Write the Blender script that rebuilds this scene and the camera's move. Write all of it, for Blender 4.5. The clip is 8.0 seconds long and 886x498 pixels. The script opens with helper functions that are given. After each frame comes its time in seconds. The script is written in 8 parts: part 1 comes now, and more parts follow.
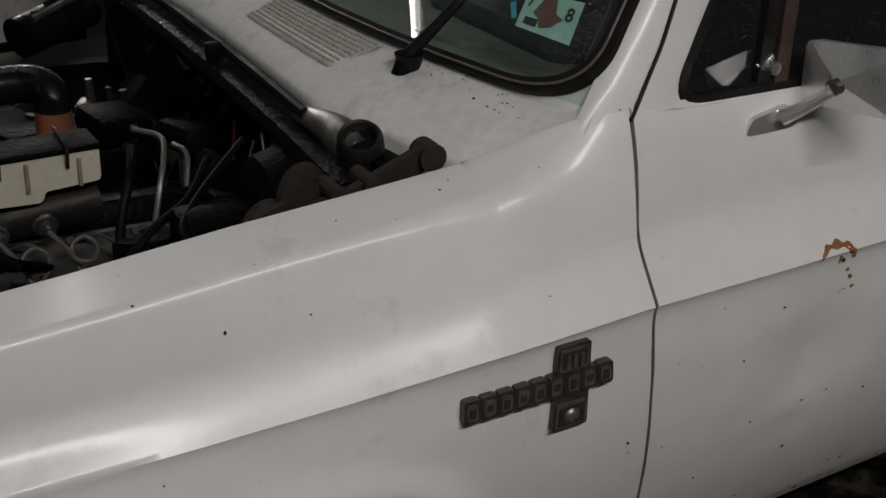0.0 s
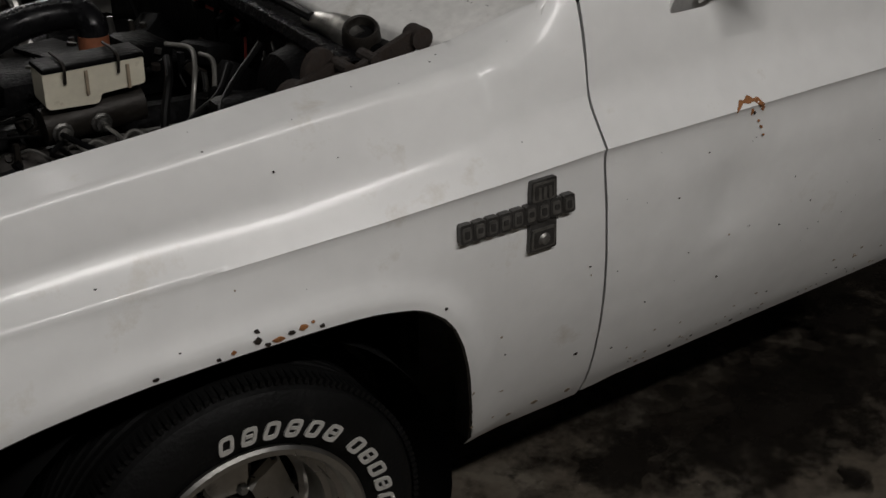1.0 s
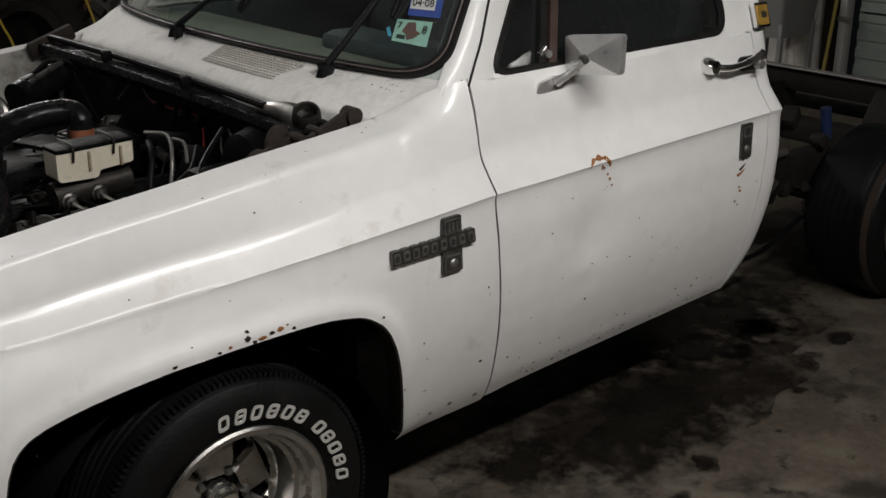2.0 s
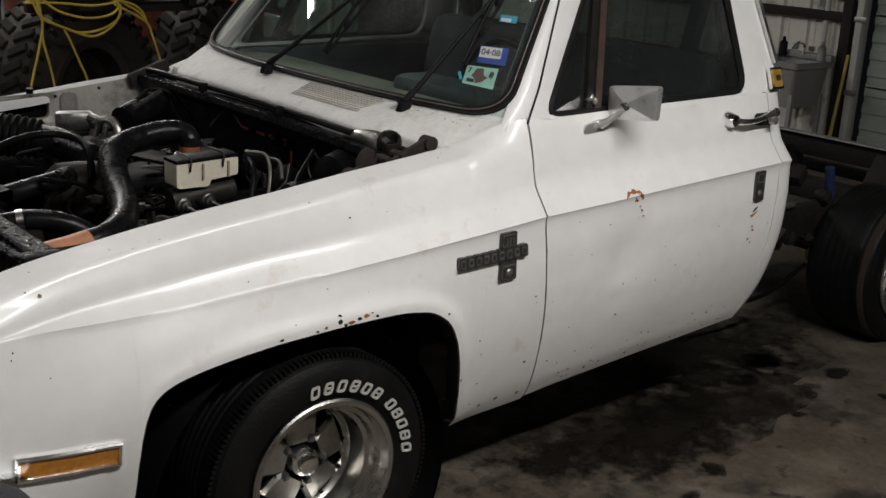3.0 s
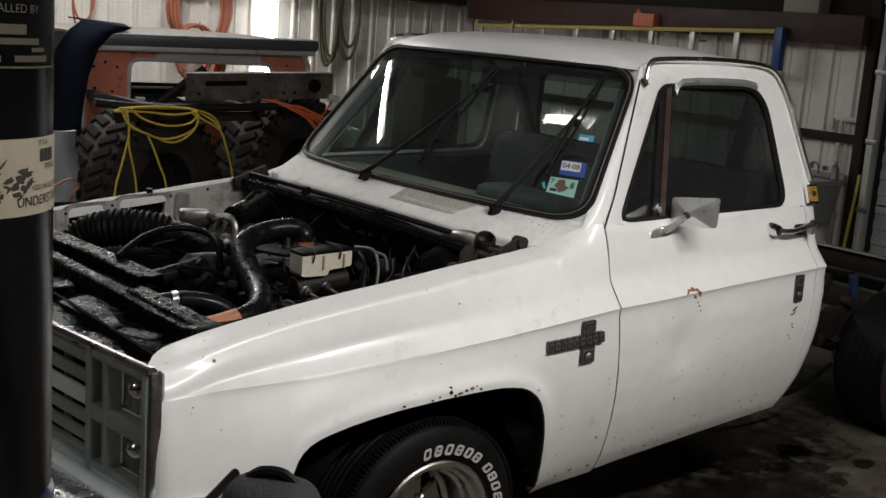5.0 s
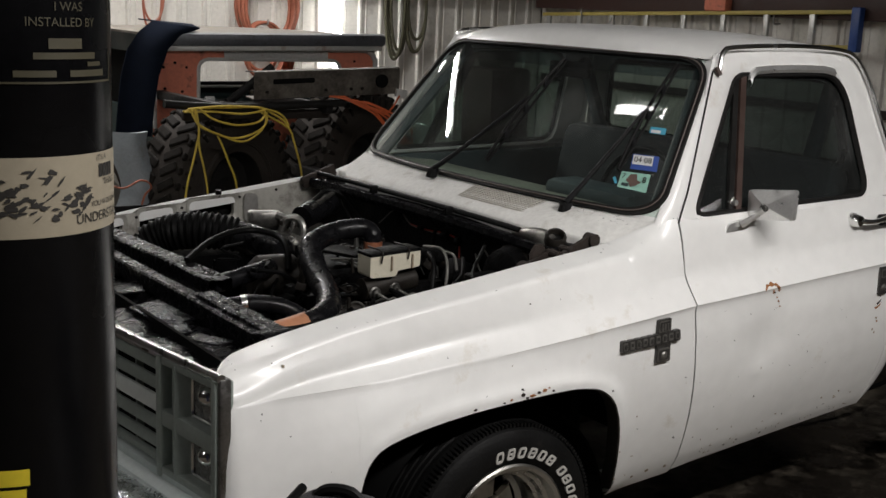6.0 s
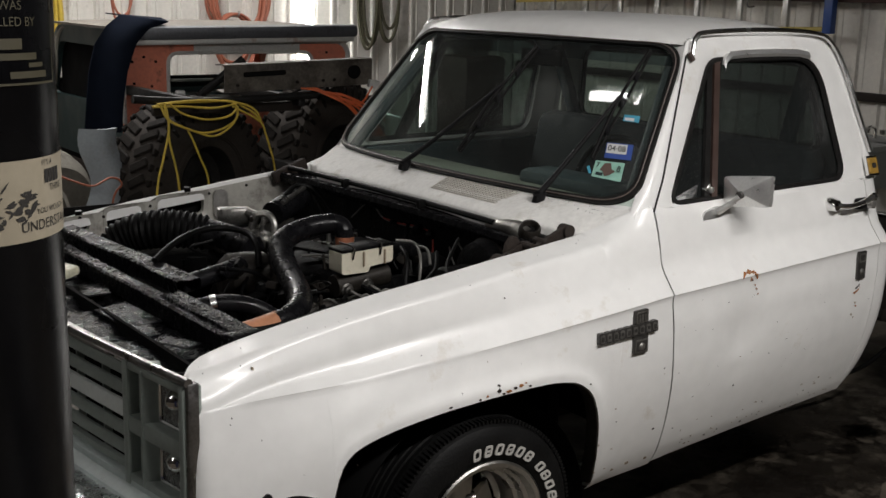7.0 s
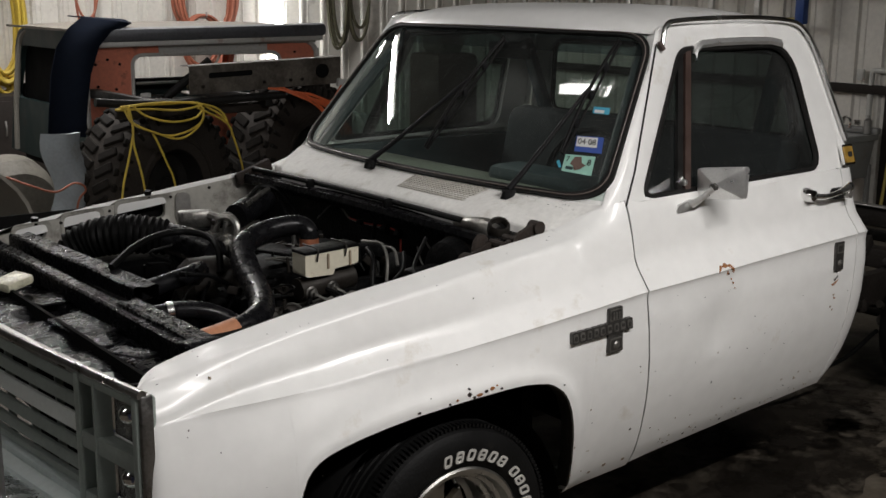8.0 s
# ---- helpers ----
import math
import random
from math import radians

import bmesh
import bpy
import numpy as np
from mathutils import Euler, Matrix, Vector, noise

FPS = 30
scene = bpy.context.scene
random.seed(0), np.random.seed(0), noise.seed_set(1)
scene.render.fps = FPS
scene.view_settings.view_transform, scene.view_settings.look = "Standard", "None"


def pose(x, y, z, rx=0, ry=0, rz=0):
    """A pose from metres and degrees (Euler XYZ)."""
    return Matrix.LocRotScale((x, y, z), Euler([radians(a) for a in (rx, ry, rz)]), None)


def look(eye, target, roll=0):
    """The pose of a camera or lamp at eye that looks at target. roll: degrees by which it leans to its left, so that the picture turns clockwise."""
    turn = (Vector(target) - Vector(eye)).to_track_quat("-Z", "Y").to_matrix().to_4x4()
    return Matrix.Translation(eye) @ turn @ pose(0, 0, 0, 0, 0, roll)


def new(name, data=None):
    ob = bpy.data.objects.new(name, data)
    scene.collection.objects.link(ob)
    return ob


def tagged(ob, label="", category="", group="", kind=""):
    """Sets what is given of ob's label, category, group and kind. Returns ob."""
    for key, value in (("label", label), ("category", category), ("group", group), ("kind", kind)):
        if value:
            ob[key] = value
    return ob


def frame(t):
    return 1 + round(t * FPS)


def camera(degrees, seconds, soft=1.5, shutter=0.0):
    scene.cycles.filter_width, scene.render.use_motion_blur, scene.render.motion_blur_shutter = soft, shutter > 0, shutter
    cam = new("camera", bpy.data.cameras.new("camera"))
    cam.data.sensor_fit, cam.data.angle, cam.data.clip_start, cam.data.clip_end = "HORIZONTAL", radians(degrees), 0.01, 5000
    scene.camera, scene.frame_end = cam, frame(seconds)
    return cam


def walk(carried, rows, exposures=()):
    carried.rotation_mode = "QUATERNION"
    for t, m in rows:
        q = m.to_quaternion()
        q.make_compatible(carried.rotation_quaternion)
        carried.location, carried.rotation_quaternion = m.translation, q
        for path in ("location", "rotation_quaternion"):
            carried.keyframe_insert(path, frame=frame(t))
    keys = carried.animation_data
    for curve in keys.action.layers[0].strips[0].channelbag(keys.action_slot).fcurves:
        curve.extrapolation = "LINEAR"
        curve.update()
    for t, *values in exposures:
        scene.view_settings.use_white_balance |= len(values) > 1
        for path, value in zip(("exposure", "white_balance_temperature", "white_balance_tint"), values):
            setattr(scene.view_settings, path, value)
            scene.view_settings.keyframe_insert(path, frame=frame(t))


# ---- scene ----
cam = camera(41.9, 8.0)
PATH = [
    (0, (-0.286, -2.084, 1.646), (0.629, -0.519, 0.803), 3.1),
    (0.5, (-0.394, -2.176, 1.622), (0.552, -0.588, 0.86), 4.1),
    (1, (-0.569, -2.442, 1.624), (0.407, -0.926, 0.759), 0.6),
    (1.2, (-0.638, -2.548, 1.638), (0.405, -1.061, 0.8), -0.2),
    (2.3, (-1.205, -3.005, 1.693), (0.036, -1.565, 1.072), 1.3),
    (2.5, (-1.308, -3.055, 1.699), (-0.046, -1.625, 1.096), 2.0),
    (3, (-1.451, -3.185, 1.707), (-0.237, -1.701, 1.139), 3.0),
    (3.5, (-1.687, -3.282, 1.735), (-0.442, -1.815, 1.19), 1.7),
    (4, (-1.934, -3.337, 1.765), (-0.638, -1.901, 1.254), 2.3),
    (4.5, (-1.98, -3.371, 1.765), (-0.638, -1.943, 1.364), 4.0),
    (5, (-1.968, -3.388, 1.753), (-0.734, -1.862, 1.367), 4.2),
    (5.2, (-1.958, -3.387, 1.752), (-0.766, -1.831, 1.355), 4.0),
    (6.3, (-1.907, -3.334, 1.775), (-0.78, -1.733, 1.367), 2.3),
    (6.5, (-1.892, -3.335, 1.76), (-0.759, -1.737, 1.355), 2.0),
    (7, (-1.868, -3.303, 1.776), (-0.71, -1.731, 1.347), 1.5),
    (7.5, (-1.869, -3.271, 1.768), (-0.695, -1.71, 1.337), 1.5),
    (8, (-1.774, -3.239, 1.752), (-0.587, -1.687, 1.323), 0.5),
]
walk(cam, [(t, look(eye, target, roll)) for t, eye, target, roll in PATH], [(0.0, -0.92), (0.5, -0.88), (1.2, -0.72), (2.3, 0.02), (5.2, 0.09), (6.3, 0.17), (8.0, 0.11)])

# ---------------------------------------------------------------- light
world = bpy.data.worlds.new("night_garage")
scene.world = world
world.use_nodes = True
world.node_tree.nodes["Background"].inputs[0].default_value = (0.75, 0.8, 0.9, 1)
world.node_tree.nodes["Background"].inputs[1].default_value = 0.003

CEIL = 3.45
# x, y, length, turn, tubes, watts
# lights four to six are unseen, added to brighten wall, truck side and grille
FIXTURES = [(0.55, 4.27, 1.4, 38.6, 1, 75), (-1.3, 2.52, 0.8, 42, 1, 12), (-0.04, 0.66, 0.62, 86, 1, 3.5), (2.4, 5.5, 2.4, 0, 2, 45), (0.3, -3.4, 2.4, 0, 2, 135), (-4.4, -0.6, 2.4, 0, 2, 20)]


def lamp(name, x, y, z, sx, sy, watts, colour=(1.0, 0.962, 0.938), aim=None):
    d = bpy.data.lights.new(name, "AREA")
    d.shape, d.size, d.size_y, d.energy, d.color = "RECTANGLE", sx, sy, watts, colour
    ob = new(name, d)
    ob.matrix_world = aim or pose(x, y, z)
    return ob


# ---------------------------------------------------------------- materials
def mat(name, colour, rough=0.5, metal=0.0, var=0.12, scale=6.0, fine=60.0, bump=0.05, dirt=None, dirt_amount=0.0,
        dirt_scale=3.0, coat=0.0, rough_var=0.1, random_tint=0.0, spec=0.5):
    """Base colour broken up at two scales, with bump, varied gloss and optional dirt."""
    m = bpy.data.materials.new(name)
    m.use_nodes = True
    nt = m.node_tree
    n, l = nt.nodes, nt.links
    b = n["Principled BSDF"]
    b.inputs["Metallic"].default_value = metal
    b.inputs["Coat Weight"].default_value = coat
    b.inputs["Specular IOR Level"].default_value = spec
    b.inputs["Coat Roughness"].default_value = 0.14
    tc = n.new("ShaderNodeTexCoord")
    big = n.new("ShaderNodeTexNoise")
    big.inputs["Scale"].default_value, big.inputs["Detail"].default_value = scale, 5
    small = n.new("ShaderNodeTexNoise")
    small.inputs["Scale"].default_value, small.inputs["Detail"].default_value = fine, 4
    l.new(tc.outputs["Object"], big.inputs["Vector"])
    l.new(tc.outputs["Object"], small.inputs["Vector"])
    add = n.new("ShaderNodeMath")
    add.operation = "ADD"
    l.new(big.outputs["Fac"], add.inputs[0])
    l.new(small.outputs["Fac"], add.inputs[1])
    ramp = n.new("ShaderNodeMapRange")
    ramp.inputs["From Min"].default_value, ramp.inputs["From Max"].default_value = 0.6, 1.4
    ramp.inputs["To Min"].default_value, ramp.inputs["To Max"].default_value = 1 - var, 1 + var
    l.new(add.outputs[0], ramp.inputs["Value"])
    mul = n.new("ShaderNodeVectorMath")
    mul.operation = "SCALE"
    mul.inputs[0].default_value = colour
    l.new(ramp.outputs[0], mul.inputs["Scale"])
    out = mul.outputs[0]
    if random_tint:
        info = n.new("ShaderNodeObjectInfo")
        r2 = n.new("ShaderNodeMapRange")
        r2.inputs["To Min"].default_value, r2.inputs["To Max"].default_value = 1 - random_tint, 1 + random_tint
        l.new(info.outputs["Random"], r2.inputs["Value"])
        m2 = n.new("ShaderNodeVectorMath")
        m2.operation = "SCALE"
        l.new(out, m2.inputs[0])
        l.new(r2.outputs[0], m2.inputs["Scale"])
        out = m2.outputs[0]
    if dirt:
        dn = n.new("ShaderNodeTexNoise")
        dn.inputs["Scale"].default_value, dn.inputs["Detail"].default_value = dirt_scale, 9
        dn.inputs["Roughness"].default_value = 0.68
        l.new(tc.outputs["Object"], dn.inputs["Vector"])
        dr = n.new("ShaderNodeMapRange")
        dr.inputs["From Min"].default_value = 0.66 - 0.3 * dirt_amount
        dr.inputs["From Max"].default_value = 0.80 - 0.2 * dirt_amount
        l.new(dn.outputs["Fac"], dr.inputs["Value"])
        mix = n.new("ShaderNodeMix")
        mix.data_type = "RGBA"
        mix.inputs["B"].default_value = (*dirt, 1)
        l.new(dr.outputs[0], mix.inputs["Factor"])
        l.new(out, mix.inputs["A"])
        out = mix.outputs["Result"]
    l.new(out, b.inputs["Base Color"])
    rr = n.new("ShaderNodeMapRange")
    rr.inputs["From Min"].default_value, rr.inputs["From Max"].default_value = 0.3, 0.7
    rr.inputs["To Min"].default_value = max(0.02, rough - rough_var)
    rr.inputs["To Max"].default_value = min(1, rough + rough_var)
    l.new(big.outputs["Fac"], rr.inputs["Value"])
    l.new(rr.outputs[0], b.inputs["Roughness"])
    if bump:
        bp = n.new("ShaderNodeBump")
        bp.inputs["Strength"].default_value, bp.inputs["Distance"].default_value = bump, 0.01
        l.new(add.outputs[0], bp.inputs["Height"])
        l.new(bp.outputs[0], b.inputs["Normal"])
    return m


def glow(name, colour, strength):
    m = bpy.data.materials.new(name)
    m.use_nodes = True
    b = m.node_tree.nodes["Principled BSDF"]
    b.inputs["Base Color"].default_value = (*colour, 1)
    b.inputs["Emission Color"].default_value = (*colour, 1)
    b.inputs["Emission Strength"].default_value = strength
    return m


def glass(name, colour, rough=0.0, dust=0.0):
    """Thin glazing: clear glass with a film of dust specks."""
    m = bpy.data.materials.new(name)
    m.use_nodes = True
    nt = m.node_tree
    n, l = nt.nodes, nt.links
    n.remove(n["Principled BSDF"])
    tr = n.new("ShaderNodeBsdfTransparent")
    tr.inputs[0].default_value = (*colour, 1)
    gl = n.new("ShaderNodeBsdfGlossy")
    gl.inputs["Roughness"].default_value = rough
    fr = n.new("ShaderNodeFresnel")
    fr.inputs[0].default_value = 1.5
    mx = n.new("ShaderNodeMixShader")
    l.new(fr.outputs[0], mx.inputs[0])
    l.new(tr.outputs[0], mx.inputs[1])
    l.new(gl.outputs[0], mx.inputs[2])
    out = mx.outputs[0]
    if dust:
        tc = n.new("ShaderNodeTexCoord")
        na = n.new("ShaderNodeTexNoise")
        na.inputs["Scale"].default_value, na.inputs["Detail"].default_value = 3.0, 6
        nb = n.new("ShaderNodeTexNoise")
        nb.inputs["Scale"].default_value, nb.inputs["Detail"].default_value = 420.0, 2
        l.new(tc.outputs["Object"], na.inputs["Vector"])
        l.new(tc.outputs["Object"], nb.inputs["Vector"])
        mm = n.new("ShaderNodeMath")
        mm.operation = "MULTIPLY"
        l.new(na.outputs["Fac"], mm.inputs[0])
        l.new(nb.outputs["Fac"], mm.inputs[1])
        mr = n.new("ShaderNodeMapRange")
        mr.inputs["From Min"].default_value, mr.inputs["From Max"].default_value = 0.285, 0.44
        mr.inputs["To Min"].default_value, mr.inputs["To Max"].default_value = 0.016, 1.6 * dust
        l.new(mm.outputs[0], mr.inputs["Value"])
        sp = n.new("ShaderNodeMapRange")
        sp.inputs["From Min"].default_value, sp.inputs["From Max"].default_value = 0.66, 0.72
        sp.inputs["To Max"].default_value = 2.5 * dust
        l.new(nb.outputs["Fac"], sp.inputs["Value"])
        both = n.new("ShaderNodeMath")
        both.operation = "ADD"
        l.new(mr.outputs[0], both.inputs[0])
        l.new(sp.outputs[0], both.inputs[1])
        mr = both
        df = n.new("ShaderNodeBsdfDiffuse")
        df.inputs[0].default_value = (0.6, 0.62, 0.6, 1)
        mx2 = n.new("ShaderNodeMixShader")
        l.new(mr.outputs[0], mx2.inputs[0])
        l.new(out, mx2.inputs[1])
        l.new(df.outputs[0], mx2.inputs[2])
        out = mx2.outputs[0]
    l.new(out, n["Material Output"].inputs[0])
    return m


M_WHITE = mat("white_paint", (0.80, 0.80, 0.785), 0.42, var=0.05, scale=2.6, fine=18, bump=0.010, dirt=(0.58, 0.54, 0.47),
              dirt_amount=0.18, dirt_scale=4.5, coat=0.3, rough_var=0.08, spec=0.45)
M_COWL = mat("dusty_white_paint", (0.74, 0.735, 0.71), 0.62, var=0.14, scale=7, fine=60, bump=0.03, dirt=(0.46, 0.44, 0.39),
             dirt_amount=0.34, dirt_scale=9, rough_var=0.1, spec=0.25)
M_UNDER = mat("grimy_undercoat", (0.03, 0.027, 0.023), 0.8, var=0.4, scale=14, fine=90, bump=0.15, spec=0.15)
M_WHITE_IN = mat("inner_white_paint", (0.44, 0.43, 0.39), 0.5, var=0.15, scale=5, dirt=(0.08, 0.062, 0.048), dirt_amount=0.45, dirt_scale=6)
M_BLACK_BAY = mat("oily_black_steel", (0.0042, 0.0042, 0.0044), 0.46, var=0.5, scale=9, fine=90, bump=0.30, dirt=(0.012, 0.010, 0.008), dirt_amount=0.2, dirt_scale=9, rough_var=0.2, spec=0.045)
M_WET = mat("wet_black_steel", (0.006, 0.006, 0.007), 0.26, var=0.4, scale=40, fine=190, bump=0.22, spec=0.05, rough_var=0.16)
M_RUBBER = mat("black_rubber", (0.004, 0.004, 0.004), 0.5, var=0.25, scale=12, fine=150, bump=0.06, spec=0.10)
# engine steel and alloy, darkened in colour for the shade of the bay
M_ENG_STEEL = mat("grimy_shaded_engine_steel", (0.022, 0.019, 0.016), 0.5, metal=0.3, var=0.4, scale=14, fine=90, bump=0.12, dirt=(0.015, 0.011, 0.008), dirt_amount=0.4, dirt_scale=12, spec=0.3)
M_ENG_ALLOY = mat("shaded_engine_alloy", (0.26, 0.255, 0.24), 0.34, metal=0.9, var=0.3, scale=14, fine=90, bump=0.1, dirt=(0.02, 0.017, 0.014), dirt_amount=0.45, dirt_scale=14)
M_HOSE = mat("wet_rubber_hose", (0.007, 0.007, 0.008), 0.30, var=0.3, scale=30, fine=260, bump=0.06, spec=0.2, rough_var=0.16)
M_TYRE = mat("tyre_rubber", (0.006, 0.006, 0.006), 0.5, spec=0.16, var=0.25, scale=8, fine=120, bump=0.15, dirt=(0.018, 0.016, 0.014), dirt_amount=0.2, dirt_scale=8)
# tread coloured darker than the sidewall to offset light from above
M_TYRE_LUG = mat("darkened_worn_tread", (0.014, 0.0122, 0.0105), 0.85, spec=0.15, var=0.4, scale=9, fine=70, bump=0.3, dirt=(0.035, 0.028, 0.022), dirt_amount=0.25, dirt_scale=8)
M_TYRE_OLD = mat("old_tyre_rubber", (0.036, 0.031, 0.027), 0.8, spec=0.2, var=0.3, scale=6, fine=70, bump=0.3, dirt=(0.035, 0.029, 0.023), dirt_amount=0.25, dirt_scale=6)
M_SCUFF = mat("scuffed_brown_rubber", (0.028, 0.020, 0.015), 0.8, spec=0.15, var=0.35, scale=20, fine=120, bump=0.1)
M_LETTER = mat("white_letter_rubber", (0.44, 0.43, 0.40), 0.6, var=0.1, scale=20)
M_CHROME = mat("chrome", (0.90, 0.90, 0.89), 0.22, metal=1.0, var=0.06, scale=9, bump=0.02, dirt=(0.16, 0.14, 0.12), dirt_amount=0.1, dirt_scale=10)
M_ALLOY = mat("dull_cast_alloy", (0.52, 0.51, 0.48), 0.34, metal=1.0, var=0.15, scale=9, bump=0.06, dirt=(0.10, 0.09, 0.08), dirt_amount=0.3, dirt_scale=9)
M_STEEL = mat("grey_steel", (0.40, 0.39, 0.37), 0.45, metal=0.8, var=0.2, scale=8, bump=0.1, dirt=(0.08, 0.06, 0.045), dirt_amount=0.35)
M_RUSTY = mat("rusty_frame_steel", (0.015, 0.012, 0.010), 0.7, spec=0.25, metal=0.1, var=0.4, scale=8, fine=60, bump=0.3, dirt=(0.035, 0.018, 0.010), dirt_amount=0.25)
M_RUST = mat("rust", (0.30, 0.125, 0.042), 0.85, var=0.4, scale=60, fine=200, bump=0.3)
M_RUST_DK = mat("dark_rust", (0.018, 0.0115, 0.008), 0.85, var=0.4, scale=60, fine=200, bump=0.3)
M_GRIME = mat("brown_grime", (0.30, 0.24, 0.17), 0.8, var=0.3, scale=40, fine=150, bump=0.05)
M_GRILLE = mat("grey_green_plastic", (0.24, 0.27, 0.248), 0.42, var=0.12, scale=8, bump=0.05)
M_GRILLE_LT = mat("pale_grey_plastic", (0.64, 0.67, 0.65), 0.4, var=0.08, scale=8)
M_BRIGHT = mat("bright_trim_metal", (0.78, 0.78, 0.77), 0.34, metal=0.8, var=0.1, scale=20, fine=140, bump=0.03, dirt=(0.2, 0.18, 0.16), dirt_amount=0.15, dirt_scale=18)
M_MIRROR = mat("silvered_glass", (0.85, 0.86, 0.86), 0.03, metal=1.0, var=0.03, bump=0.0, rough_var=0.01)
M_WORN_CHROME = mat("worn_dark_chrome", (0.26, 0.255, 0.25), 0.32, metal=1.0, var=0.3, scale=14, fine=120, bump=0.10, dirt=(0.03, 0.027, 0.024), dirt_amount=0.35, dirt_scale=18)
M_COWL_DIRT = mat("grey_cowl_dust", (0.54, 0.53, 0.49), 0.85, var=0.25, scale=22, fine=160, bump=0.08, dirt=(0.27, 0.25, 0.21), dirt_amount=0.3, dirt_scale=16)
# near-black for openings, their shade put into the colour; also dirt specks
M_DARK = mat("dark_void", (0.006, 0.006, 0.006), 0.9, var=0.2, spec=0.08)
M_SLOT = mat("dusty_slot", (0.40, 0.38, 0.335), 0.8, var=0.2, scale=30)
M_LENS = mat("clear_headlamp_glass", (0.42, 0.43, 0.43), 0.10, metal=0.85, var=0.5, scale=28, fine=90, bump=0.7)
M_AMBER = mat("amber_lens", (0.42, 0.17, 0.025), 0.22, var=0.2, scale=50, bump=0.2, coat=0.4)
M_BADGE = mat("tarnished_badge_metal", (0.075, 0.072, 0.068), 0.42, metal=0.6, var=0.4, scale=60, fine=200, bump=0.2)
M_HUBHOLE = mat("dark_hub_steel", (0.018, 0.016, 0.014), 0.5, metal=0.4, var=0.4, scale=40, bump=0.2, spec=0.2)
M_BADGE_EDGE = mat("worn_bright_badge_edge", (0.24, 0.235, 0.22), 0.4, metal=0.8, var=0.35, scale=80)
M_GOLD = mat("faded_gold_emblem", (0.42, 0.25, 0.05), 0.4, metal=0.3, var=0.2, scale=60)
M_SEAL = mat("black_rubber_seal", (0.012, 0.0115, 0.011), 0.5, spec=0.2, var=0.3, scale=20, bump=0.1)
M_BROWN_BAR = mat("brown_division_bar", (0.055, 0.034, 0.028), 0.45, var=0.2, scale=20)
M_LOCK = mat("dull_brown_strip", (0.11, 0.085, 0.075), 0.45, var=0.25, scale=30)
M_GLASS = glass("windscreen_glass", (0.66, 0.77, 0.72), 0.0, 0.15)
M_SIDEGLASS = glass("tinted_side_glass", (0.15, 0.19, 0.185), 0.0, 0.08)
M_SHADE = glass("tinted_band_glass", (0.40, 0.47, 0.52), 0.0)
M_FARGLASS = glass("dusty_far_side_glass", (0.20, 0.26, 0.24), 0.0, 0.12)
M_CLEARGLASS = glass("tinted_rear_glass", (0.34, 0.39, 0.37), 0.0, 0.04)
M_WATER = mat("water_drops", (0.01, 0.01, 0.01), 0.04, var=0.1, bump=0.0, rough_var=0.0)
M_BUMPER = mat("dull_wet_chrome", (0.82, 0.84, 0.84), 0.27, metal=1.0, var=0.25, scale=22, fine=90, bump=0.22, dirt=(0.05, 0.05, 0.05), dirt_amount=0.3, dirt_scale=14)
M_STRIP = mat("pale_blue_grey_paint", (0.42, 0.47, 0.46), 0.4, var=0.1, scale=8)
M_SEAT = mat("blue_grey_seat_cloth", (0.030, 0.034, 0.038), 0.9, var=0.2, scale=10, fine=160, bump=0.2)
M_TRIM = mat("teal_grey_cab_trim", (0.045, 0.066, 0.072), 0.55, var=0.15, scale=6)
M_DASH = mat("pale_dusty_dash", (0.20, 0.215, 0.17), 0.7, var=0.25, scale=6, dirt=(0.05, 0.05, 0.04), dirt_amount=0.3)
M_RESV = mat("yellowed_white_plastic", (0.66, 0.62, 0.50), 0.4, var=0.1, scale=14, dirt=(0.22, 0.15, 0.08), dirt_amount=0.18, dirt_scale=14)
M_BRASS = mat("reddish_copper_rust", (0.28, 0.10, 0.05), 0.55, metal=0.2, var=0.3, scale=25, bump=0.15)
M_COPPER = mat("orange_hose_end", (0.48, 0.22, 0.12), 0.5, var=0.2, scale=20)
M_WALL = mat("white_ribbed_sheet_steel", (0.68, 0.66, 0.61), 0.42, metal=0.1, var=0.12, scale=1.6, fine=30, bump=0.04, dirt=(0.24, 0.21, 0.17), dirt_amount=0.3, dirt_scale=1.4, random_tint=0.04)
M_DOOR_STEEL = mat("grey_green_door_steel", (0.29, 0.325, 0.295), 0.45, var=0.08, scale=2, fine=30, bump=0.04, dirt=(0.22, 0.21, 0.18), dirt_amount=0.25, dirt_scale=2, random_tint=0.04)
# dark parts; on unseen walls the darkness only cuts bounced light
M_DARKWALL = mat("dark_board_and_shade", (0.028, 0.023, 0.020), 0.7, spec=0.2, var=0.3, scale=3)
M_BEAM = mat("red_oxide_beam", (0.050, 0.023, 0.018), 0.6, var=0.25, scale=5, bump=0.1)
M_CEIL = mat("dark_unseen_ceiling", (0.07, 0.068, 0.065), 0.7, var=0.2, scale=2)
M_RED = mat("red_oxide_primer", (0.70, 0.23, 0.145), 0.62, var=0.14, scale=5, fine=40, bump=0.06, dirt=(0.09, 0.045, 0.03), dirt_amount=0.34, dirt_scale=9)
M_CABGREY = mat("dull_grey_cab_paint", (0.52, 0.52, 0.50), 0.5, var=0.14, scale=4, dirt=(0.28, 0.11, 0.06), dirt_amount=0.25, dirt_scale=5)
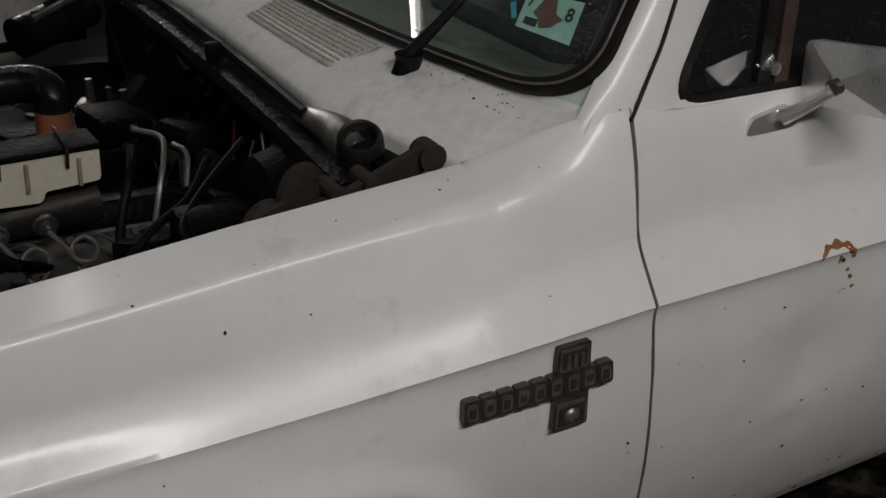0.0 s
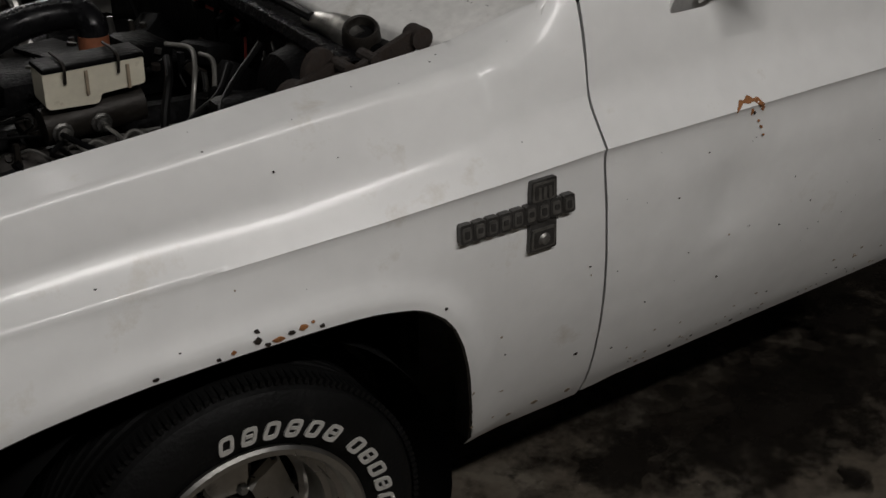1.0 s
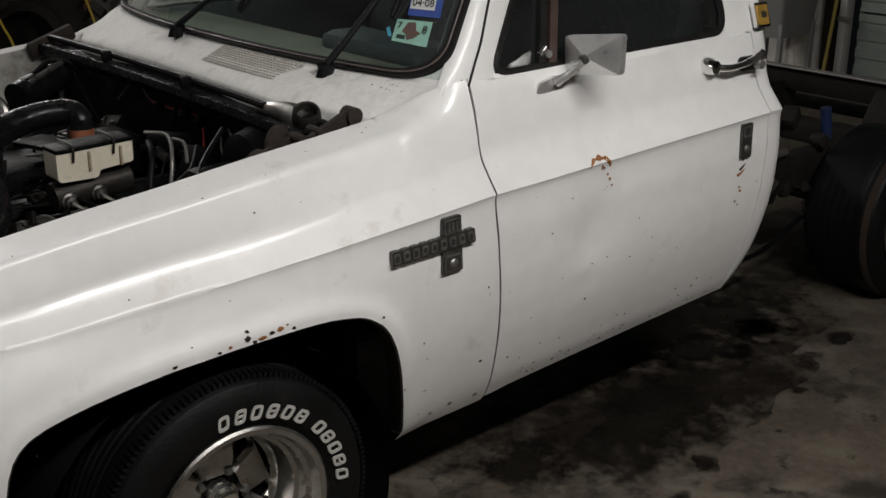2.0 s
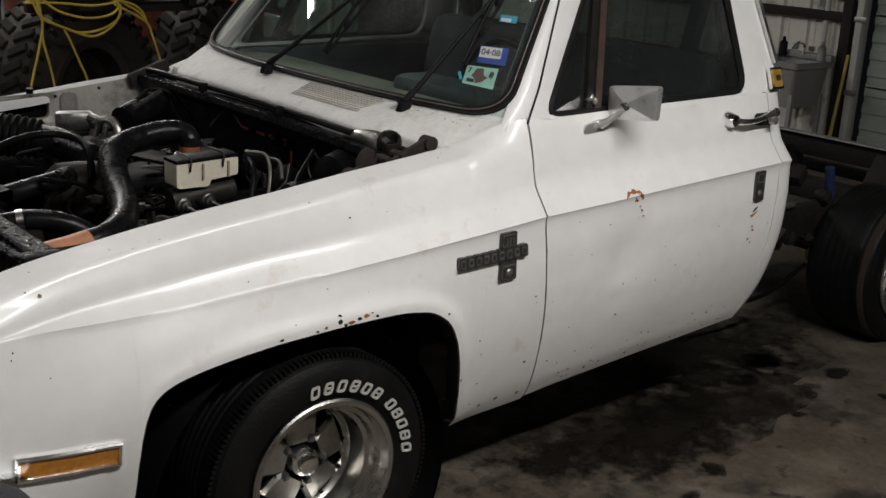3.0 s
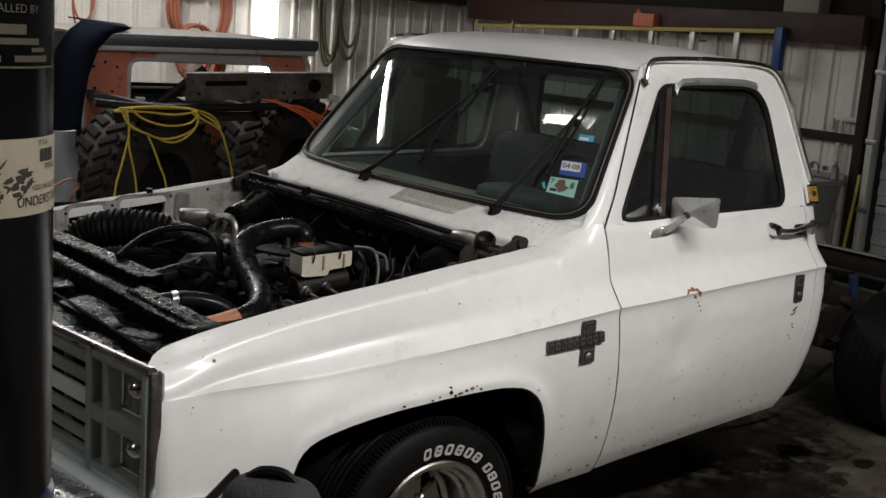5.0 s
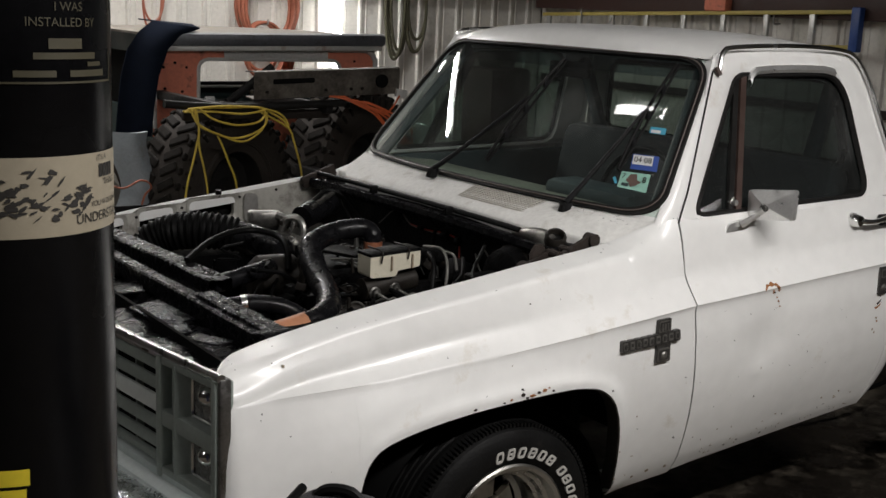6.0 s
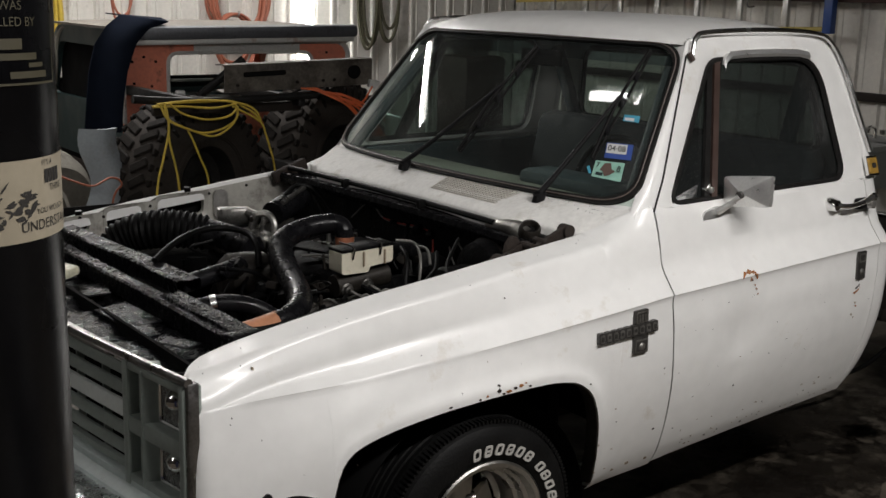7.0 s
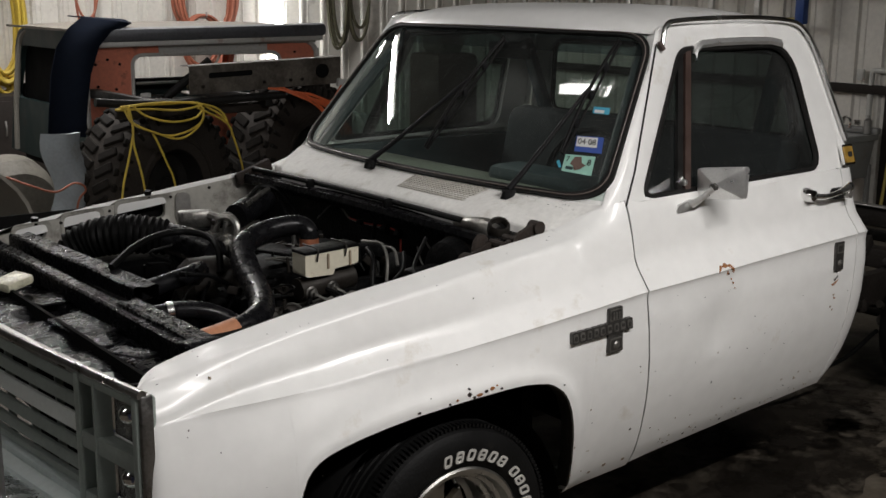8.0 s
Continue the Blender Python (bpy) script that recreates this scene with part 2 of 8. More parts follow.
M_CABBLUE = mat("dark_slate_gutter", (0.10, 0.104, 0.115), 0.6, var=0.25, scale=8, fine=60, bump=0.08, dirt=(0.03, 0.025, 0.022), dirt_amount=0.3, dirt_scale=6)
M_TEAL = mat("faded_teal_paint", (0.012, 0.030, 0.030), 0.55, var=0.25, scale=5, dirt=(0.06, 0.04, 0.03), dirt_amount=0.35)
M_NAVY = mat("navy_cloth", (0.008, 0.011, 0.019), 0.95, spec=0.05, var=0.25, scale=10, fine=220, bump=0.3)
M_CHANNEL = mat("dirty_grey_channel_steel", (0.11, 0.097, 0.080), 0.6, metal=0.2, var=0.45, scale=7, bump=0.2, dirt=(0.020, 0.013, 0.009), dirt_amount=0.8, dirt_scale=5)
M_YROPE = mat("yellow_cord", (0.55, 0.40, 0.055), 0.6, var=0.2, scale=20, dirt=(0.18, 0.12, 0.03), dirt_amount=0.2)
M_OROPE = mat("orange_cord", (0.60, 0.12, 0.035), 0.55, var=0.2, scale=20)
M_AIRHOSE = mat("faded_red_air_hose", (0.36, 0.12, 0.07), 0.6, var=0.2, scale=12)
M_STRAP = mat("olive_strap", (0.08, 0.075, 0.045), 0.85, var=0.25, scale=12)
M_FENDER_OLD = mat("pale_blue_grey_panel", (0.25, 0.28, 0.30), 0.5, var=0.16, scale=7, dirt=(0.16, 0.15, 0.14), dirt_amount=0.35)
M_TUB = mat("faded_beige_primer", (0.17, 0.16, 0.135), 0.7, var=0.25, scale=5, fine=40, bump=0.05, dirt=(0.06, 0.05, 0.04), dirt_amount=0.3, dirt_scale=4)
M_TAN = mat("dusty_tan_paint", (0.30, 0.285, 0.25), 0.6, var=0.15, scale=5)
M_ROOF_OLD = mat("weathered_roof_paint", (0.13, 0.115, 0.095), 0.7, var=0.3, scale=5, fine=50, bump=0.1, dirt=(0.22, 0.20, 0.17), dirt_amount=0.3, dirt_scale=5)
M_LADDER_Y = mat("yellow_fibreglass", (0.50, 0.40, 0.10), 0.5, var=0.15, scale=8)
M_LADDER_W = mat("aluminium_rung", (0.55, 0.55, 0.53), 0.4, metal=0.6, var=0.12, scale=12)
M_BLUE = mat("blue_plastic", (0.03, 0.08, 0.28), 0.45, var=0.15, scale=12)
M_SHOCK = mat("dirty_blue_enamel", (0.012, 0.03, 0.10), 0.6, var=0.4, scale=14, bump=0.1, dirt=(0.02, 0.018, 0.015), dirt_amount=0.7, dirt_scale=14)
M_GREYMETAL = mat("dusty_grey_steel", (0.11, 0.105, 0.095), 0.6, metal=0.3, var=0.35, scale=16, bump=0.2, dirt=(0.03, 0.022, 0.016), dirt_amount=0.5, dirt_scale=14)
M_TAG = mat("yellowed_clear_plastic", (0.62, 0.60, 0.46), 0.25, var=0.25, scale=40, fine=150, bump=0.25)
M_SINK = mat("white_plastic_sink", (0.26, 0.26, 0.25), 0.45, var=0.1, scale=6, dirt=(0.22, 0.19, 0.16), dirt_amount=0.3)
M_PIPE = mat("white_pipe", (0.55, 0.55, 0.52), 0.45, var=0.08, scale=10)
M_POST = mat("black_painted_post", (0.003, 0.003, 0.0035), 0.3, var=0.3, scale=4, fine=50, bump=0.03, spec=0.18)
M_POSTBLUE = mat("dark_blue_base", (0.012, 0.018, 0.06), 0.4, var=0.2, scale=6)
# sticker and gold print colours dimmed for the post's shaded side
M_STICKER = mat("cream_sticker", (0.29, 0.255, 0.19), 0.45, var=0.08, scale=10)
M_INK = mat("black_ink", (0.02, 0.018, 0.016), 0.6, var=0.1)
M_PALEINK = mat("shaded_gold_print", (0.045, 0.039, 0.021), 0.6, var=0.1)
M_YELLOW = mat("safety_yellow", (0.65, 0.52, 0.03), 0.5, var=0.1)
M_BAG = mat("black_nylon_bag", (0.016, 0.015, 0.017), 0.75, var=0.25, scale=10, fine=220, bump=0.3)
M_BAGPANEL = mat("grey_brown_bag_panel", (0.05, 0.045, 0.047), 0.7, var=0.15, scale=10, fine=220, bump=0.2)
M_TABLE = mat("grey_bench_top", (0.30, 0.29, 0.28), 0.5, var=0.15, scale=7, dirt=(0.08, 0.07, 0.06), dirt_amount=0.35)
M_PLASTIC = mat("black_plastic", (0.008, 0.008, 0.009), 0.5, var=0.3, scale=12, fine=140, bump=0.15, spec=0.2)
M_STK_WHITE = mat("white_decal", (0.70, 0.71, 0.70), 0.5, var=0.05, scale=30)
M_STK_BLUE = mat("blue_decal", (0.03, 0.075, 0.32), 0.5, var=0.1, scale=30)
M_STK_GREEN = mat("mint_decal", (0.30, 0.56, 0.46), 0.5, var=0.12, scale=40)
M_STK_BROWN = mat("brown_decal_print", (0.12, 0.075, 0.06), 0.6, var=0.1)
M_STK_CYAN = mat("cyan_decal", (0.06, 0.36, 0.52), 0.5, var=0.1)
M_WIREW = mat("pale_wire", (0.20, 0.195, 0.18), 0.4, metal=0.6, var=0.1)
M_WIRER = mat("red_wire", (0.30, 0.035, 0.025), 0.5, var=0.1)
M_TUBE = glow("fluorescent_tube", (1.0, 0.98, 0.94), 11.0)
M_DAY = glow("bright_wall_tube", (1.0, 0.99, 0.96), 9.0)


def floor_material():
    """Old concrete: pale worn patches, broad damp areas, small oil spots."""
    m = mat("stained_concrete", (0.090, 0.075, 0.057), 0.62, var=0.35, scale=2.2, fine=45, bump=0.10, dirt=(0.007, 0.0058, 0.0048), dirt_amount=0.50, dirt_scale=1.1, rough_var=0.2, spec=0.3)
    n, l = m.node_tree.nodes, m.node_tree.links
    b = n["Principled BSDF"]
    src = b.inputs["Base Color"].links[0].from_socket
    tc = n.new("ShaderNodeTexCoord")
    for scale, lo, hi, amount, colour in ((5.0, 0.48, 0.68, 0.8, (0.150, 0.132, 0.105, 1)), (8.5, 0.60, 0.68, 0.85, (0.008, 0.0065, 0.005, 1)), (2.3, 0.56, 0.66, 0.8, (0.010, 0.008, 0.0065, 1))):
        v = n.new("ShaderNodeTexNoise")
        v.inputs["Scale"].default_value, v.inputs["Detail"].default_value = scale, 10
        v.inputs["Roughness"].default_value = 0.62
        l.new(tc.outputs["Object"], v.inputs["Vector"])
        r = n.new("ShaderNodeMapRange")
        r.inputs["From Min"].default_value, r.inputs["From Max"].default_value = lo, hi
        r.inputs["To Max"].default_value = amount
        l.new(v.outputs["Fac"], r.inputs["Value"])
        mix = n.new("ShaderNodeMix")
        mix.data_type = "RGBA"
        mix.inputs["B"].default_value = colour
        l.new(r.outputs[0], mix.inputs["Factor"])
        l.new(src, mix.inputs["A"])
        src = mix.outputs["Result"]
    l.new(src, b.inputs["Base Color"])
    return m


M_CONCRETE = floor_material()
# damp concrete, darkened further for the truck's shade on the floor
M_DAMP_SHADE = mat("damp_and_shaded_concrete", (0.015, 0.0118, 0.0088), 0.55, var=0.5, scale=7, fine=40, bump=0.05, spec=0.3)
M_OIL = mat("damp_oil_stain", (0.011, 0.0088, 0.0068), 0.5, var=0.3, scale=7, fine=40, bump=0.05, spec=0.3)


# ---------------------------------------------------------------- mesh helpers
def part(name, bm, material, parent=None, label="", smooth=True, sharp=35):
    me = bpy.data.meshes.new(name)
    bmesh.ops.recalc_face_normals(bm, faces=bm.faces)
    if smooth:
        lim = radians(sharp)
        for f in bm.faces:
            f.smooth = True
        for e in bm.edges:
            if len(e.link_faces) == 2 and e.calc_face_angle(0) > lim:
                e.smooth = False
    bm.to_mesh(me)
    bm.free()
    me.materials.append(material)
    ob = new(name, me)
    if parent is not None:
        ob.parent = parent
        ob.matrix_parent_inverse = parent.matrix_basis.inverted() if parent.parent is None else Matrix()
    if label:
        tagged(ob, label)
    return ob


def facing(ob, d):
    """Turns a single sheet so that its front looks along d."""
    me = ob.data
    if sum((p.normal * p.area for p in me.polygons), Vector()).dot(Vector(d)) < 0:
        me.flip_normals()
    return ob


def empty(name, x=0, y=0, z=0):
    ob = new(name)
    ob.empty_display_size = 0.1
    ob.location = (x, y, z)
    return ob


def quads(rows, closed=False, thick=0.0):
    """A sheet from rows of points; thick gives it depth along its normals."""
    bm = bmesh.new()
    vs = [[bm.verts.new(p) for p in row] for row in rows]
    n = len(rows[0])
    for a, b in zip(vs, vs[1:]):
        for i in range(n if closed else n - 1):
            j = (i + 1) % n
            bm.faces.new((a[i], a[j], b[j], b[i]))
    if thick:
        bmesh.ops.recalc_face_normals(bm, faces=bm.faces)
        bmesh.ops.solidify(bm, geom=bm.faces[:], thickness=thick)
    return bm


def add_box(bm, c, s, rot=None, bevel=0.0, seg=2):
    m = Matrix.Translation(c) @ (rot.to_4x4() if rot is not None else Matrix()) @ Matrix.Diagonal((*s, 1))
    r = bmesh.ops.create_cube(bm, size=1.0, matrix=m)
    if bevel:
        es = list({e for v in r["verts"] for e in v.link_edges})
        bmesh.ops.bevel(bm, geom=es, offset=min(bevel, 0.45 * min(s)), segments=seg, affect="EDGES", profile=0.5)
    return bm


def box(c, s, rot=None, bevel=0.004, seg=2):
    return add_box(bmesh.new(), c, s, rot, bevel, seg)


def turn(rx=0, ry=0, rz=0):
    return Euler([radians(a) for a in (rx, ry, rz)]).to_matrix()


def spline(pts, per=8):
    """Points of a smooth curve through pts."""
    p = [Vector(q) for q in pts]
    if len(p) < 3:
        return p
    p = [2 * p[0] - p[1]] + p + [2 * p[-1] - p[-2]]
    out = []
    for i in range(1, len(p) - 2):
        for k in range(per):
            t = k / per
            a, b, c, d = p[i - 1:i + 3]
            out.append(0.5 * ((2 * b) + (c - a) * t + (2 * a - 5 * b + 4 * c - d) * t * t + (3 * b - a - 3 * c + d) * t ** 3))
    out.append(p[-2])
    return out


def add_tube(bm, pts, r, seg=10, per=8, ribs=0.0, rib_len=0.025):
    """A pipe along a smooth line; r a number or one for each point given; ribs make a bellows."""
    q = spline(pts, per)
    n = len(q)
    rr = [r] * n if not isinstance(r, (list, tuple)) else [
        float(np.interp(i / (n - 1) * (len(r) - 1), range(len(r)), r)) for i in range(n)]
    run = 0.0
    prev, rings = None, []
    for i, p in enumerate(q):
        d = (q[min(i + 1, n - 1)] - q[max(i - 1, 0)]).normalized()
        if prev is None:
            u = d.orthogonal().normalized()
        else:
            u = (prev - d * prev.dot(d)).normalized()
        prev = u
        w = d.cross(u)
        if i:
            run += (p - q[i - 1]).length
        k = rr[i] + (ribs * math.cos(2 * math.pi * run / rib_len) if ribs else 0)
        rings.append([bm.verts.new(p + k * (math.cos(a) * u + math.sin(a) * w)) for a in [2 * math.pi * j / seg for j in range(seg)]])
    for a, b in zip(rings, rings[1:]):
        for j in range(seg):
            bm.faces.new((a[j], a[(j + 1) % seg], b[(j + 1) % seg], b[j]))
    bm.faces.new(list(reversed(rings[0])))
    bm.faces.new(rings[-1])
    return bm


def tube(pts, r, seg=10, per=8, ribs=0.0, rib_len=0.025):
    return add_tube(bmesh.new(), pts, r, seg, per, ribs, rib_len)


def add_lathe(bm, prof, seg=48, m=None, close=False):
    """Turns (radius, along) round the local Y axis, then poses it by m."""
    m = m or Matrix()
    rings = []
    for r, y in prof:
        rings.append([bm.verts.new(m @ Vector((r * math.cos(a), y, r * math.sin(a)))) for a in [2 * math.pi * j / seg for j in range(seg)]])
    for a, b in zip(rings, rings[1:]):
        for j in range(seg):
            bm.faces.new((a[j], a[(j + 1) % seg], b[(j + 1) % seg], b[j]))
    if close:
        for ring in (rings[0], rings[-1]):
            if prof[0][0] > 1e-4:
                bm.faces.new(ring)
    return bm


def lathe(prof, seg=48, m=None, close=False):
    return add_lathe(bmesh.new(), prof, seg, m, close)


def round_poly(pts, radii, k=5):
    """2D outline with rounded corners, k+1 points to a corner."""
    out = []
    n = len(pts)
    for i, p in enumerate(pts):
        p = Vector(p)
        a, b = Vector(pts[i - 1]), Vector(pts[(i + 1) % n])
        r = radii[i] if isinstance(radii, (list, tuple)) else radii
        da, db = (a - p), (b - p)
        ra, rb = min(r, 0.48 * da.length), min(r, 0.48 * db.length)
        s, e = p + da.normalized() * ra, p + db.normalized() * rb
        for j in range(k + 1):
            t = j / k
            out.append((1 - t) ** 2 * s + 2 * t * (1 - t) * p + t * t * e)
    return out


def prism(outline, to3, depth):
    """A flat solid: an outline put into space by to3(u, v, w), from w = 0 to depth."""
    bm = bmesh.new()
    a = [bm.verts.new(to3(p[0], p[1], 0)) for p in outline]
    b = [bm.verts.new(to3(p[0], p[1], depth)) for p in outline]
    n = len(a)
    bm.faces.new(a)
    bm.faces.new(list(reversed(b)))
    for i in range(n):
        bm.faces.new((a[i], b[i], b[(i + 1) % n], a[(i + 1) % n]))
    return bm


def lerp_table(x, table):
    return float(np.interp(x, [a for a, _ in table], [b for _, b in table]))


def ragged_edge(m):
    """Lets a thin stain thin out unevenly towards its rim."""
    n, l = m.node_tree.nodes, m.node_tree.links
    tc, sx = n.new("ShaderNodeTexCoord"), n.new("ShaderNodeVectorMath")
    sx.operation = "SUBTRACT"
    sx.inputs[1].default_value = (0.5, 0.5, 0.5)
    flat, dist = n.new("ShaderNodeVectorMath"), n.new("ShaderNodeVectorMath")
    flat.operation, dist.operation = "MULTIPLY", "LENGTH"
    flat.inputs[1].default_value = (2.0, 2.0, 0.0)
    l.new(tc.outputs["Generated"], sx.inputs[0])
    l.new(sx.outputs[0], flat.inputs[0])
    l.new(flat.outputs[0], dist.inputs[0])
    na = n.new("ShaderNodeTexNoise")
    na.inputs["Scale"].default_value, na.inputs["Detail"].default_value, na.inputs["Roughness"].default_value = 9.0, 7, 0.68
    l.new(tc.outputs["Object"], na.inputs["Vector"])
    ad = n.new("ShaderNodeMath")
    ad.operation = "MULTIPLY_ADD"
    ad.inputs[1].default_value = 1.7
    l.new(na.outputs["Fac"], ad.inputs[0])
    l.new(dist.outputs["Value"], ad.inputs[2])
    mr = n.new("ShaderNodeMapRange")
    mr.inputs["From Min"].default_value, mr.inputs["From Max"].default_value = 1.08, 1.58
    mr.inputs["To Min"].default_value, mr.inputs["To Max"].default_value = 0.95, 0.0
    l.new(ad.outputs[0], mr.inputs["Value"])
    l.new(mr.outputs[0], n["Principled BSDF"].inputs["Alpha"])


ragged_edge(M_OIL)
ragged_edge(M_DAMP_SHADE)


# ---------------------------------------------------------------- the building
X_WALL, Y_WALL, X_BACK, Y_BACK = 6.55, 6.9, -6.0, -7.0


def ribbed_wall(name, a, b, height, inward, label, material=None):
    """Sheet-steel cladding with trapezoid ribs every 0.23 m, on a girt-backed wall. inward: the side it is seen from."""
    a, b = Vector(a), Vector(b)
    d = (b - a).normalized()
    length = (b - a).length
    nrm = Vector(inward)
    us, ds = [], []
    u = 0.0
    while u < length:
        for du, dd in ((0.0, 0.0), (0.085, 0.0), (0.10, 0.022), (0.125, 0.022), (0.14, 0.0), (0.175, 0.0), (0.18, 0.006), (0.19, 0.006), (0.195, 0.0)):
            us.append(min(u + du, length))
            ds.append(dd)
        u += 0.24
    us.append(length)
    ds.append(0.0)
    rows = []
    for z in (0.0, height):
        rows.append([a + d * uu + nrm * dd + Vector((0, 0, z)) for uu, dd in zip(us, ds)])
    bm = quads(rows)
    back = [[p - nrm * 0.12 for p in (a, b)], [p - nrm * 0.12 + Vector((0, 0, height)) for p in (a, b)]]
    vs = [bm.verts.new(p) for p in (back[0][0], back[0][1], back[1][1], back[1][0])]
    bm.faces.new(vs)
    bmesh.ops.remove_doubles(bm, verts=bm.verts[:], dist=1e-5)
    w = part(name, bm, material or M_WALL, None, "", smooth=False)
    return tagged(w, label, "wall", kind="structure")


ribbed_wall("wall_north", (X_BACK, Y_WALL, 0), (X_WALL, Y_WALL, 0), CEIL, (0, -1, 0), "dull white ribbed sheet-steel garage wall")
ribbed_wall("wall_east", (X_WALL, Y_WALL, 0), (X_WALL, 1.78, 0), CEIL, (-1, 0, 0), "grey ribbed sheet-steel wall beside the roll-up door")
# walls out of view, coloured dark so that less light bounces back
ribbed_wall("wall_east_2", (X_WALL, -3.2, 0), (X_WALL, Y_BACK, 0), CEIL, (-1, 0, 0), "unseen ribbed wall past the roll-up door, darkened to cut bounced light", M_DARKWALL)
ribbed_wall("wall_south", (X_WALL, Y_BACK, 0), (X_BACK, Y_BACK, 0), CEIL, (0, 1, 0), "unseen ribbed garage wall, darkened to cut bounced light", M_DARKWALL)
ribbed_wall("wall_west", (X_BACK, Y_BACK, 0), (X_BACK, Y_WALL, 0), CEIL, (1, 0, 0), "unseen ribbed end wall, darkened to cut bounced light", M_DARKWALL)
tagged(part("wall_lintel", box((X_WALL + 0.06, -0.71, 3.2), (0.12, 4.98, 0.5), bevel=0), M_WALL), "steel header over the roll-up door", "wall", kind="structure")
tagged(part("floor", box((0.3, 0, -0.06), (12.8, 14.2, 0.12), bevel=0), M_CONCRETE), "stained grey-brown concrete garage floor", "floor", kind="structure")
# ceiling out of view, coloured dark for the same reason
tagged(part("ceiling", box((0.3, 0, CEIL + 0.05), (12.8, 14.2, 0.1), bevel=0), M_CEIL), "unseen garage ceiling, darkened to cut bounced light", "ceiling", kind="structure")


def light_fixture(x, y, length, angle, tubes=2, watts=60):
    """Open batten with bare fluorescent tubes, turned about the vertical."""
    top = empty("ceiling_light", x, y, CEIL)
    rot = turn(0, 0, angle)
    part("housing", box((x, y, CEIL - 0.035), (length, 0.09 * tubes, 0.06), rot, bevel=0.01), M_STK_WHITE, top)
    for k in range(tubes):
        o = (k - (tubes - 1) / 2) * 0.09
        ends = [Vector((x, y, CEIL - 0.09)) + rot @ Vector((s * (length / 2 - 0.03), o, 0)) for s in (-1, 1)]
        part("tube", tube(ends, 0.018, 10), M_TUBE, top)
    tagged(top, "bare %s fluorescent ceiling light, switched on" % ("twin-tube" if tubes == 2 else "single-tube"), "ceiling light", group="ceiling lights")
    lamp("tube_glow", x, y, CEIL - 0.13, length, 0.09 * tubes - 0.03, watts, aim=pose(x, y, CEIL - 0.13, 0, 0, angle))


for fx, fy, fl, fa, ft, fw_ in FIXTURES:
    light_fixture(fx, fy, fl, fa, ft, fw_)


# ---------------------------------------------------------------- the pickup: lines of the body
truck = empty("pickup_truck", 1.2, 0, 0)
tagged(truck, "white square-bodied pickup, hood and bed removed, rust spots", "pickup truck")


def z_crease(x):
    return lerp_table(x, [(-0.84, 0.815), (-0.6, 0.822), (-0.36, 0.827), (-0.186, 0.838), (0.005, 0.849), (0.23, 0.868), (0.437, 0.889), (0.681, 0.910), (0.95, 0.922), (1.245, 0.938), (1.711, 0.960), (1.85, 0.966)])


def z_top(x):
    return lerp_table(x, [(-0.836, 0.868), (-0.828, 0.884), (-0.812, 0.897), (-0.79, 0.906), (-0.742, 0.915), (-0.652, 0.934), (-0.574, 0.949), (-0.411, 0.976), (-0.236, 1.0),
                          (-0.05, 1.021), (0.153, 1.048), (0.35, 1.070), (0.49, 1.087), (0.56, 1.116), (0.625, 1.148), (0.70, 1.163)])


def z_sill(x):
    return 0.274 + 0.072 * (x - 0.5)


SECTION = [(-0.64, -0.838), (-0.60, -0.868), (-0.54, -0.904), (-0.46, -0.936), (-0.38, -0.962), (-0.30, -0.981), (-0.22, -0.993), (-0.10, -1.0), (-0.03, -0.9965),
           (-0.008, -0.9985), (0.0, -1.003), (0.0001, -0.953), (0.078, -0.941), (0.10, -0.938), (0.14, -0.930), (0.18, -0.921), (0.215, -0.909), (0.26, -0.890)]


def y_side(x, z):
    """Half width of the near body side; the upper end of the facet over the crease is rolled, the crease stays sharp."""
    d = z - z_crease(x)
    if d <= 0.004:
        return y_raw(x, z)
    s = min(0.92 * d, lerp_table(x, [(-0.75, 0.055), (-0.3, 0.036), (0.5, 0.026)]))
    return sum(w * y_raw(x, z + k * s) for k, w in ((-1, 0.12), (-0.5, 0.24), (0, 0.28), (0.5, 0.24), (1, 0.12)))


def y_raw(x, z):
    """The body side in plain facets: lower skin, a sloped facet over the crease, upper skin."""
    d = z - z_crease(x)
    draw = lerp_table(x, [(-0.1, 0.018), (0.45, 0.0)])
    wide = lerp_table(x, [(-0.77, 0.0), (-0.45, 0.042), (-0.1, 0.060), (0.5, 0.078)])
    pinch = 0.050 * (1 - wide / 0.078)
    tuck = lerp_table(x, [(-0.80, 0.020), (-0.60, 0.022), (-0.42, 0.020), (-0.20, 0.010), (0.10, 0.0)])
    if d <= 0.0:
        low = lerp_table(x, [(-0.73, 0.56), (-0.40, 0.74)])
        w = max(0.0, min(1.0, (z - low) / (z_crease(x) - low)))
        m = lerp_table(x, [(-0.73, 1.0), (-0.40, 0.0)])
        y = lerp_table(d, SECTION) + (draw + pinch) * w ** (1.6 - 0.5 * m)
    elif d < wide:
        y = (-1.003 + pinch) * (1 - d / wide) + (lerp_table(wide, SECTION) + tuck) * d / wide + draw
    else:
        y = lerp_table(d, SECTION) + draw + tuck
    if x < -0.60:
        # crease and facet die into the plain nose
        k = min(1.0, (-0.60 - x) / 0.20)
        k = k * k * (3 - 2 * k)
        nose = lerp_table(z, [(0.42, -0.955), (0.55, -0.968), (0.66, -0.966), (0.74, -0.957), (0.80, -0.943), (0.85, -0.927), (0.90, -0.906), (1.0, -0.86)])
        y = (1 - k) * y + k * nose
    return y


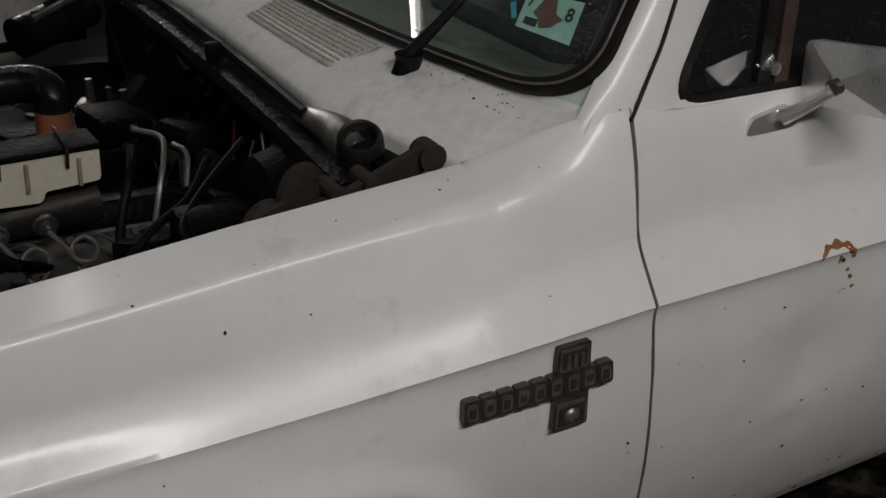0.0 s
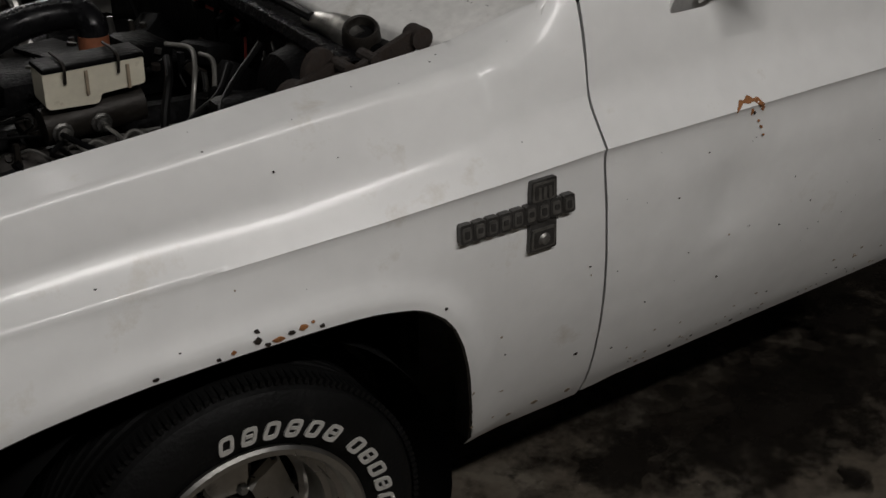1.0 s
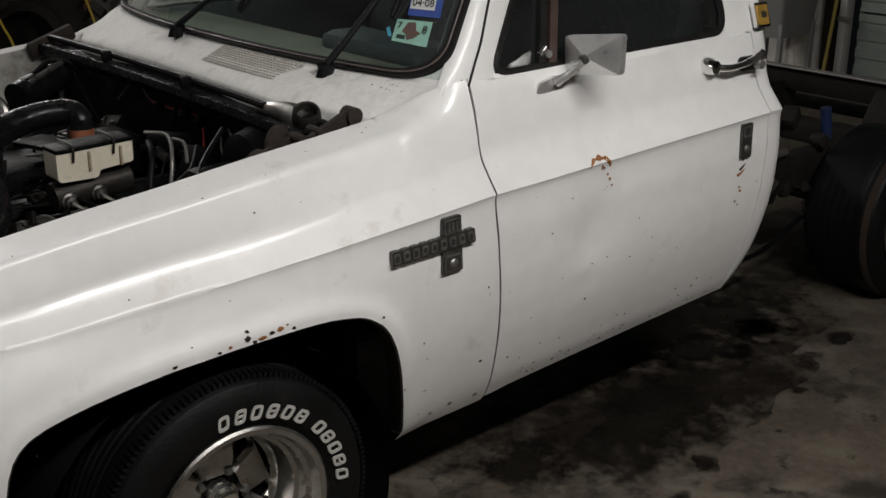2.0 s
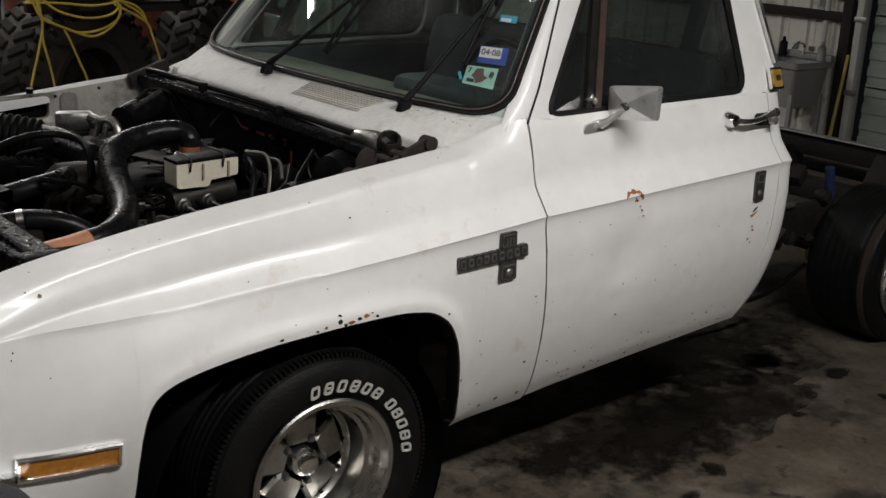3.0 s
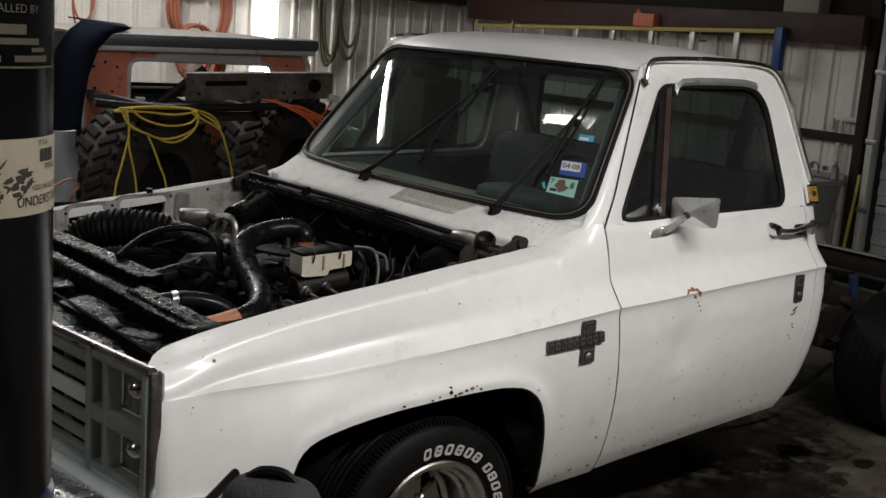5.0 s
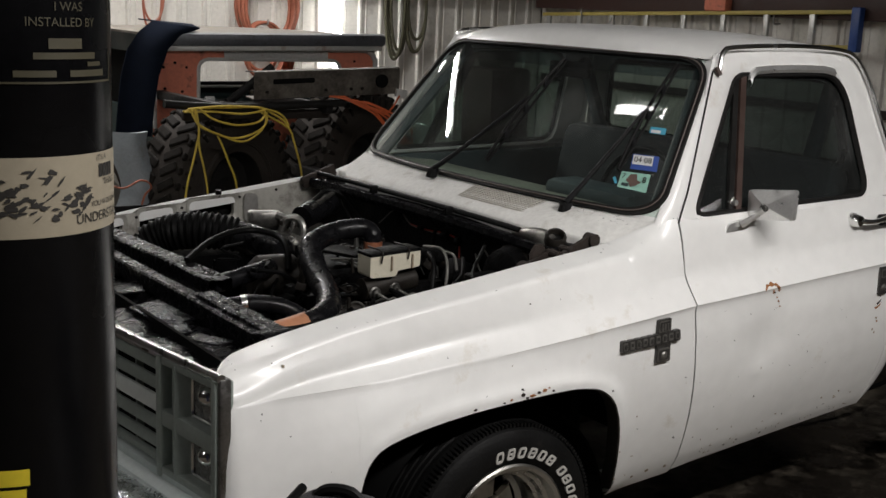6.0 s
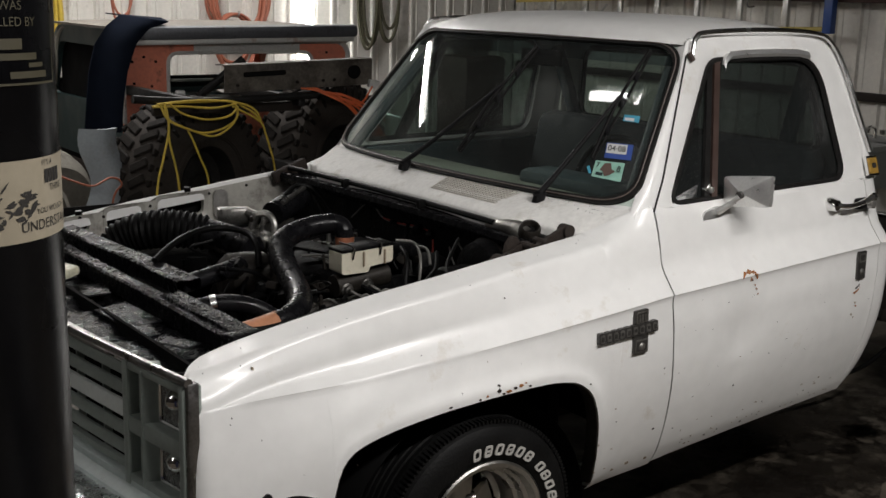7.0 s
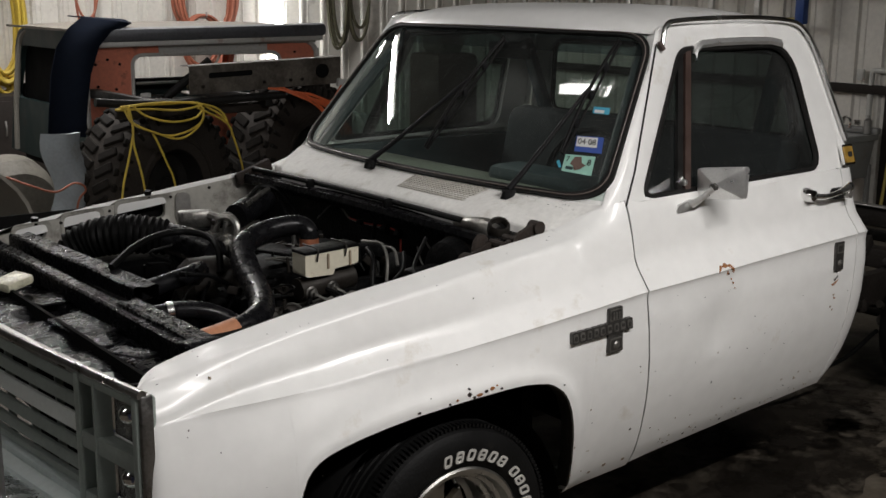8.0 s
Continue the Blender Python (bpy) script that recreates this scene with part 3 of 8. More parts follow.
ARCH = [(-0.490, 0.385), (-0.489, 0.490), (-0.485, 0.550), (-0.478, 0.595), (-0.468, 0.624), (-0.455, 0.643), (-0.437, 0.659), (-0.410, 0.672), (-0.370, 0.683), (-0.310, 0.695), (-0.235, 0.705), (-0.146, 0.714), (0.01, 0.722), (0.134, 0.725),
        (0.21, 0.724), (0.258, 0.718), (0.303, 0.709), (0.332, 0.695), (0.360, 0.674), (0.381, 0.650), (0.404, 0.607), (0.425, 0.549), (0.458, 0.433), (0.492, 0.320)]


def z_low(x):
    if -0.490 < x < 0.492:
        return lerp_table(x, ARCH)
    return 0.385 if x < 0 else z_sill(x) + 0.012


ARCH_X = np.interp(np.linspace(0, len(ARCH) - 1, 200), range(len(ARCH)), [a for a, _ in ARCH])
ARCH_Z = np.interp(np.linspace(0, len(ARCH) - 1, 200), range(len(ARCH)), [b for _, b in ARCH])


def arch_gap(x, z):
    """How far a point of the skin lies from the edge of the wheel opening."""
    if abs(x) > 0.62:
        return 1.0
    return float(np.min(np.hypot(ARCH_X - x, ARCH_Z - z)))


def flare(gap):
    """The rolled lip round the wheel opening stands proud of the skin."""
    return 0.016 * math.exp(-(max(0.0, gap - 0.014) / 0.028) ** 2)


def side_rows(x, zt, inner_y, nose=False):
    """One upright line of points up the body side at x, from its lower edge, over the shoulder, to its inner edge."""
    zl, zc = z_low(x), z_crease(x)
    out = []
    lo = zc - 0.035
    for k in range(11):
        t = (k / 10) ** 1.5
        z = zl + (lo - zl) * t
        y = y_side(x, z)
        y -= flare(arch_gap(x, z))
        out.append((x, y, z))
    wide = lerp_table(x, [(-0.77, 0.004), (-0.45, 0.042), (-0.1, 0.060), (0.5, 0.078)])
    for d in (-0.018, -0.006, 0.0, 0.10 * wide, 0.3 * wide, 0.5 * wide, 0.66 * wide, 0.8 * wide, 0.92 * wide, wide + 0.004):
        z = min(zc + d, zt - 0.012)
        out.append((x, y_side(x, z), z))
    soft = max(0.0, min(1.0, (x - 0.49) / 0.20))
    soft = soft * soft * (3 - 2 * soft)
    z0 = min(zc + wide + 0.004, zt - 0.022)
    y0 = out[-1][1]
    # a flat panel up to the fold, the fold, then the flange with a fine raised hem along its inner edge
    p0, p2 = Vector((y0, z0)), Vector((inner_y, zt))
    reach = lerp_table(x, [(-0.836, 0.020), (-0.80, 0.044), (-0.76, 0.068), (-0.70, 0.080), (-0.45, 0.080), (-0.25, 0.085), (0.0, 0.088)])
    c = Vector((inner_y - reach * (1 - soft) - 0.028 * soft, zt - 0.005 - 0.15 * reach - 0.040 * soft))
    r = lerp_table(x, [(-0.80, 0.04), (-0.65, 0.026), (-0.45, 0.018), (-0.20, 0.016), (0.30, 0.018), (0.50, 0.03), (0.60, 0.07), (0.69, 0.11)])
    bulge = lerp_table(x, [(-0.80, 0.004), (-0.50, 0.004), (0.0, 0.002), (0.30, 0.0)])
    a = c + (p0 - c) * min(0.9, r / (p0 - c).length)
    b = c + (p2 - c) * min(0.7, 0.7 * r / (p2 - c).length)
    for k in (0.12, 0.26, 0.42, 0.6, 0.8, 1.0):
        q = p0.lerp(a, k)
        out.append((x, q.x - 4 * bulge * k * (1 - k), q.y))
    for k in (0.15, 0.3, 0.45, 0.6, 0.8, 1.0):
        q = (1 - k) ** 2 * a + 2 * k * (1 - k) * c + k * k * b
        out.append((x, q.x, q.y))
    for k, dz in ((0.45, 0.0018), (0.62, 0.0), (1.0, 0.0)):
        q = b.lerp(p2, k)
        out.append((x, q.x, q.y - dz * (1 - soft)))
    return out


def mirror_rows(rows):
    return [[(x, -y, z) for x, y, z in r] for r in rows]


FX = [-0.836, -0.832, -0.825, -0.815, -0.80, -0.78, -0.76, -0.72, -0.66, -0.60, -0.55, -0.51, -0.495, -0.4905, -0.4898, -0.489, -0.487, -0.485, -0.4815, -0.478, -0.473, -0.468, -0.4615, -0.455, -0.445, -0.435, -0.425, -0.405, -0.38, -0.36, -0.32,
      -0.28, -0.24, -0.20, -0.15, -0.10, -0.05, 0.0, 0.05, 0.10, 0.15, 0.19, 0.22, 0.25, 0.275, 0.295, 0.312, 0.327, 0.345, 0.36, 0.372, 0.384, 0.395, 0.406, 0.416, 0.426,
      0.435, 0.445, 0.455, 0.464, 0.475, 0.484, 0.4915, 0.4925, 0.50, 0.52, 0.56, 0.60, 0.64, 0.67, 0.6930]


def dent(x, z):
    """A shallow knock in the door skin, with a proud lip under it."""
    a = math.exp(-(((x - 1.045) / 0.085) ** 2 + ((z - 0.745) / 0.11) ** 2))
    b = math.exp(-(((x - 1.035) / 0.05) ** 2 + ((z - 0.655) / 0.018) ** 2))
    return 0.014 * a - 0.006 * b


def drift(x, z):
    """The shut line between fender and door leans back below the crease."""
    d = max(0.0, (z_crease(x) - z) / 0.6)
    k = max(0.0, 1 - abs(x - 0.695) / 0.22)
    return 0.090 * min(1.0, d) ** 1.2 * k * k * (3 - 2 * k)


def leaned(rows):
    return [[(x + drift(x, z), y, z) for x, y, z in r] for r in rows]


def fender_inner(x):
    return lerp_table(x, [(-0.836, -0.925), (-0.825, -0.885), (-0.80, -0.850), (-0.76, -0.822), (-0.70, -0.81), (0.49, -0.81), (0.56, -0.832), (0.625, -0.860), (0.69, -0.890)])


def fender_rows():
    rows = []
    for x in FX:
        inner = fender_inner(x)
        col = side_rows(x, z_top(x), inner)
        if x < -0.80:
            k = (-0.80 - x) / 0.035
            col = [(px, py + 0.022 * k * k, pz) for px, py, pz in col]
        if x < 0.49:
            col.append((x, inner + 0.004, z_top(x) - 0.006))
            col.append((x, inner + 0.006, z_top(x) - 0.05))
        else:
            col.append((x, inner + 0.004, z_top(x)))
            col.append((x, inner + 0.03, z_top(x) - 0.006))
        rows.append(col)
    return rows


def arch_lip(sign):
    """The folded flange round the wheel opening."""
    edge = [Vector((x, y_side(x, z) - 0.016, z)) for x, z in ARCH]
    rows = []
    for dy, dr in ((0.0, 0.0), (0.003, 0.004), (0.022, 0.006), (0.05, 0.004)):
        rows.append([Vector((p.x - p.x / 0.5 * dr, p.y + dy, p.z - dr)) for p in edge])
    if sign > 0:
        rows = mirror_rows(rows)
    return quads(rows)


fr = leaned(fender_rows())
fender_l = part("front_fender", quads(fr), M_WHITE, truck, "white front fender with rust holes along the arch", sharp=50)
part("arch_flange", arch_lip(-1), M_UNDER, fender_l)
part("front_fender", quads(mirror_rows(fr)), M_WHITE, truck, "white front fender", sharp=50)


def door_cols(x0, x1, n, zt, gap_top=True):
    rows = []
    for i in range(n + 1):
        x = x0 + (x1 - x0) * i / n
        zl, zc = z_sill(x) + 0.024, z_crease(x)
        col = []
        for k in range(24):
            z = zl + (zc - 0.035 - zl) * k / 23
            col.append((x, y_side(x, z), z))
        for d in (-0.018, -0.006, 0, 0.008, 0.025, 0.04, 0.052, 0.062, 0.072, 0.082, 0.092, 0.105, 0.14, 0.18, 0.215):
            col.append((x, y_side(x, zc + d), zc + d))
        z = zt(x)
        col.append((x, lerp_table(z - zc, SECTION) if z - zc < 0.26 else -0.890, z))
        p = Vector((0, -0.886 + 0.335 * (z + 0.014 - 1.155) - 0.0062, z + 0.014))
        col.append((x, p.y, p.z))
        rows.append(col)
    return rows


def z_belt(x):
    return 1.150 + 0.014 * (x - 0.7)


door_rows = [[(x, y + dent(x, z), z) for x, y, z in r] for r in leaned(door_cols(0.6985, 1.738, 52, z_belt))]
# folded edges give the shut line its depth
first = [[(x, y + 0.03, z) for x, y, z in door_rows[0]]]
last = [[(1.738, y + 0.03, z) for x, y, z in door_rows[-1]]]
door_l = part("door", quads(first + door_rows + last), M_WHITE, truck, "white door, dented, with rust streaks", sharp=50)
# black strips that put the shade of the shut-line gaps into colour
part("door_seal", quads([[(x + dx, y + 0.008, z) for x, y, z in door_rows[0]] for dx in (-0.014, -0.0004)]), M_SEAL, door_l, "black strip painting the shade in the door gap")
part("door_seal", quads([[(x + dx, y + 0.008, z) for x, y, z in door_rows[-1]] for dx in (0.0004, 0.010)]), M_SEAL, door_l, "black strip painting the shade in the door gap")
door_r = part("door", quads(mirror_rows(first + door_rows + last)), M_WHITE, truck, sharp=50)


def rear_corner():
    """The cab side behind the door, turning round to the back."""
    rows = []
    zs = [0.385, 0.40, 0.42, 0.44, 0.48, 0.52, 0.56, 0.62, 0.68, 0.74, 0.80, 0.86, 0.90, 0.93, 0.945, 0.951, 0.957, 0.963, 0.985, 1.01, 1.025, 1.06, 1.10, 1.14, 1.175]
    for z in zs:
        xr = lerp_table(z, [(0.385, 1.752), (0.41, 1.790), (0.44, 1.811), (0.48, 1.825), (0.52, 1.834), (0.58, 1.839), (0.66, 1.845), (0.78, 1.847), (0.95, 1.84), (1.03, 1.835), (1.2, 1.84)])
        ys = y_side(1.75, z)
        row = [(1.742, ys + 0.03, z), (1.742, ys, z)]
        xs = max(1.745, xr - 0.06)
        row.append((xs, ys, z))
        for a in (25, 50, 75, 90):
            row.append((xs + (xr - xs) * math.sin(radians(a)), ys + 0.07 * (1 - math.cos(radians(a))), z))
        row.append((xr, -0.45, z))
        row.append((xr, 0.0, z))
        rows.append(row)
    return rows


rc = rear_corner()
part("cab_shell", quads(rc), M_WHITE, truck, "white cab corner and back panel", sharp=50)
part("cab_shell", quads(mirror_rows(rc)), M_WHITE, truck)
sill = []
for i in range(13):
    x = 0.53 + 1.17 * i / 12
    z = z_sill(x)
    sill.append([(x, -0.80, z - 0.01), (x, -0.842, z), (x, -0.855, z + 0.012), (x, -0.858, z + 0.028), (x, -0.84, z + 0.05), (x, -0.80, z + 0.06)])
part("rocker_sill", quads(sill), M_WHITE, truck)
part("rocker_sill", quads(mirror_rows(sill)), M_WHITE, truck)

# ---- greenhouse: everything above the belt
BELT_Y, SLOPE = -0.886, 0.335


def side_pt(x, z, out=0.0):
    """A point of the leaning window plane; out moves it outwards."""
    return Vector((x, BELT_Y + SLOPE * (z - 1.155) - out, z + out * 0.3))


DLO = [(0.772, 1.160), (1.665, 1.178), (1.628, 1.596), (1.070, 1.590)]
OUT = [(0.698, 1.149), (1.845, 1.168), (1.760, 1.668), (0.985, 1.668)]
FRAME_IN = [(0.763, 1.153), (1.674, 1.170), (1.638, 1.604), (1.063, 1.598)]


def side_frame(sign):
    o = round_poly(OUT, [0.01, 0.01, 0.17, 0.06], 6)
    i1 = round_poly(FRAME_IN, [0.06, 0.07, 0.12, 0.05], 6)
    mid = [a.lerp(b, 0.72) for a, b in zip(o, i1)]
    rows = [[side_pt(p.x, p.y, w) for p in loop] for loop, w in ((o, -0.03), (o, 0.004), (mid, 0.012), (i1, 0.004), (i1, -0.025))]
    rows = [[tuple(p) for p in r] for r in rows]
    if sign > 0:
        rows = mirror_rows(rows)
    return quads(rows, closed=True)


frame_l = part("window_frame", side_frame(-1), M_WHITE, truck, sharp=40)
frame_r = part("window_frame", side_frame(1), M_WHITE, truck, sharp=40)


def seal_ring(loop, r, sign=-1, out=0.004):
    pts = [side_pt(p.x, p.y, out) for p in loop]
    if sign > 0:
        pts = [Vector((p.x, -p.y, p.z)) for p in pts]
    return tube(pts + [pts[0]], r, 6, 1)


for sgn in (-1, 1):
    loop = round_poly(DLO, [0.06, 0.07, 0.12, 0.05], 6)
    part("window_seal", seal_ring(loop, 0.011, sgn, 0.0), M_SEAL, frame_l if sgn < 0 else frame_r)
    pts = [side_pt(p.x, p.y, -0.012) for p in loop]
    if sgn > 0:
        pts = [Vector((p.x, -p.y, p.z)) for p in pts]
    bm = bmesh.new()
    bm.faces.new([bm.verts.new(p) for p in pts])
    pane = part("side_window", bm, M_SIDEGLASS if sgn < 0 else M_FARGLASS, frame_l if sgn < 0 else frame_r, "dark tinted glass", smooth=False)
    pane.visible_shadow = False
    facing(pane, (0, -1, 0))
    # division bar, and the black rubber channel of the vent pane in front of it
    for nm, off, wd, depth, mm in (("division_bar", 0.0, 0.026, 0.012, M_BROWN_BAR), ("vent_channel", -0.030, 0.024, 0.007, M_SEAL)):
        bar = prism(round_poly([(0.974 + off - wd / 2, 1.164), (0.974 + off + wd / 2, 1.164), (1.106 + off + wd / 2, 1.592), (1.106 + off - wd / 2, 1.592)], 0.003, 2),
                    lambda u, v, w, sgn=sgn: Vector((side_pt(u, v, w - 0.008).x, -sgn * side_pt(u, v, w - 0.008).y, side_pt(u, v, w - 0.008).z)), depth + 0.004)
        part(nm, bar, mm, frame_l if sgn < 0 else frame_r)


def ws(u, v, out=0.0):
    """The bowed windscreen: u across (-1 to 1), v up (0 to 1)."""
    y = u * (0.872 - 0.150 * v)
    x = 0.520 + 0.400 * v + 0.122 * abs(u) ** 2.4 * (1 - 0.45 * v)
    z = 1.158 + 0.485 * v - 0.004 * u * u
    return Vector((x - out * 0.77, y, z + out * 0.63))


WS_OUT = round_poly([(-1.0, 0.0), (1.0, 0.0), (1.0, 1.0), (-1.0, 1.0)], 0.165, 12)
WS_IN = round_poly([(-0.975, 0.03), (0.975, 0.03), (0.975, 0.97), (-0.975, 0.97)], 0.16, 12)


def dense(loop, n=6):
    out = []
    for i, p in enumerate(loop):
        q = loop[(i + 1) % len(loop)]
        m = n if (q - p).length > 0.3 else 1
        out += [p.lerp(q, k / m) for k in range(m)]
    return out


rows = [[tuple(ws(p.x, p.y, w)) for p in dense(lp, 10)] for lp, w in ((WS_OUT, 0.0), (WS_OUT, 0.010), (WS_IN, 0.012), (WS_IN, -0.004))]
part("windscreen_seal", quads(rows, closed=True), M_SEAL, truck, "black rubber windscreen seal")
lock = [ws(p.x, p.y, 0.0135) for p in dense(round_poly([(-0.988, 0.014), (0.988, 0.014), (0.988, 0.986), (-0.988, 0.986)], 0.163, 12), 10)]
part("seal_locking_strip", tube(lock + [lock[0]], 0.0022, 5, 1), M_LOCK, truck, "dull brown locking strip in the windscreen seal")
WS_RIM = round_poly([(-1.002, -0.06), (1.002, -0.06), (1.002, 1.03), (-1.002, 1.03)], 0.02, 12)
rows = [[tuple(ws(p.x, p.y, w)) for p in dense(lp, 10)] for lp, w in ((WS_RIM, -0.006), (WS_OUT, -0.002), (WS_IN, -0.006))]
part("windscreen_rebate", quads(rows, closed=True), M_WHITE, truck)
rows = [[tuple(ws(-0.985 + 1.97 * i / 24, 0.015 + 0.97 * j / 10)) for i in range(25)] for j in range(11)]
screen = part("windscreen", quads(rows), M_GLASS, truck, "dusty raked windscreen with registration stickers")
screen.visible_shadow = False
facing(screen, (-1, 0, 0.8))

rows = [[tuple(ws(-0.975 + 1.95 * i / 24, 0.865 + 0.12 * j / 3, -0.006)) for i in range(25)] for j in range(4)]
band = facing(part("sunshade_band", quads(rows), M_SHADE, screen, "dark blue-green tinted band"), (-1, 0, 0.8))
band.visible_shadow = False

# windscreen surround: pillars and header, between the glass and the side frames and roof
def pillar(sign):
    rows = []
    for v in (-0.18, -0.12, -0.06, 0.0, 0.08, 0.21, 0.35, 0.48, 0.62, 0.76, 0.89, 1.03):
        a = ws(-0.985, v, 0.003)
        z = a.z
        xs = 0.700 + (0.985 - 0.700) * (z - 1.150) / 0.518
        b = side_pt(xs, z, 0.004)
        g = ws(-1.02, v, 0.003) - a
        c = a + g * ((0.9 if v > 0.05 else 0.5) * (b.y - a.y) / g.y)
        if v < 0.0:
            sink = Vector((0.02, 0.06, 0)) * (-v)
            a, b, c = a + sink, b + sink, c + sink
        rows.append([tuple((1 - t) ** 2 * a + 2 * t * (1 - t) * c + t * t * b) for t in (0, 0.15, 0.3, 0.45, 0.6, 0.8, 1.0)])
    return quads(mirror_rows(rows) if sign > 0 else rows)


part("windscreen_pillar", pillar(-1), M_WHITE, truck)
part("windscreen_pillar", pillar(1), M_WHITE, truck)


def roof_rows():
    """Roof skin, from the windscreen header to the back, crowned across."""
    rows = []
    n = 22
    prof = [(0.0, 0.0), (0.02, 0.030), (0.06, 0.050), (0.14, 0.064), (0.30, 0.076), (0.5, 0.080), (0.7, 0.074), (0.86, 0.058), (0.94, 0.036), (0.98, 0.012), (1.0, -0.03)]
    for f, h in prof:
        row = []
        for i in range(n + 1):
            u = -1 + 2 * i / n
            xf = ws(u, 1.0).x - 0.012
            xb = 1.800 - 0.05 * abs(u) ** 3
            edge = 1 - abs(u) ** 6 * 0.85
            y = u * 0.728
            zbase = 1.648
            row.append((xf + (xb - xf) * f, y, zbase + h * edge - 0.010 * u * u))
        rows.append(row)
    return rows


part("roof", quads(roof_rows()), M_WHITE, truck, "white cab roof")


def drip_rail(sign):
    pts = [side_pt(0.975, 1.60, 0.016), side_pt(1.005, 1.655, 0.020), side_pt(1.07, 1.672, 0.022), side_pt(1.35, 1.680, 0.022), side_pt(1.60, 1.672, 0.022), side_pt(1.70, 1.645, 0.020),
           side_pt(1.755, 1.56, 0.018), side_pt(1.79, 1.42, 0.016), side_pt(1.83, 1.26, 0.014)]
    if sign > 0:
        pts = [Vector((p.x, -p.y, p.z)) for p in pts]
    return tube(pts, 0.009, 8, 6)


part("drip_rail", drip_rail(-1), M_CHROME, truck, "bright drip moulding")
part("drip_rail", drip_rail(1), M_CHROME, truck)


def back_panel():
    """Back of the cab with the rear window opening."""
    o = round_poly([(-0.80, 1.16), (0.80, 1.16), (0.70, 1.66), (-0.70, 1.66)], [0.05, 0.05, 0.14, 0.14], 6)
    i1 = round_poly([(-0.66, 1.25), (0.66, 1.25), (0.60, 1.56), (-0.60, 1.56)], 0.06, 6)
    def p3(p, w):
        return (1.84 - 0.14 * (p.y - 1.16) + w, p.x, p.y)
    return quads([[p3(p, w) for p in lp] for lp, w in ((o, -0.02), (o, 0.0), (i1, 0.0), (i1, -0.03))], closed=True)


part("cab_back", back_panel(), M_WHITE, truck)

# ---- cowl between the bonnet opening and the windscreen
def cowl_pt(u, f, dz=0.0):
    """The cowl skin: u across, f from its front lip to the glass."""
    cut = max(0.0, (abs(u) - 0.74) / 0.26)
    e = max(0.0, (abs(u) - 0.86) / 0.14)
    xf, zf = 0.376 + 0.022 * (1 - u * u) + 0.104 * cut ** 0.75, 1.098 - 0.012 * e
    b = ws(u * 0.995, 0.0)
    ff = max(0.0, min(1.0, f))
    # its ends flow into the fender tops
    x, y, z = xf + (b.x - xf) * f, 0.812 + 0.052 * ff, zf + (b.z - 0.002 - zf) * ff
    k = e * e * (3 - 2 * e)
    y += (-fender_inner(x) - 0.002 - y) * k
    z += (z_top(x) + 0.0005 - z) * k
    return Vector((x, u * y, z + (dz if f <= 0 else dz * (1 - e))))


rows = [[cowl_pt(-1 + i / 16, f, dz) for i in range(33)] for f, dz in ((-0.02, -0.05), (-0.03, -0.012), (-0.02, -0.003), (0.0, 0.0), (0.05, 0.004), (0.2, 0.006), (0.5, 0.008), (0.8, 0.004), (1.0, 0.0), (1.12, -0.006))]
cowl = part("cowl_panel", quads(rows), M_COWL, truck, "white cowl with air slots, dirty", sharp=50)


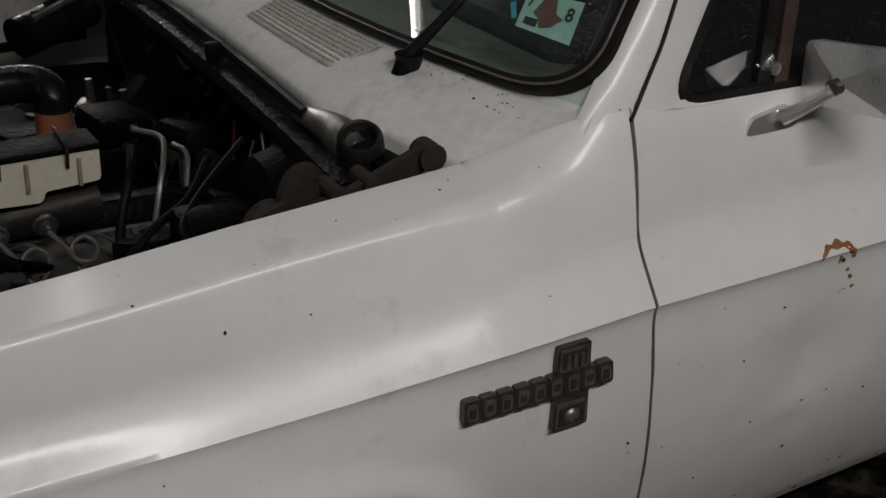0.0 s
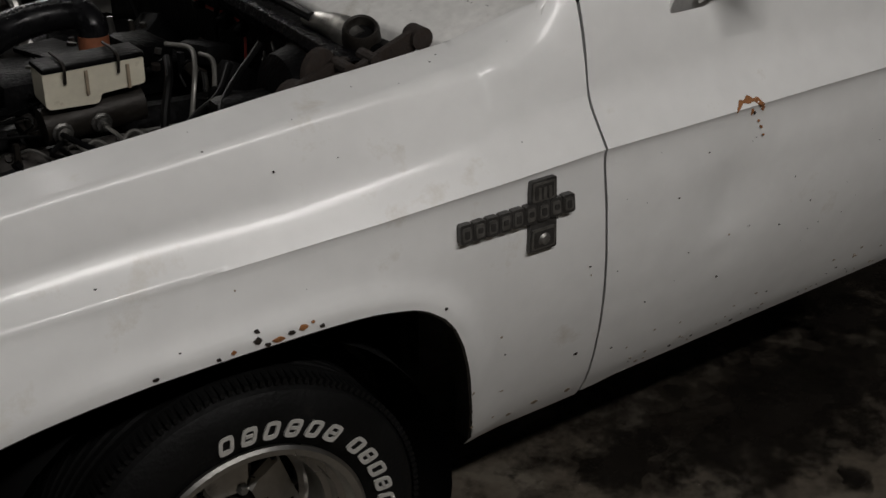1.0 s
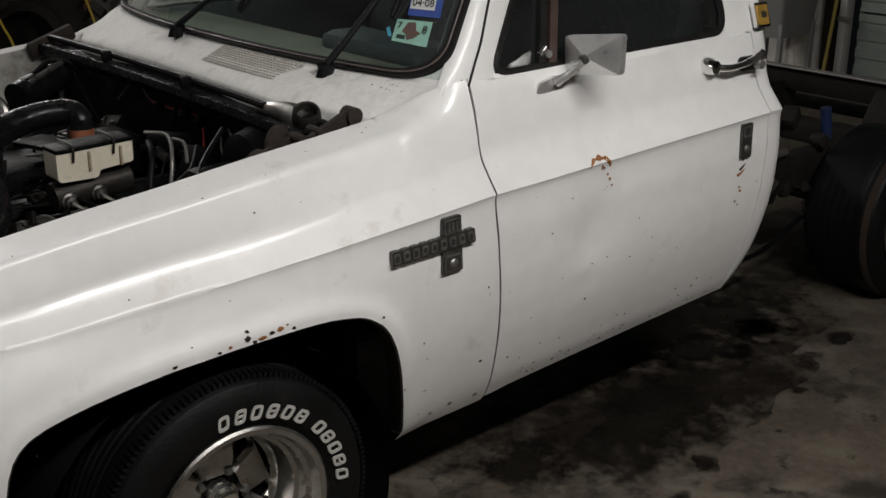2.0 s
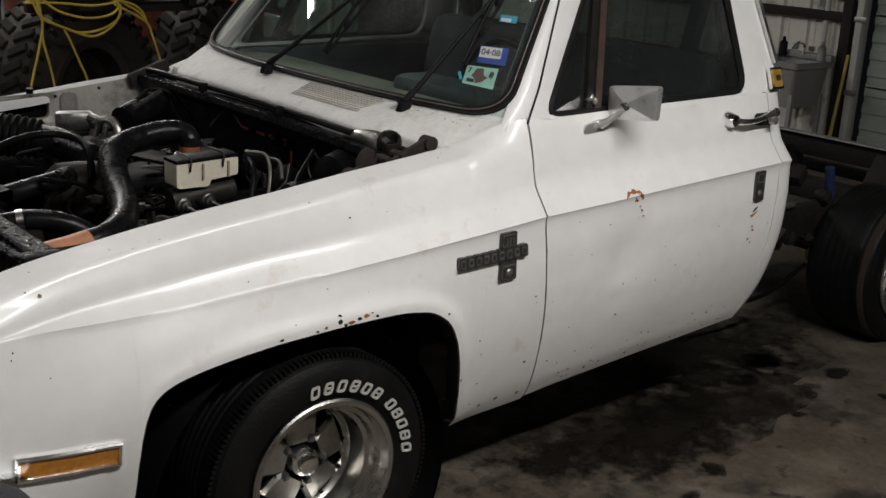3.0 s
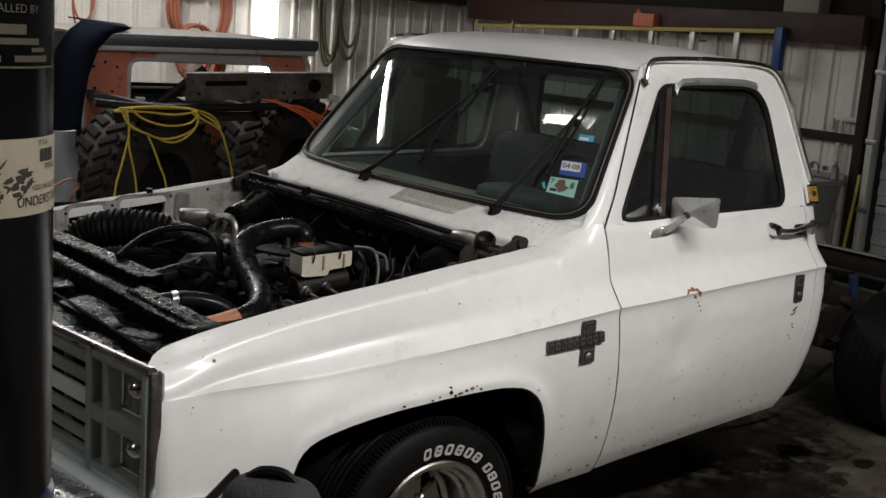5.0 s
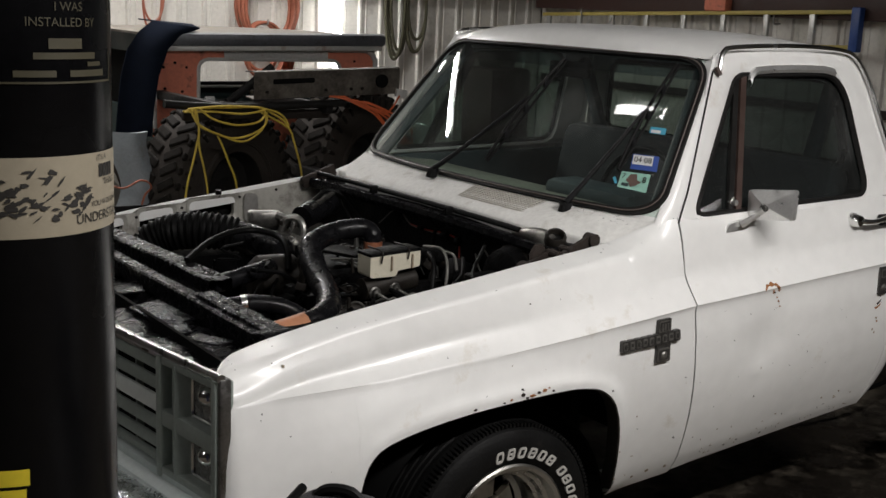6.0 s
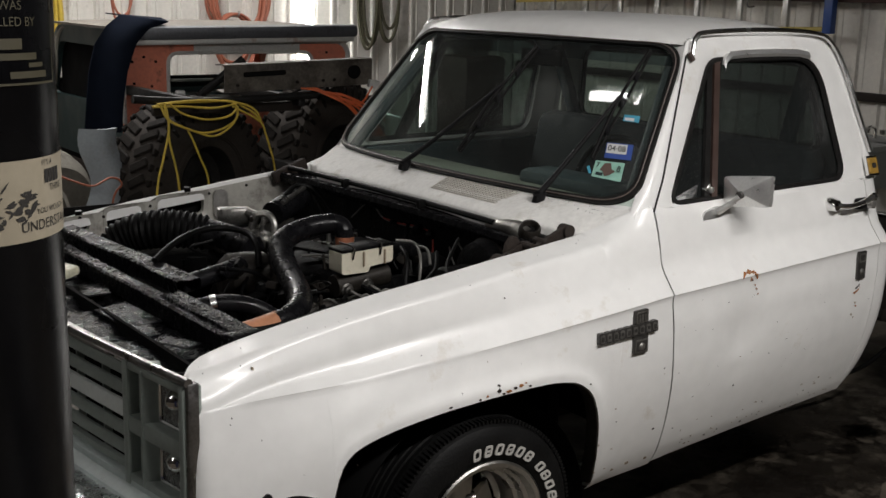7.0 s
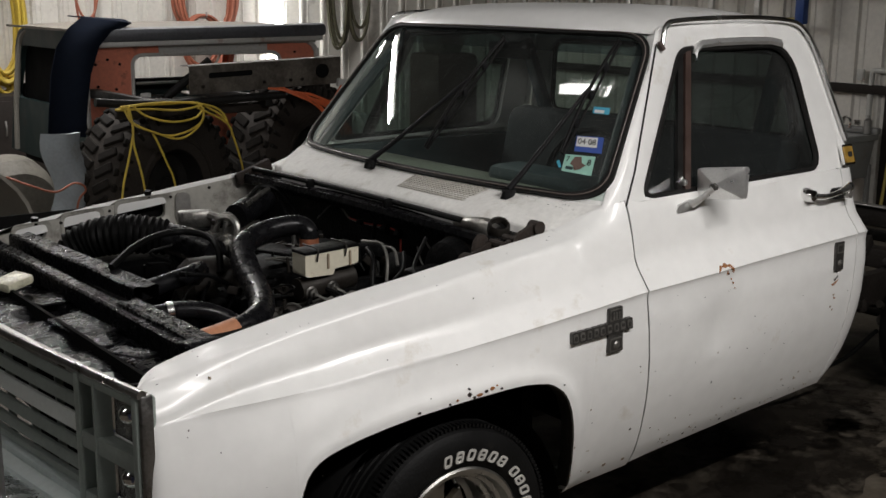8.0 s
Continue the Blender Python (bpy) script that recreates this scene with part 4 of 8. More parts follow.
# ---- wheels
def wheel(x, y, z, sign, big, label, steer=0.0, slick=False):
    """Deep-dish five-slot alloy wheel and raised-letter tyre; the outer face looks to -Y for sign -1."""
    m = pose(x, y, z, 0, 0, steer) @ (Matrix() if sign < 0 else Matrix.Rotation(math.pi, 4, "Z"))
    R, W, rim = big
    hub = part("wheel", lathe([(0.0, 0.13), (0.075, 0.13), (0.075, 0.16), (0.0, 0.16)], 20, m), M_HUBHOLE, truck, label)
    s = R - rim
    tyre = [(rim - 0.004, 0.012), (rim + 0.012, 0.0), (rim + 0.25 * s, -0.010), (rim + 0.5 * s, -0.012), (rim + 0.72 * s, -0.006), (rim + 0.86 * s, 0.004), (rim + 0.9 * s, 0.012),
            (R - 0.006, 0.022), (R, 0.04), (R + 0.001, 0.05)]
    tread = []
    k = 6
    for i in range(k):
        a = 0.05 + (W - 0.1) * i / k
        b = 0.05 + (W - 0.1) * (i + 1) / k
        cut = 0.0012 if slick else 0.007
        tread += [(R, a + 0.002), (R, b - 0.008), (R - cut, b - 0.006), (R - cut, b - 0.001)]
    tyre += tread + [(R, W - 0.04), (R - 0.006, W - 0.022), (rim + 0.7 * s, W + 0.006), (rim, W - 0.01)]
    part("tyre", lathe(tyre, 72, m), M_TYRE, hub, "smooth wide black tyre" if slick else "black tyre with raised white lettering", sharp=28)
    if slick:
        part("scuffed_shoulder", lathe([(R - 0.012, 0.012), (R - 0.003, 0.020), (R + 0.002, 0.034)], 72, m), M_SCUFF, hub, "brown scuffed shoulder line")
    bm = bmesh.new()
    for j in range(0 if slick else 150):
        a = 2 * math.pi * j / 150
        c = m @ Vector(((R - 0.004) * math.cos(a), 0.026, (R - 0.004) * math.sin(a)))
        rot = (m.to_3x3() @ Matrix.Rotation(-a, 3, "Y"))
        add_box(bm, c, (0.010, 0.035, 0.0068), rot, 0)
    if slick:
        bm.free()
    else:
        part("tread_block", bm, M_TYRE, hub, smooth=False)
    # rim: lip, stepped barrel, face
    lip = [(rim + 0.004, 0.004), (rim + 0.006, -0.006), (rim, -0.010), (rim - 0.012, -0.007), (rim - 0.016, 0.004), (rim - 0.020, 0.020), (rim - 0.030, 0.026), (rim - 0.034, 0.05),
           (rim - 0.044, 0.056), (rim - 0.048, 0.118), (rim - 0.054, 0.126), (rim - 0.062, 0.130)]
    part("rim", lathe(lip, 64, m), M_ALLOY, hub, "polished stepped alloy rim", sharp=30)
    r0, r1 = 0.066, rim - 0.064
    bm = bmesh.new()
    for j in range(5):
        a0 = 2 * math.pi * j / 5 + math.pi / 2 + 0.03
        pts = []
        for r, hw in ((r0 * 0.9, 0.625), (r0 + 0.25 * (r1 - r0), 0.60), (r0 + 0.6 * (r1 - r0), 0.50), (r0 + 0.85 * (r1 - r0), 0.45), (r1, 0.60)):
            pts.append((r, hw))
        rows = []
        for dy in (0.132, 0.116):
            row = []
            for r, hw in pts:
                for t in (-1, -0.8, 0.8, 1):
                    yy = dy + (0.010 if abs(t) == 1 and dy < 0.12 else 0) - 0.012 * (1 - (r - r0) / (r1 - r0)) * (dy < 0.12)
                    row.append(m @ Vector((r * math.cos(a0 + hw * t), yy, r * math.sin(a0 + hw * t))))
            rows.append(row)
        vs = [[bm.verts.new(p) for p in row] for row in rows]
        n = 4
        for layer in vs:
            for q in range(len(pts) - 1):
                for t in range(3):
                    bm.faces.new((layer[q * n + t], layer[q * n + t + 1], layer[(q + 1) * n + t + 1], layer[(q + 1) * n + t]))
        for q in range(len(pts) - 1):
            for t in (0, 3):
                bm.faces.new((vs[0][q * n + t], vs[0][(q + 1) * n + t], vs[1][(q + 1) * n + t], vs[1][q * n + t]))
    part("spoke_face", bm, M_ALLOY, hub, "cast alloy spokes with dark slots", sharp=30)
    part("centre_cap", lathe([(0.0, 0.066), (0.020, 0.066), (0.026, 0.069), (0.028, 0.074), (0.029, 0.088), (0.038, 0.092), (0.041, 0.102), (0.041, 0.124)], 32, m), M_CHROME, hub, "chrome centre cap")
    part("hub_recess", lathe([(0.0, 0.126), (0.076, 0.126), (0.080, 0.112), (0.084, 0.112)], 32, m), M_HUBHOLE, hub, "dark recess round the hub")
    for j in range(5):
        a0 = 2 * math.pi * j / 5 + math.pi / 2 - 0.38
        mm = m @ Matrix.Translation((0.061 * math.cos(a0), 0.108, 0.061 * math.sin(a0)))
        part("lug_nut", lathe([(0.0, -0.016), (0.007, -0.015), (0.012, -0.006), (0.013, 0.02)], 6, mm), M_ENG_ALLOY, hub)
    for j in range(10):
        a0 = 2 * math.pi * j / 10 + 0.2
        mm = m @ Matrix.Translation(((rim - 0.074) * math.cos(a0), 0.112, (rim - 0.074) * math.sin(a0)))
        part("rim_bolt", lathe([(0.0, -0.003), (0.0055, -0.002), (0.006, 0.006)], 8, mm), M_HUBHOLE, hub)
    part("brake_drum", lathe([(0.0, 0.150), (rim - 0.06, 0.150), (rim - 0.06, 0.20)], 40, m), M_DARK, hub)
    return m, hub


FRONT_R, RIM_R = 0.322, 0.203
mw, wheel_fl = wheel(0.0, -0.992, 0.322, -1, (FRONT_R, 0.235, RIM_R), "front wheel with five-slot alloy and white-letter tyre", 0)
wheel(0.0, 0.992, 0.322, 1, (FRONT_R, 0.235, RIM_R), "front wheel")
REAR_X = 3.07
wheel(REAR_X, -0.785, 0.325, -1, (0.325, 0.295, 0.211), "wide rear wheel with a deep polished rim", slick=True)
wheel(REAR_X, 0.785, 0.325, 1, (0.325, 0.295, 0.211), "wide rear wheel with a deep polished rim", slick=True)


def raised_letters(m, hub, start, end, count, R=0.244, h=0.032, w=0.026, out=-0.0125):
    """Raised white marks standing round the sidewall: plain blocks with hollow middles."""
    for i in range(count):
        a = radians(start + (end - start) * i / (count - 1))
        bm = bmesh.new()
        c = m @ Vector((R * math.cos(a), out, R * math.sin(a)))
        rot = m.to_3x3() @ Matrix.Rotation(-a + math.pi / 2, 3, "Y")
        o = round_poly([(-w / 2, -h / 2), (w / 2, -h / 2), (w / 2, h / 2), (-w / 2, h / 2)], 0.008, 2)
        q = round_poly([(-w / 2 + 0.0065, -h / 2 + 0.0065), (w / 2 - 0.0065, -h / 2 + 0.0065), (w / 2 - 0.0065, h / 2 - 0.0065), (-w / 2 + 0.0065, h / 2 - 0.0065)], 0.003, 2)
        lean = 0.22
        rows = [[c + rot @ Vector((p.x + lean * p.y, dy, p.y)) for p in lp] for lp, dy in ((o, 0.003), (o, -0.002), (q, -0.002), (q, 0.003))]
        vs = [[bm.verts.new(p) for p in r] for r in rows]
        n = len(o)
        for ra, rb in zip(vs, vs[1:]):
            for k in range(n):
                bm.faces.new((ra[k], ra[(k + 1) % n], rb[(k + 1) % n], rb[k]))
        if i % 2:
            add_box(bm, c + rot @ Vector((0, 0, 0)), (w - 0.010, 0.004, 0.005), rot, 0)
        part("raised_mark", bm, M_LETTER, hub, "white raised sidewall mark", smooth=False)


raised_letters(mw, wheel_fl, 100, 54, 6)
raised_letters(mw, wheel_fl, 40, 5, 5)

# ---- chassis behind the cab
part("chassis_rail", box((1.9, -0.44, 0.50), (4.2, 0.055, 0.15), bevel=0.01), M_RUSTY, truck, "dark rusty chassis rail")
part("chassis_rail", box((1.9, 0.44, 0.50), (4.2, 0.055, 0.15), bevel=0.01), M_RUSTY, truck)
for xx in (1.95, 2.55, 3.35):
    part("crossmember", box((xx, 0, 0.50), (0.10, 0.86, 0.10), bevel=0.015), M_RUSTY, truck)
rear_beam = part("rear_crossmember", box((3.92, 0.0, 0.585), (0.06, 1.75, 0.11), bevel=0.012), M_RUSTY, truck, "dark steel rear crossmember, its lit top edge painted as a pale strip")
# pale strip paints the light along the beam's top edge
part("worn_edge", box((3.885, 0.0, 0.646), (0.05, 1.75, 0.010), bevel=0.003), M_STEEL, rear_beam)
part("rear_axle", tube([(REAR_X, -0.62, 0.33), (REAR_X, 0.62, 0.33)], 0.045, 14), M_RUSTY, truck)
part("differential", lathe([(0.0, -0.14), (0.07, -0.12), (0.13, -0.05), (0.14, 0.0), (0.13, 0.05), (0.07, 0.12), (0.0, 0.14)], 24, pose(REAR_X, 0.05, 0.34, 90)), M_RUSTY, truck)
part("front_crossmember", box((0.0, 0, 0.34), (0.22, 1.2, 0.12), bevel=0.03), M_RUSTY, truck)


# more running gear seen behind the cab
for sy in (-1, 1):
    part("shock_absorber", tube([(3.05, 0.40 * sy, 0.40), (2.98, 0.40 * sy, 0.70)], 0.022, 12), M_SHOCK, truck, "blue shock absorber")
    for k in range(4):
        z0 = 0.40 - 0.012 * k
        ln = 0.62 - 0.10 * k
        part("leaf_spring", quads([[(REAR_X + ln * f, 0.44 * sy + dy, z0 + 0.10 * f * f + dz) for f in (-1, -0.6, -0.2, 0.2, 0.6, 1)]
                                   for dy, dz in ((-0.03, 0), (0.03, 0), (0.03, -0.010), (-0.03, -0.010), (-0.03, 0))]), M_RUSTY, truck)
    part("bump_bracket", box((2.45, 0.44 * sy, 0.60), (0.16, 0.10, 0.06), turn(0, 12, 0), bevel=0.01), M_RUSTY, truck)
    part("upper_link", tube([(2.35, 0.35 * sy, 0.52), (2.60, 0.30 * sy, 0.60), (2.85, 0.18 * sy, 0.47)], 0.022, 10), M_STEEL, truck)
    part("bracket", box((3.45, 0.40 * sy, 0.62), (0.05, 0.16, 0.16), turn(0, 35, 0), bevel=0.008), M_RUSTY, truck)
# brackets, links, pipes and fittings crowding the frame between the cab and the rear wheel
rng = random.Random(88)
for k in range(26):
    cx, cy, cz = rng.uniform(2.05, 2.95), rng.uniform(-0.56, -0.12), rng.uniform(0.34, 0.66)
    mm = rng.choice((M_RUSTY, M_RUSTY, M_ENG_STEEL, M_GREYMETAL))
    if k % 3 == 0:
        part("frame_bracket", box((cx, cy, cz), (rng.uniform(0.04, 0.10), rng.uniform(0.03, 0.08), rng.uniform(0.03, 0.09)), turn(rng.uniform(-40, 40), rng.uniform(-40, 40), rng.uniform(0, 90)), bevel=0.008), mm, truck)
    elif k % 3 == 1:
        part("frame_link", tube([(cx, cy, cz), (cx + rng.uniform(0.05, 0.2), cy + rng.uniform(-0.05, 0.08), cz + rng.uniform(-0.10, 0.06)), (cx + rng.uniform(0.2, 0.32), cy + rng.uniform(-0.03, 0.1), cz + rng.uniform(-0.08, 0.04))], rng.uniform(0.010, 0.024), 10), mm, truck)
    else:
        part("frame_fitting", lathe([(0.0, -0.03), (0.022, -0.028), (0.030, 0.0), (0.026, 0.03), (0.0, 0.034)], 14, pose(cx, cy, cz, rng.uniform(0, 90), 0, rng.uniform(0, 180))), mm, truck)
part("drive_shaft", tube([(0.9, 0.0, 0.38), (REAR_X - 0.1, 0.03, 0.36)], 0.038, 14), M_RUSTY, truck)
part("exhaust_pipe", tube([(0.6, -0.30, 0.30), (1.6, -0.34, 0.30), (2.4, -0.34, 0.30), (2.7, -0.30, 0.42)], 0.028, 12), M_RUSTY, truck)
part("fuel_line", tube([(1.9, -0.52, 0.42), (2.15, -0.5, 0.25), (2.5, -0.48, 0.22), (2.8, -0.46, 0.30)], 0.010, 8), M_RUBBER, truck)
part("brake_hose", tube([(2.0, 0.2, 0.58), (2.2, 0.1, 0.50), (2.45, 0.15, 0.62), (2.7, 0.02, 0.50)], 0.014, 8), M_RUBBER, truck)
part("second_beam", box((4.15, -0.1, 0.43), (0.06, 1.9, 0.06), bevel=0.01), M_RUSTY, truck, "lower rear steel beam")

# ---- engine bay
def near_wing():
    rows = []
    for i in range(19):
        x = -0.70 + 1.10 * i / 18
        zt = z_top(x) - 0.03
        arch = max(0.36, 0.76 - 1.1 * abs(x) ** 2.2)
        rows.append([(x, -0.806, zt), (x, -0.79, zt - 0.03), (x, -0.77, 0.84), (x, -0.72, arch + 0.03), (x, -0.62, arch), (x, -0.56, min(arch, 0.40))])
    return quads(rows)


part("inner_wing", near_wing(), M_BLACK_BAY, truck, "black grimy inner wing")
# near-black liners put the wheel wells' shade into the colour
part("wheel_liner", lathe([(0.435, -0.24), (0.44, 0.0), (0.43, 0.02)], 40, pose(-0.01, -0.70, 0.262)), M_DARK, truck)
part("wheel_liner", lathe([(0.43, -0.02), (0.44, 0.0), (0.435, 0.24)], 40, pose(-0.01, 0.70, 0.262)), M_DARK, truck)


def far_wing():
    """White inner panel of the far fender, with three rounded openings and a flanged top."""
    bm = bmesh.new()
    y = 0.800
    holes = [(-0.560, -0.450, 0.893, 0.945), (-0.385, -0.255, 0.895, 0.972), (-0.185, 0.0, 0.918, 0.998)]
    edges = [-0.74] + [(a[1] + b[0]) / 2 for a, b in zip(holes, holes[1:])] + [0.02]
    for (x0, x1, z0, z1), ea, eb in zip(holes, edges, edges[1:]):
        o = round_poly([(ea, 0.80), (eb, 0.80), (eb, z_top(eb) - 0.012), (ea, z_top(ea) - 0.012)], 0.0001, 4)
        mid = round_poly([(x0 - 0.016, z0 - 0.014), (x1 + 0.016, z0 - 0.010), (x1 + 0.016, z1 + 0.018), (x0 - 0.016, z1 + 0.012)], 0.028, 4)
        q = round_poly([(x0, z0), (x1, z0 + 0.006), (x1, z1 + 0.004), (x0, z1 - 0.008)], 0.020, 4)
        rows = [[bm.verts.new((p.x, y + dy, p.y)) for p in lp] for lp, dy in ((o, 0.0), (mid, 0.0), (mid, -0.004), (q, 0.006), (q, 0.03))]
        n = len(o)
        for a, b in zip(rows, rows[1:]):
            for k in range(n):
                bm.faces.new((a[k], a[(k + 1) % n], b[(k + 1) % n], b[k]))
    vs = [bm.verts.new(p) for p in ((0.02, y, 0.80), (0.40, y, 0.80), (0.40, y, z_top(0.40) - 0.012), (0.02, y, z_top(0.02) - 0.012))]
    bm.faces.new(vs)
    return bm


fw = part("far_inner_wing", far_wing(), M_WHITE_IN, truck, "dirty white inner fender panel with openings", sharp=30)
part("slot_bracket", prism(round_poly([(0.035, 0.90), (0.095, 0.90), (0.095, 1.015), (0.035, 1.015)], 0.028, 4), lambda u, v, w: Vector((u, 0.800 - w, v)), 0.014), M_STEEL, fw, "bare steel bracket")
# near-black sheet for the shade behind the panel openings
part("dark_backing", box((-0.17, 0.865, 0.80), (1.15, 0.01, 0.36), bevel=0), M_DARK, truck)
part("lower_wing", box((-0.15, 0.74, 0.70), (1.1, 0.12, 0.22), bevel=0.03), M_BLACK_BAY, truck)
for cx in (-0.488, -0.065):
    part("rubber_buffer", tube([(cx, 0.812, z_top(cx) - 0.014), (cx, 0.808, z_top(cx) + 0.012)], 0.013, 10), M_RUBBER, fw)
for cx in (-0.62, -0.40, -0.22, 0.02, 0.18, 0.30):
    part("bolt", tube([(cx, 0.803, z_top(cx) - 0.030), (cx, 0.796, z_top(cx) - 0.030)], 0.006, 6), M_RUSTY, fw)

part("firewall", box((0.415, 0, 0.74), (0.05, 1.60, 0.66), bevel=0.01), M_BLACK_BAY, truck, "black firewall")
lip = []
for i in range(21):
    y = -0.78 + 1.56 * i / 20
    xx = 0.350 + 0.03 * (1 - (y / 0.875) ** 2)
    lip.append([(xx + 0.03, y, 1.060), (xx - 0.006, y, 1.062), (xx - 0.030, y, 1.070), (xx - 0.045, y, 1.068), (xx - 0.05, y, 1.05), (xx - 0.04, y, 1.03), (xx + 0.03, y, 1.02)])
ledge = part("firewall_ledge", quads(lip), M_WET, truck, "black firewall ledge")
part("ledge_seal", tube([(0.345 + 0.03 * (1 - (y / 0.875) ** 2), y, 1.085) for y in [0.76 - 1.30 * i / 8 for i in range(9)]], 0.010, 8), M_RUBBER, ledge)
for y in (0.33, -0.16):
    part("ledge_clip", box((0.350, y, 1.085), (0.03, 0.018, 0.03), bevel=0.004), M_RUBBER, ledge)
# near-black sheets stand in for the shade below bay and cab
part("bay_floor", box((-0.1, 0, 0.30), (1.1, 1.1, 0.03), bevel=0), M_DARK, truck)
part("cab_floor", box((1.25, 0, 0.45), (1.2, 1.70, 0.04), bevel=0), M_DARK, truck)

# radiator support: an upright pressing with two flanged top rails
def rail(y0, y1, x0, x1, z, w, name, label, material):
    """A pressed channel lying across the truck."""
    a, b = Vector((x0, y0, z)), Vector((x1, y1, z))
    rows = []
    for i in range(13):
        c = a.lerp(b, i / 12)
        wob = 0.002 * math.sin(7.3 * i)
        rows.append([(c.x - w / 2, c.y, z - 0.05), (c.x - w / 2, c.y, z - 0.004 + wob), (c.x - w / 2 + 0.008, c.y, z + wob), (c.x, c.y, z - 0.006), (c.x + w / 2 - 0.008, c.y, z + wob), (c.x + w / 2, c.y, z - 0.004),
                     (c.x + w / 2, c.y, z - 0.05)])
    return part(name, quads(rows), material, truck, label)


r1 = rail(0.72, -0.215, -0.570, -0.515, 0.945, 0.075, "radiator_top", "wet black perforated radiator top", M_WET)
r2 = rail(0.72, -0.76, -0.655, -0.625, 0.925, 0.050, "radiator_support", "wet black radiator support", M_WET)
r3 = rail(-0.29, -0.72, -0.600, -0.590, 0.932, 0.060, "support_end", "wet black perforated support end", M_WET)
for i in range(11):
    t = i / 10
    for ob, ya, yb, xa, xb, zz in ((r1, 0.62, -0.18, -0.562, -0.515, 0.944),):
        part("drain_hole", tube([(xa + (xb - xa) * t + 0.010 * (-1) ** i, ya + (yb - ya) * t, zz - 0.009), (xa + (xb - xa) * t + 0.010 * (-1) ** i, ya + (yb - ya) * t, zz - 0.0036)], 0.007, 8), M_DARK, ob)
for i in range(5):
    part("drain_hole", tube([(-0.595, -0.34 - 0.08 * i, 0.915), (-0.595, -0.34 - 0.08 * i, 0.9275)], 0.009, 8), M_DARK, r3)
part("radiator", box((-0.545, 0.10, 0.68), (0.06, 1.05, 0.44), bevel=0.01), M_BLACK_BAY, truck)
part("support_wall", box((-0.64, -0.02, 0.74), (0.02, 1.50, 0.34), bevel=0.004), M_BLACK_BAY, truck)
part("support_post", box((-0.60, -0.735, 0.80), (0.10, 0.05, 0.26), turn(0, 0, 12), bevel=0.008), M_WET, truck)

# nose panel between the support and the grille: crumpled wet sheet
rng = random.Random(4)
rows = []
for i in range(5):
    row = []
    for j in range(33):
        y = -0.84 + 1.68 * j / 32
        x = -0.825 + 0.175 * i / 4 - 0.108 * (1 - (abs(y) / 0.95) ** 1.25) * (1 - i / 4)
        row.append((x, y, 0.872 - 0.012 * i / 4 + rng.uniform(-0.006, 0.006) - (0.015 if 1 <= i <= 3 and j % 6 in (2, 3) else 0)))
    rows.append(row)
part("nose_panel", quads(rows), M_WET, truck, "wet black nose panel with loose scraps", sharp=20)
for k, (px, py, sx, sy, rz) in enumerate(((-0.735, -0.30, 0.10, 0.20, 8), (-0.715, 0.02, 0.08, 0.16, -14), (-0.76, 0.30, 0.09, 0.22, 5), (-0.725, -0.60, 0.05, 0.14, 20), (-0.75, -0.47, 0.05, 0.09, -8))):
    part("debris_sheet", box((px, py, 0.884), (sx, sy, 0.006), turn(3 * (-1) ** k, -4, rz), bevel=0.002), M_WET, truck, "scrap of wet black plastic")
part("work_light_tag", box((-0.755, 0.215, 0.902), (0.10, 0.080, 0.030), turn(4, -8, 24), bevel=0.010), M_TAG, truck, "clear lamp lying on the nose panel")

# engine: block, heads, covers, accessories
engine = part("engine", box((0.02, 0.06, 0.62), (0.56, 0.36, 0.40), bevel=0.05), M_BLACK_BAY, truck, "oily black diesel engine with hoses and wiring")
part("valve_cover", box((0.06, -0.20, 0.815), (0.52, 0.15, 0.09), turn(-18, 0, 0), bevel=0.03), M_BLACK_BAY, engine)
part("valve_cover", box((0.06, 0.30, 0.84), (0.52, 0.15, 0.09), turn(18, 0, 0), bevel=0.03), M_BLACK_BAY, engine)
part("intake_manifold", box((0.10, 0.05, 0.86), (0.42, 0.22, 0.08), bevel=0.03), M_BLACK_BAY, engine)
part("cylinder_head", box((0.06, -0.31, 0.78), (0.50, 0.09, 0.12), turn(-25, 0, 0), bevel=0.02), M_ENG_STEEL, engine, "grimy grey cylinder head")
for k in range(5):
    x0 = -0.16 + 0.105 * k
    part("injector", tube([(x0, -0.30, 0.82), (x0 - 0.005, -0.335, 0.845)], [0.012, 0.007], 10), M_ENG_STEEL, engine)
    part("injector_line", tube([(x0, -0.335, 0.845), (x0 + 0.03, -0.37, 0.865), (x0 + 0.06, -0.38, 0.835), (x0 + 0.03, -0.385, 0.80), (x0, -0.37, 0.81), (x0 + 0.04, -0.39, 0.79)], 0.0035, 6), M_WIREW, engine)
    part("glow_plug", tube([(x0 + 0.05, -0.345, 0.79), (x0 + 0.055, -0.375, 0.80)], 0.010, 8), M_RUSTY, engine)
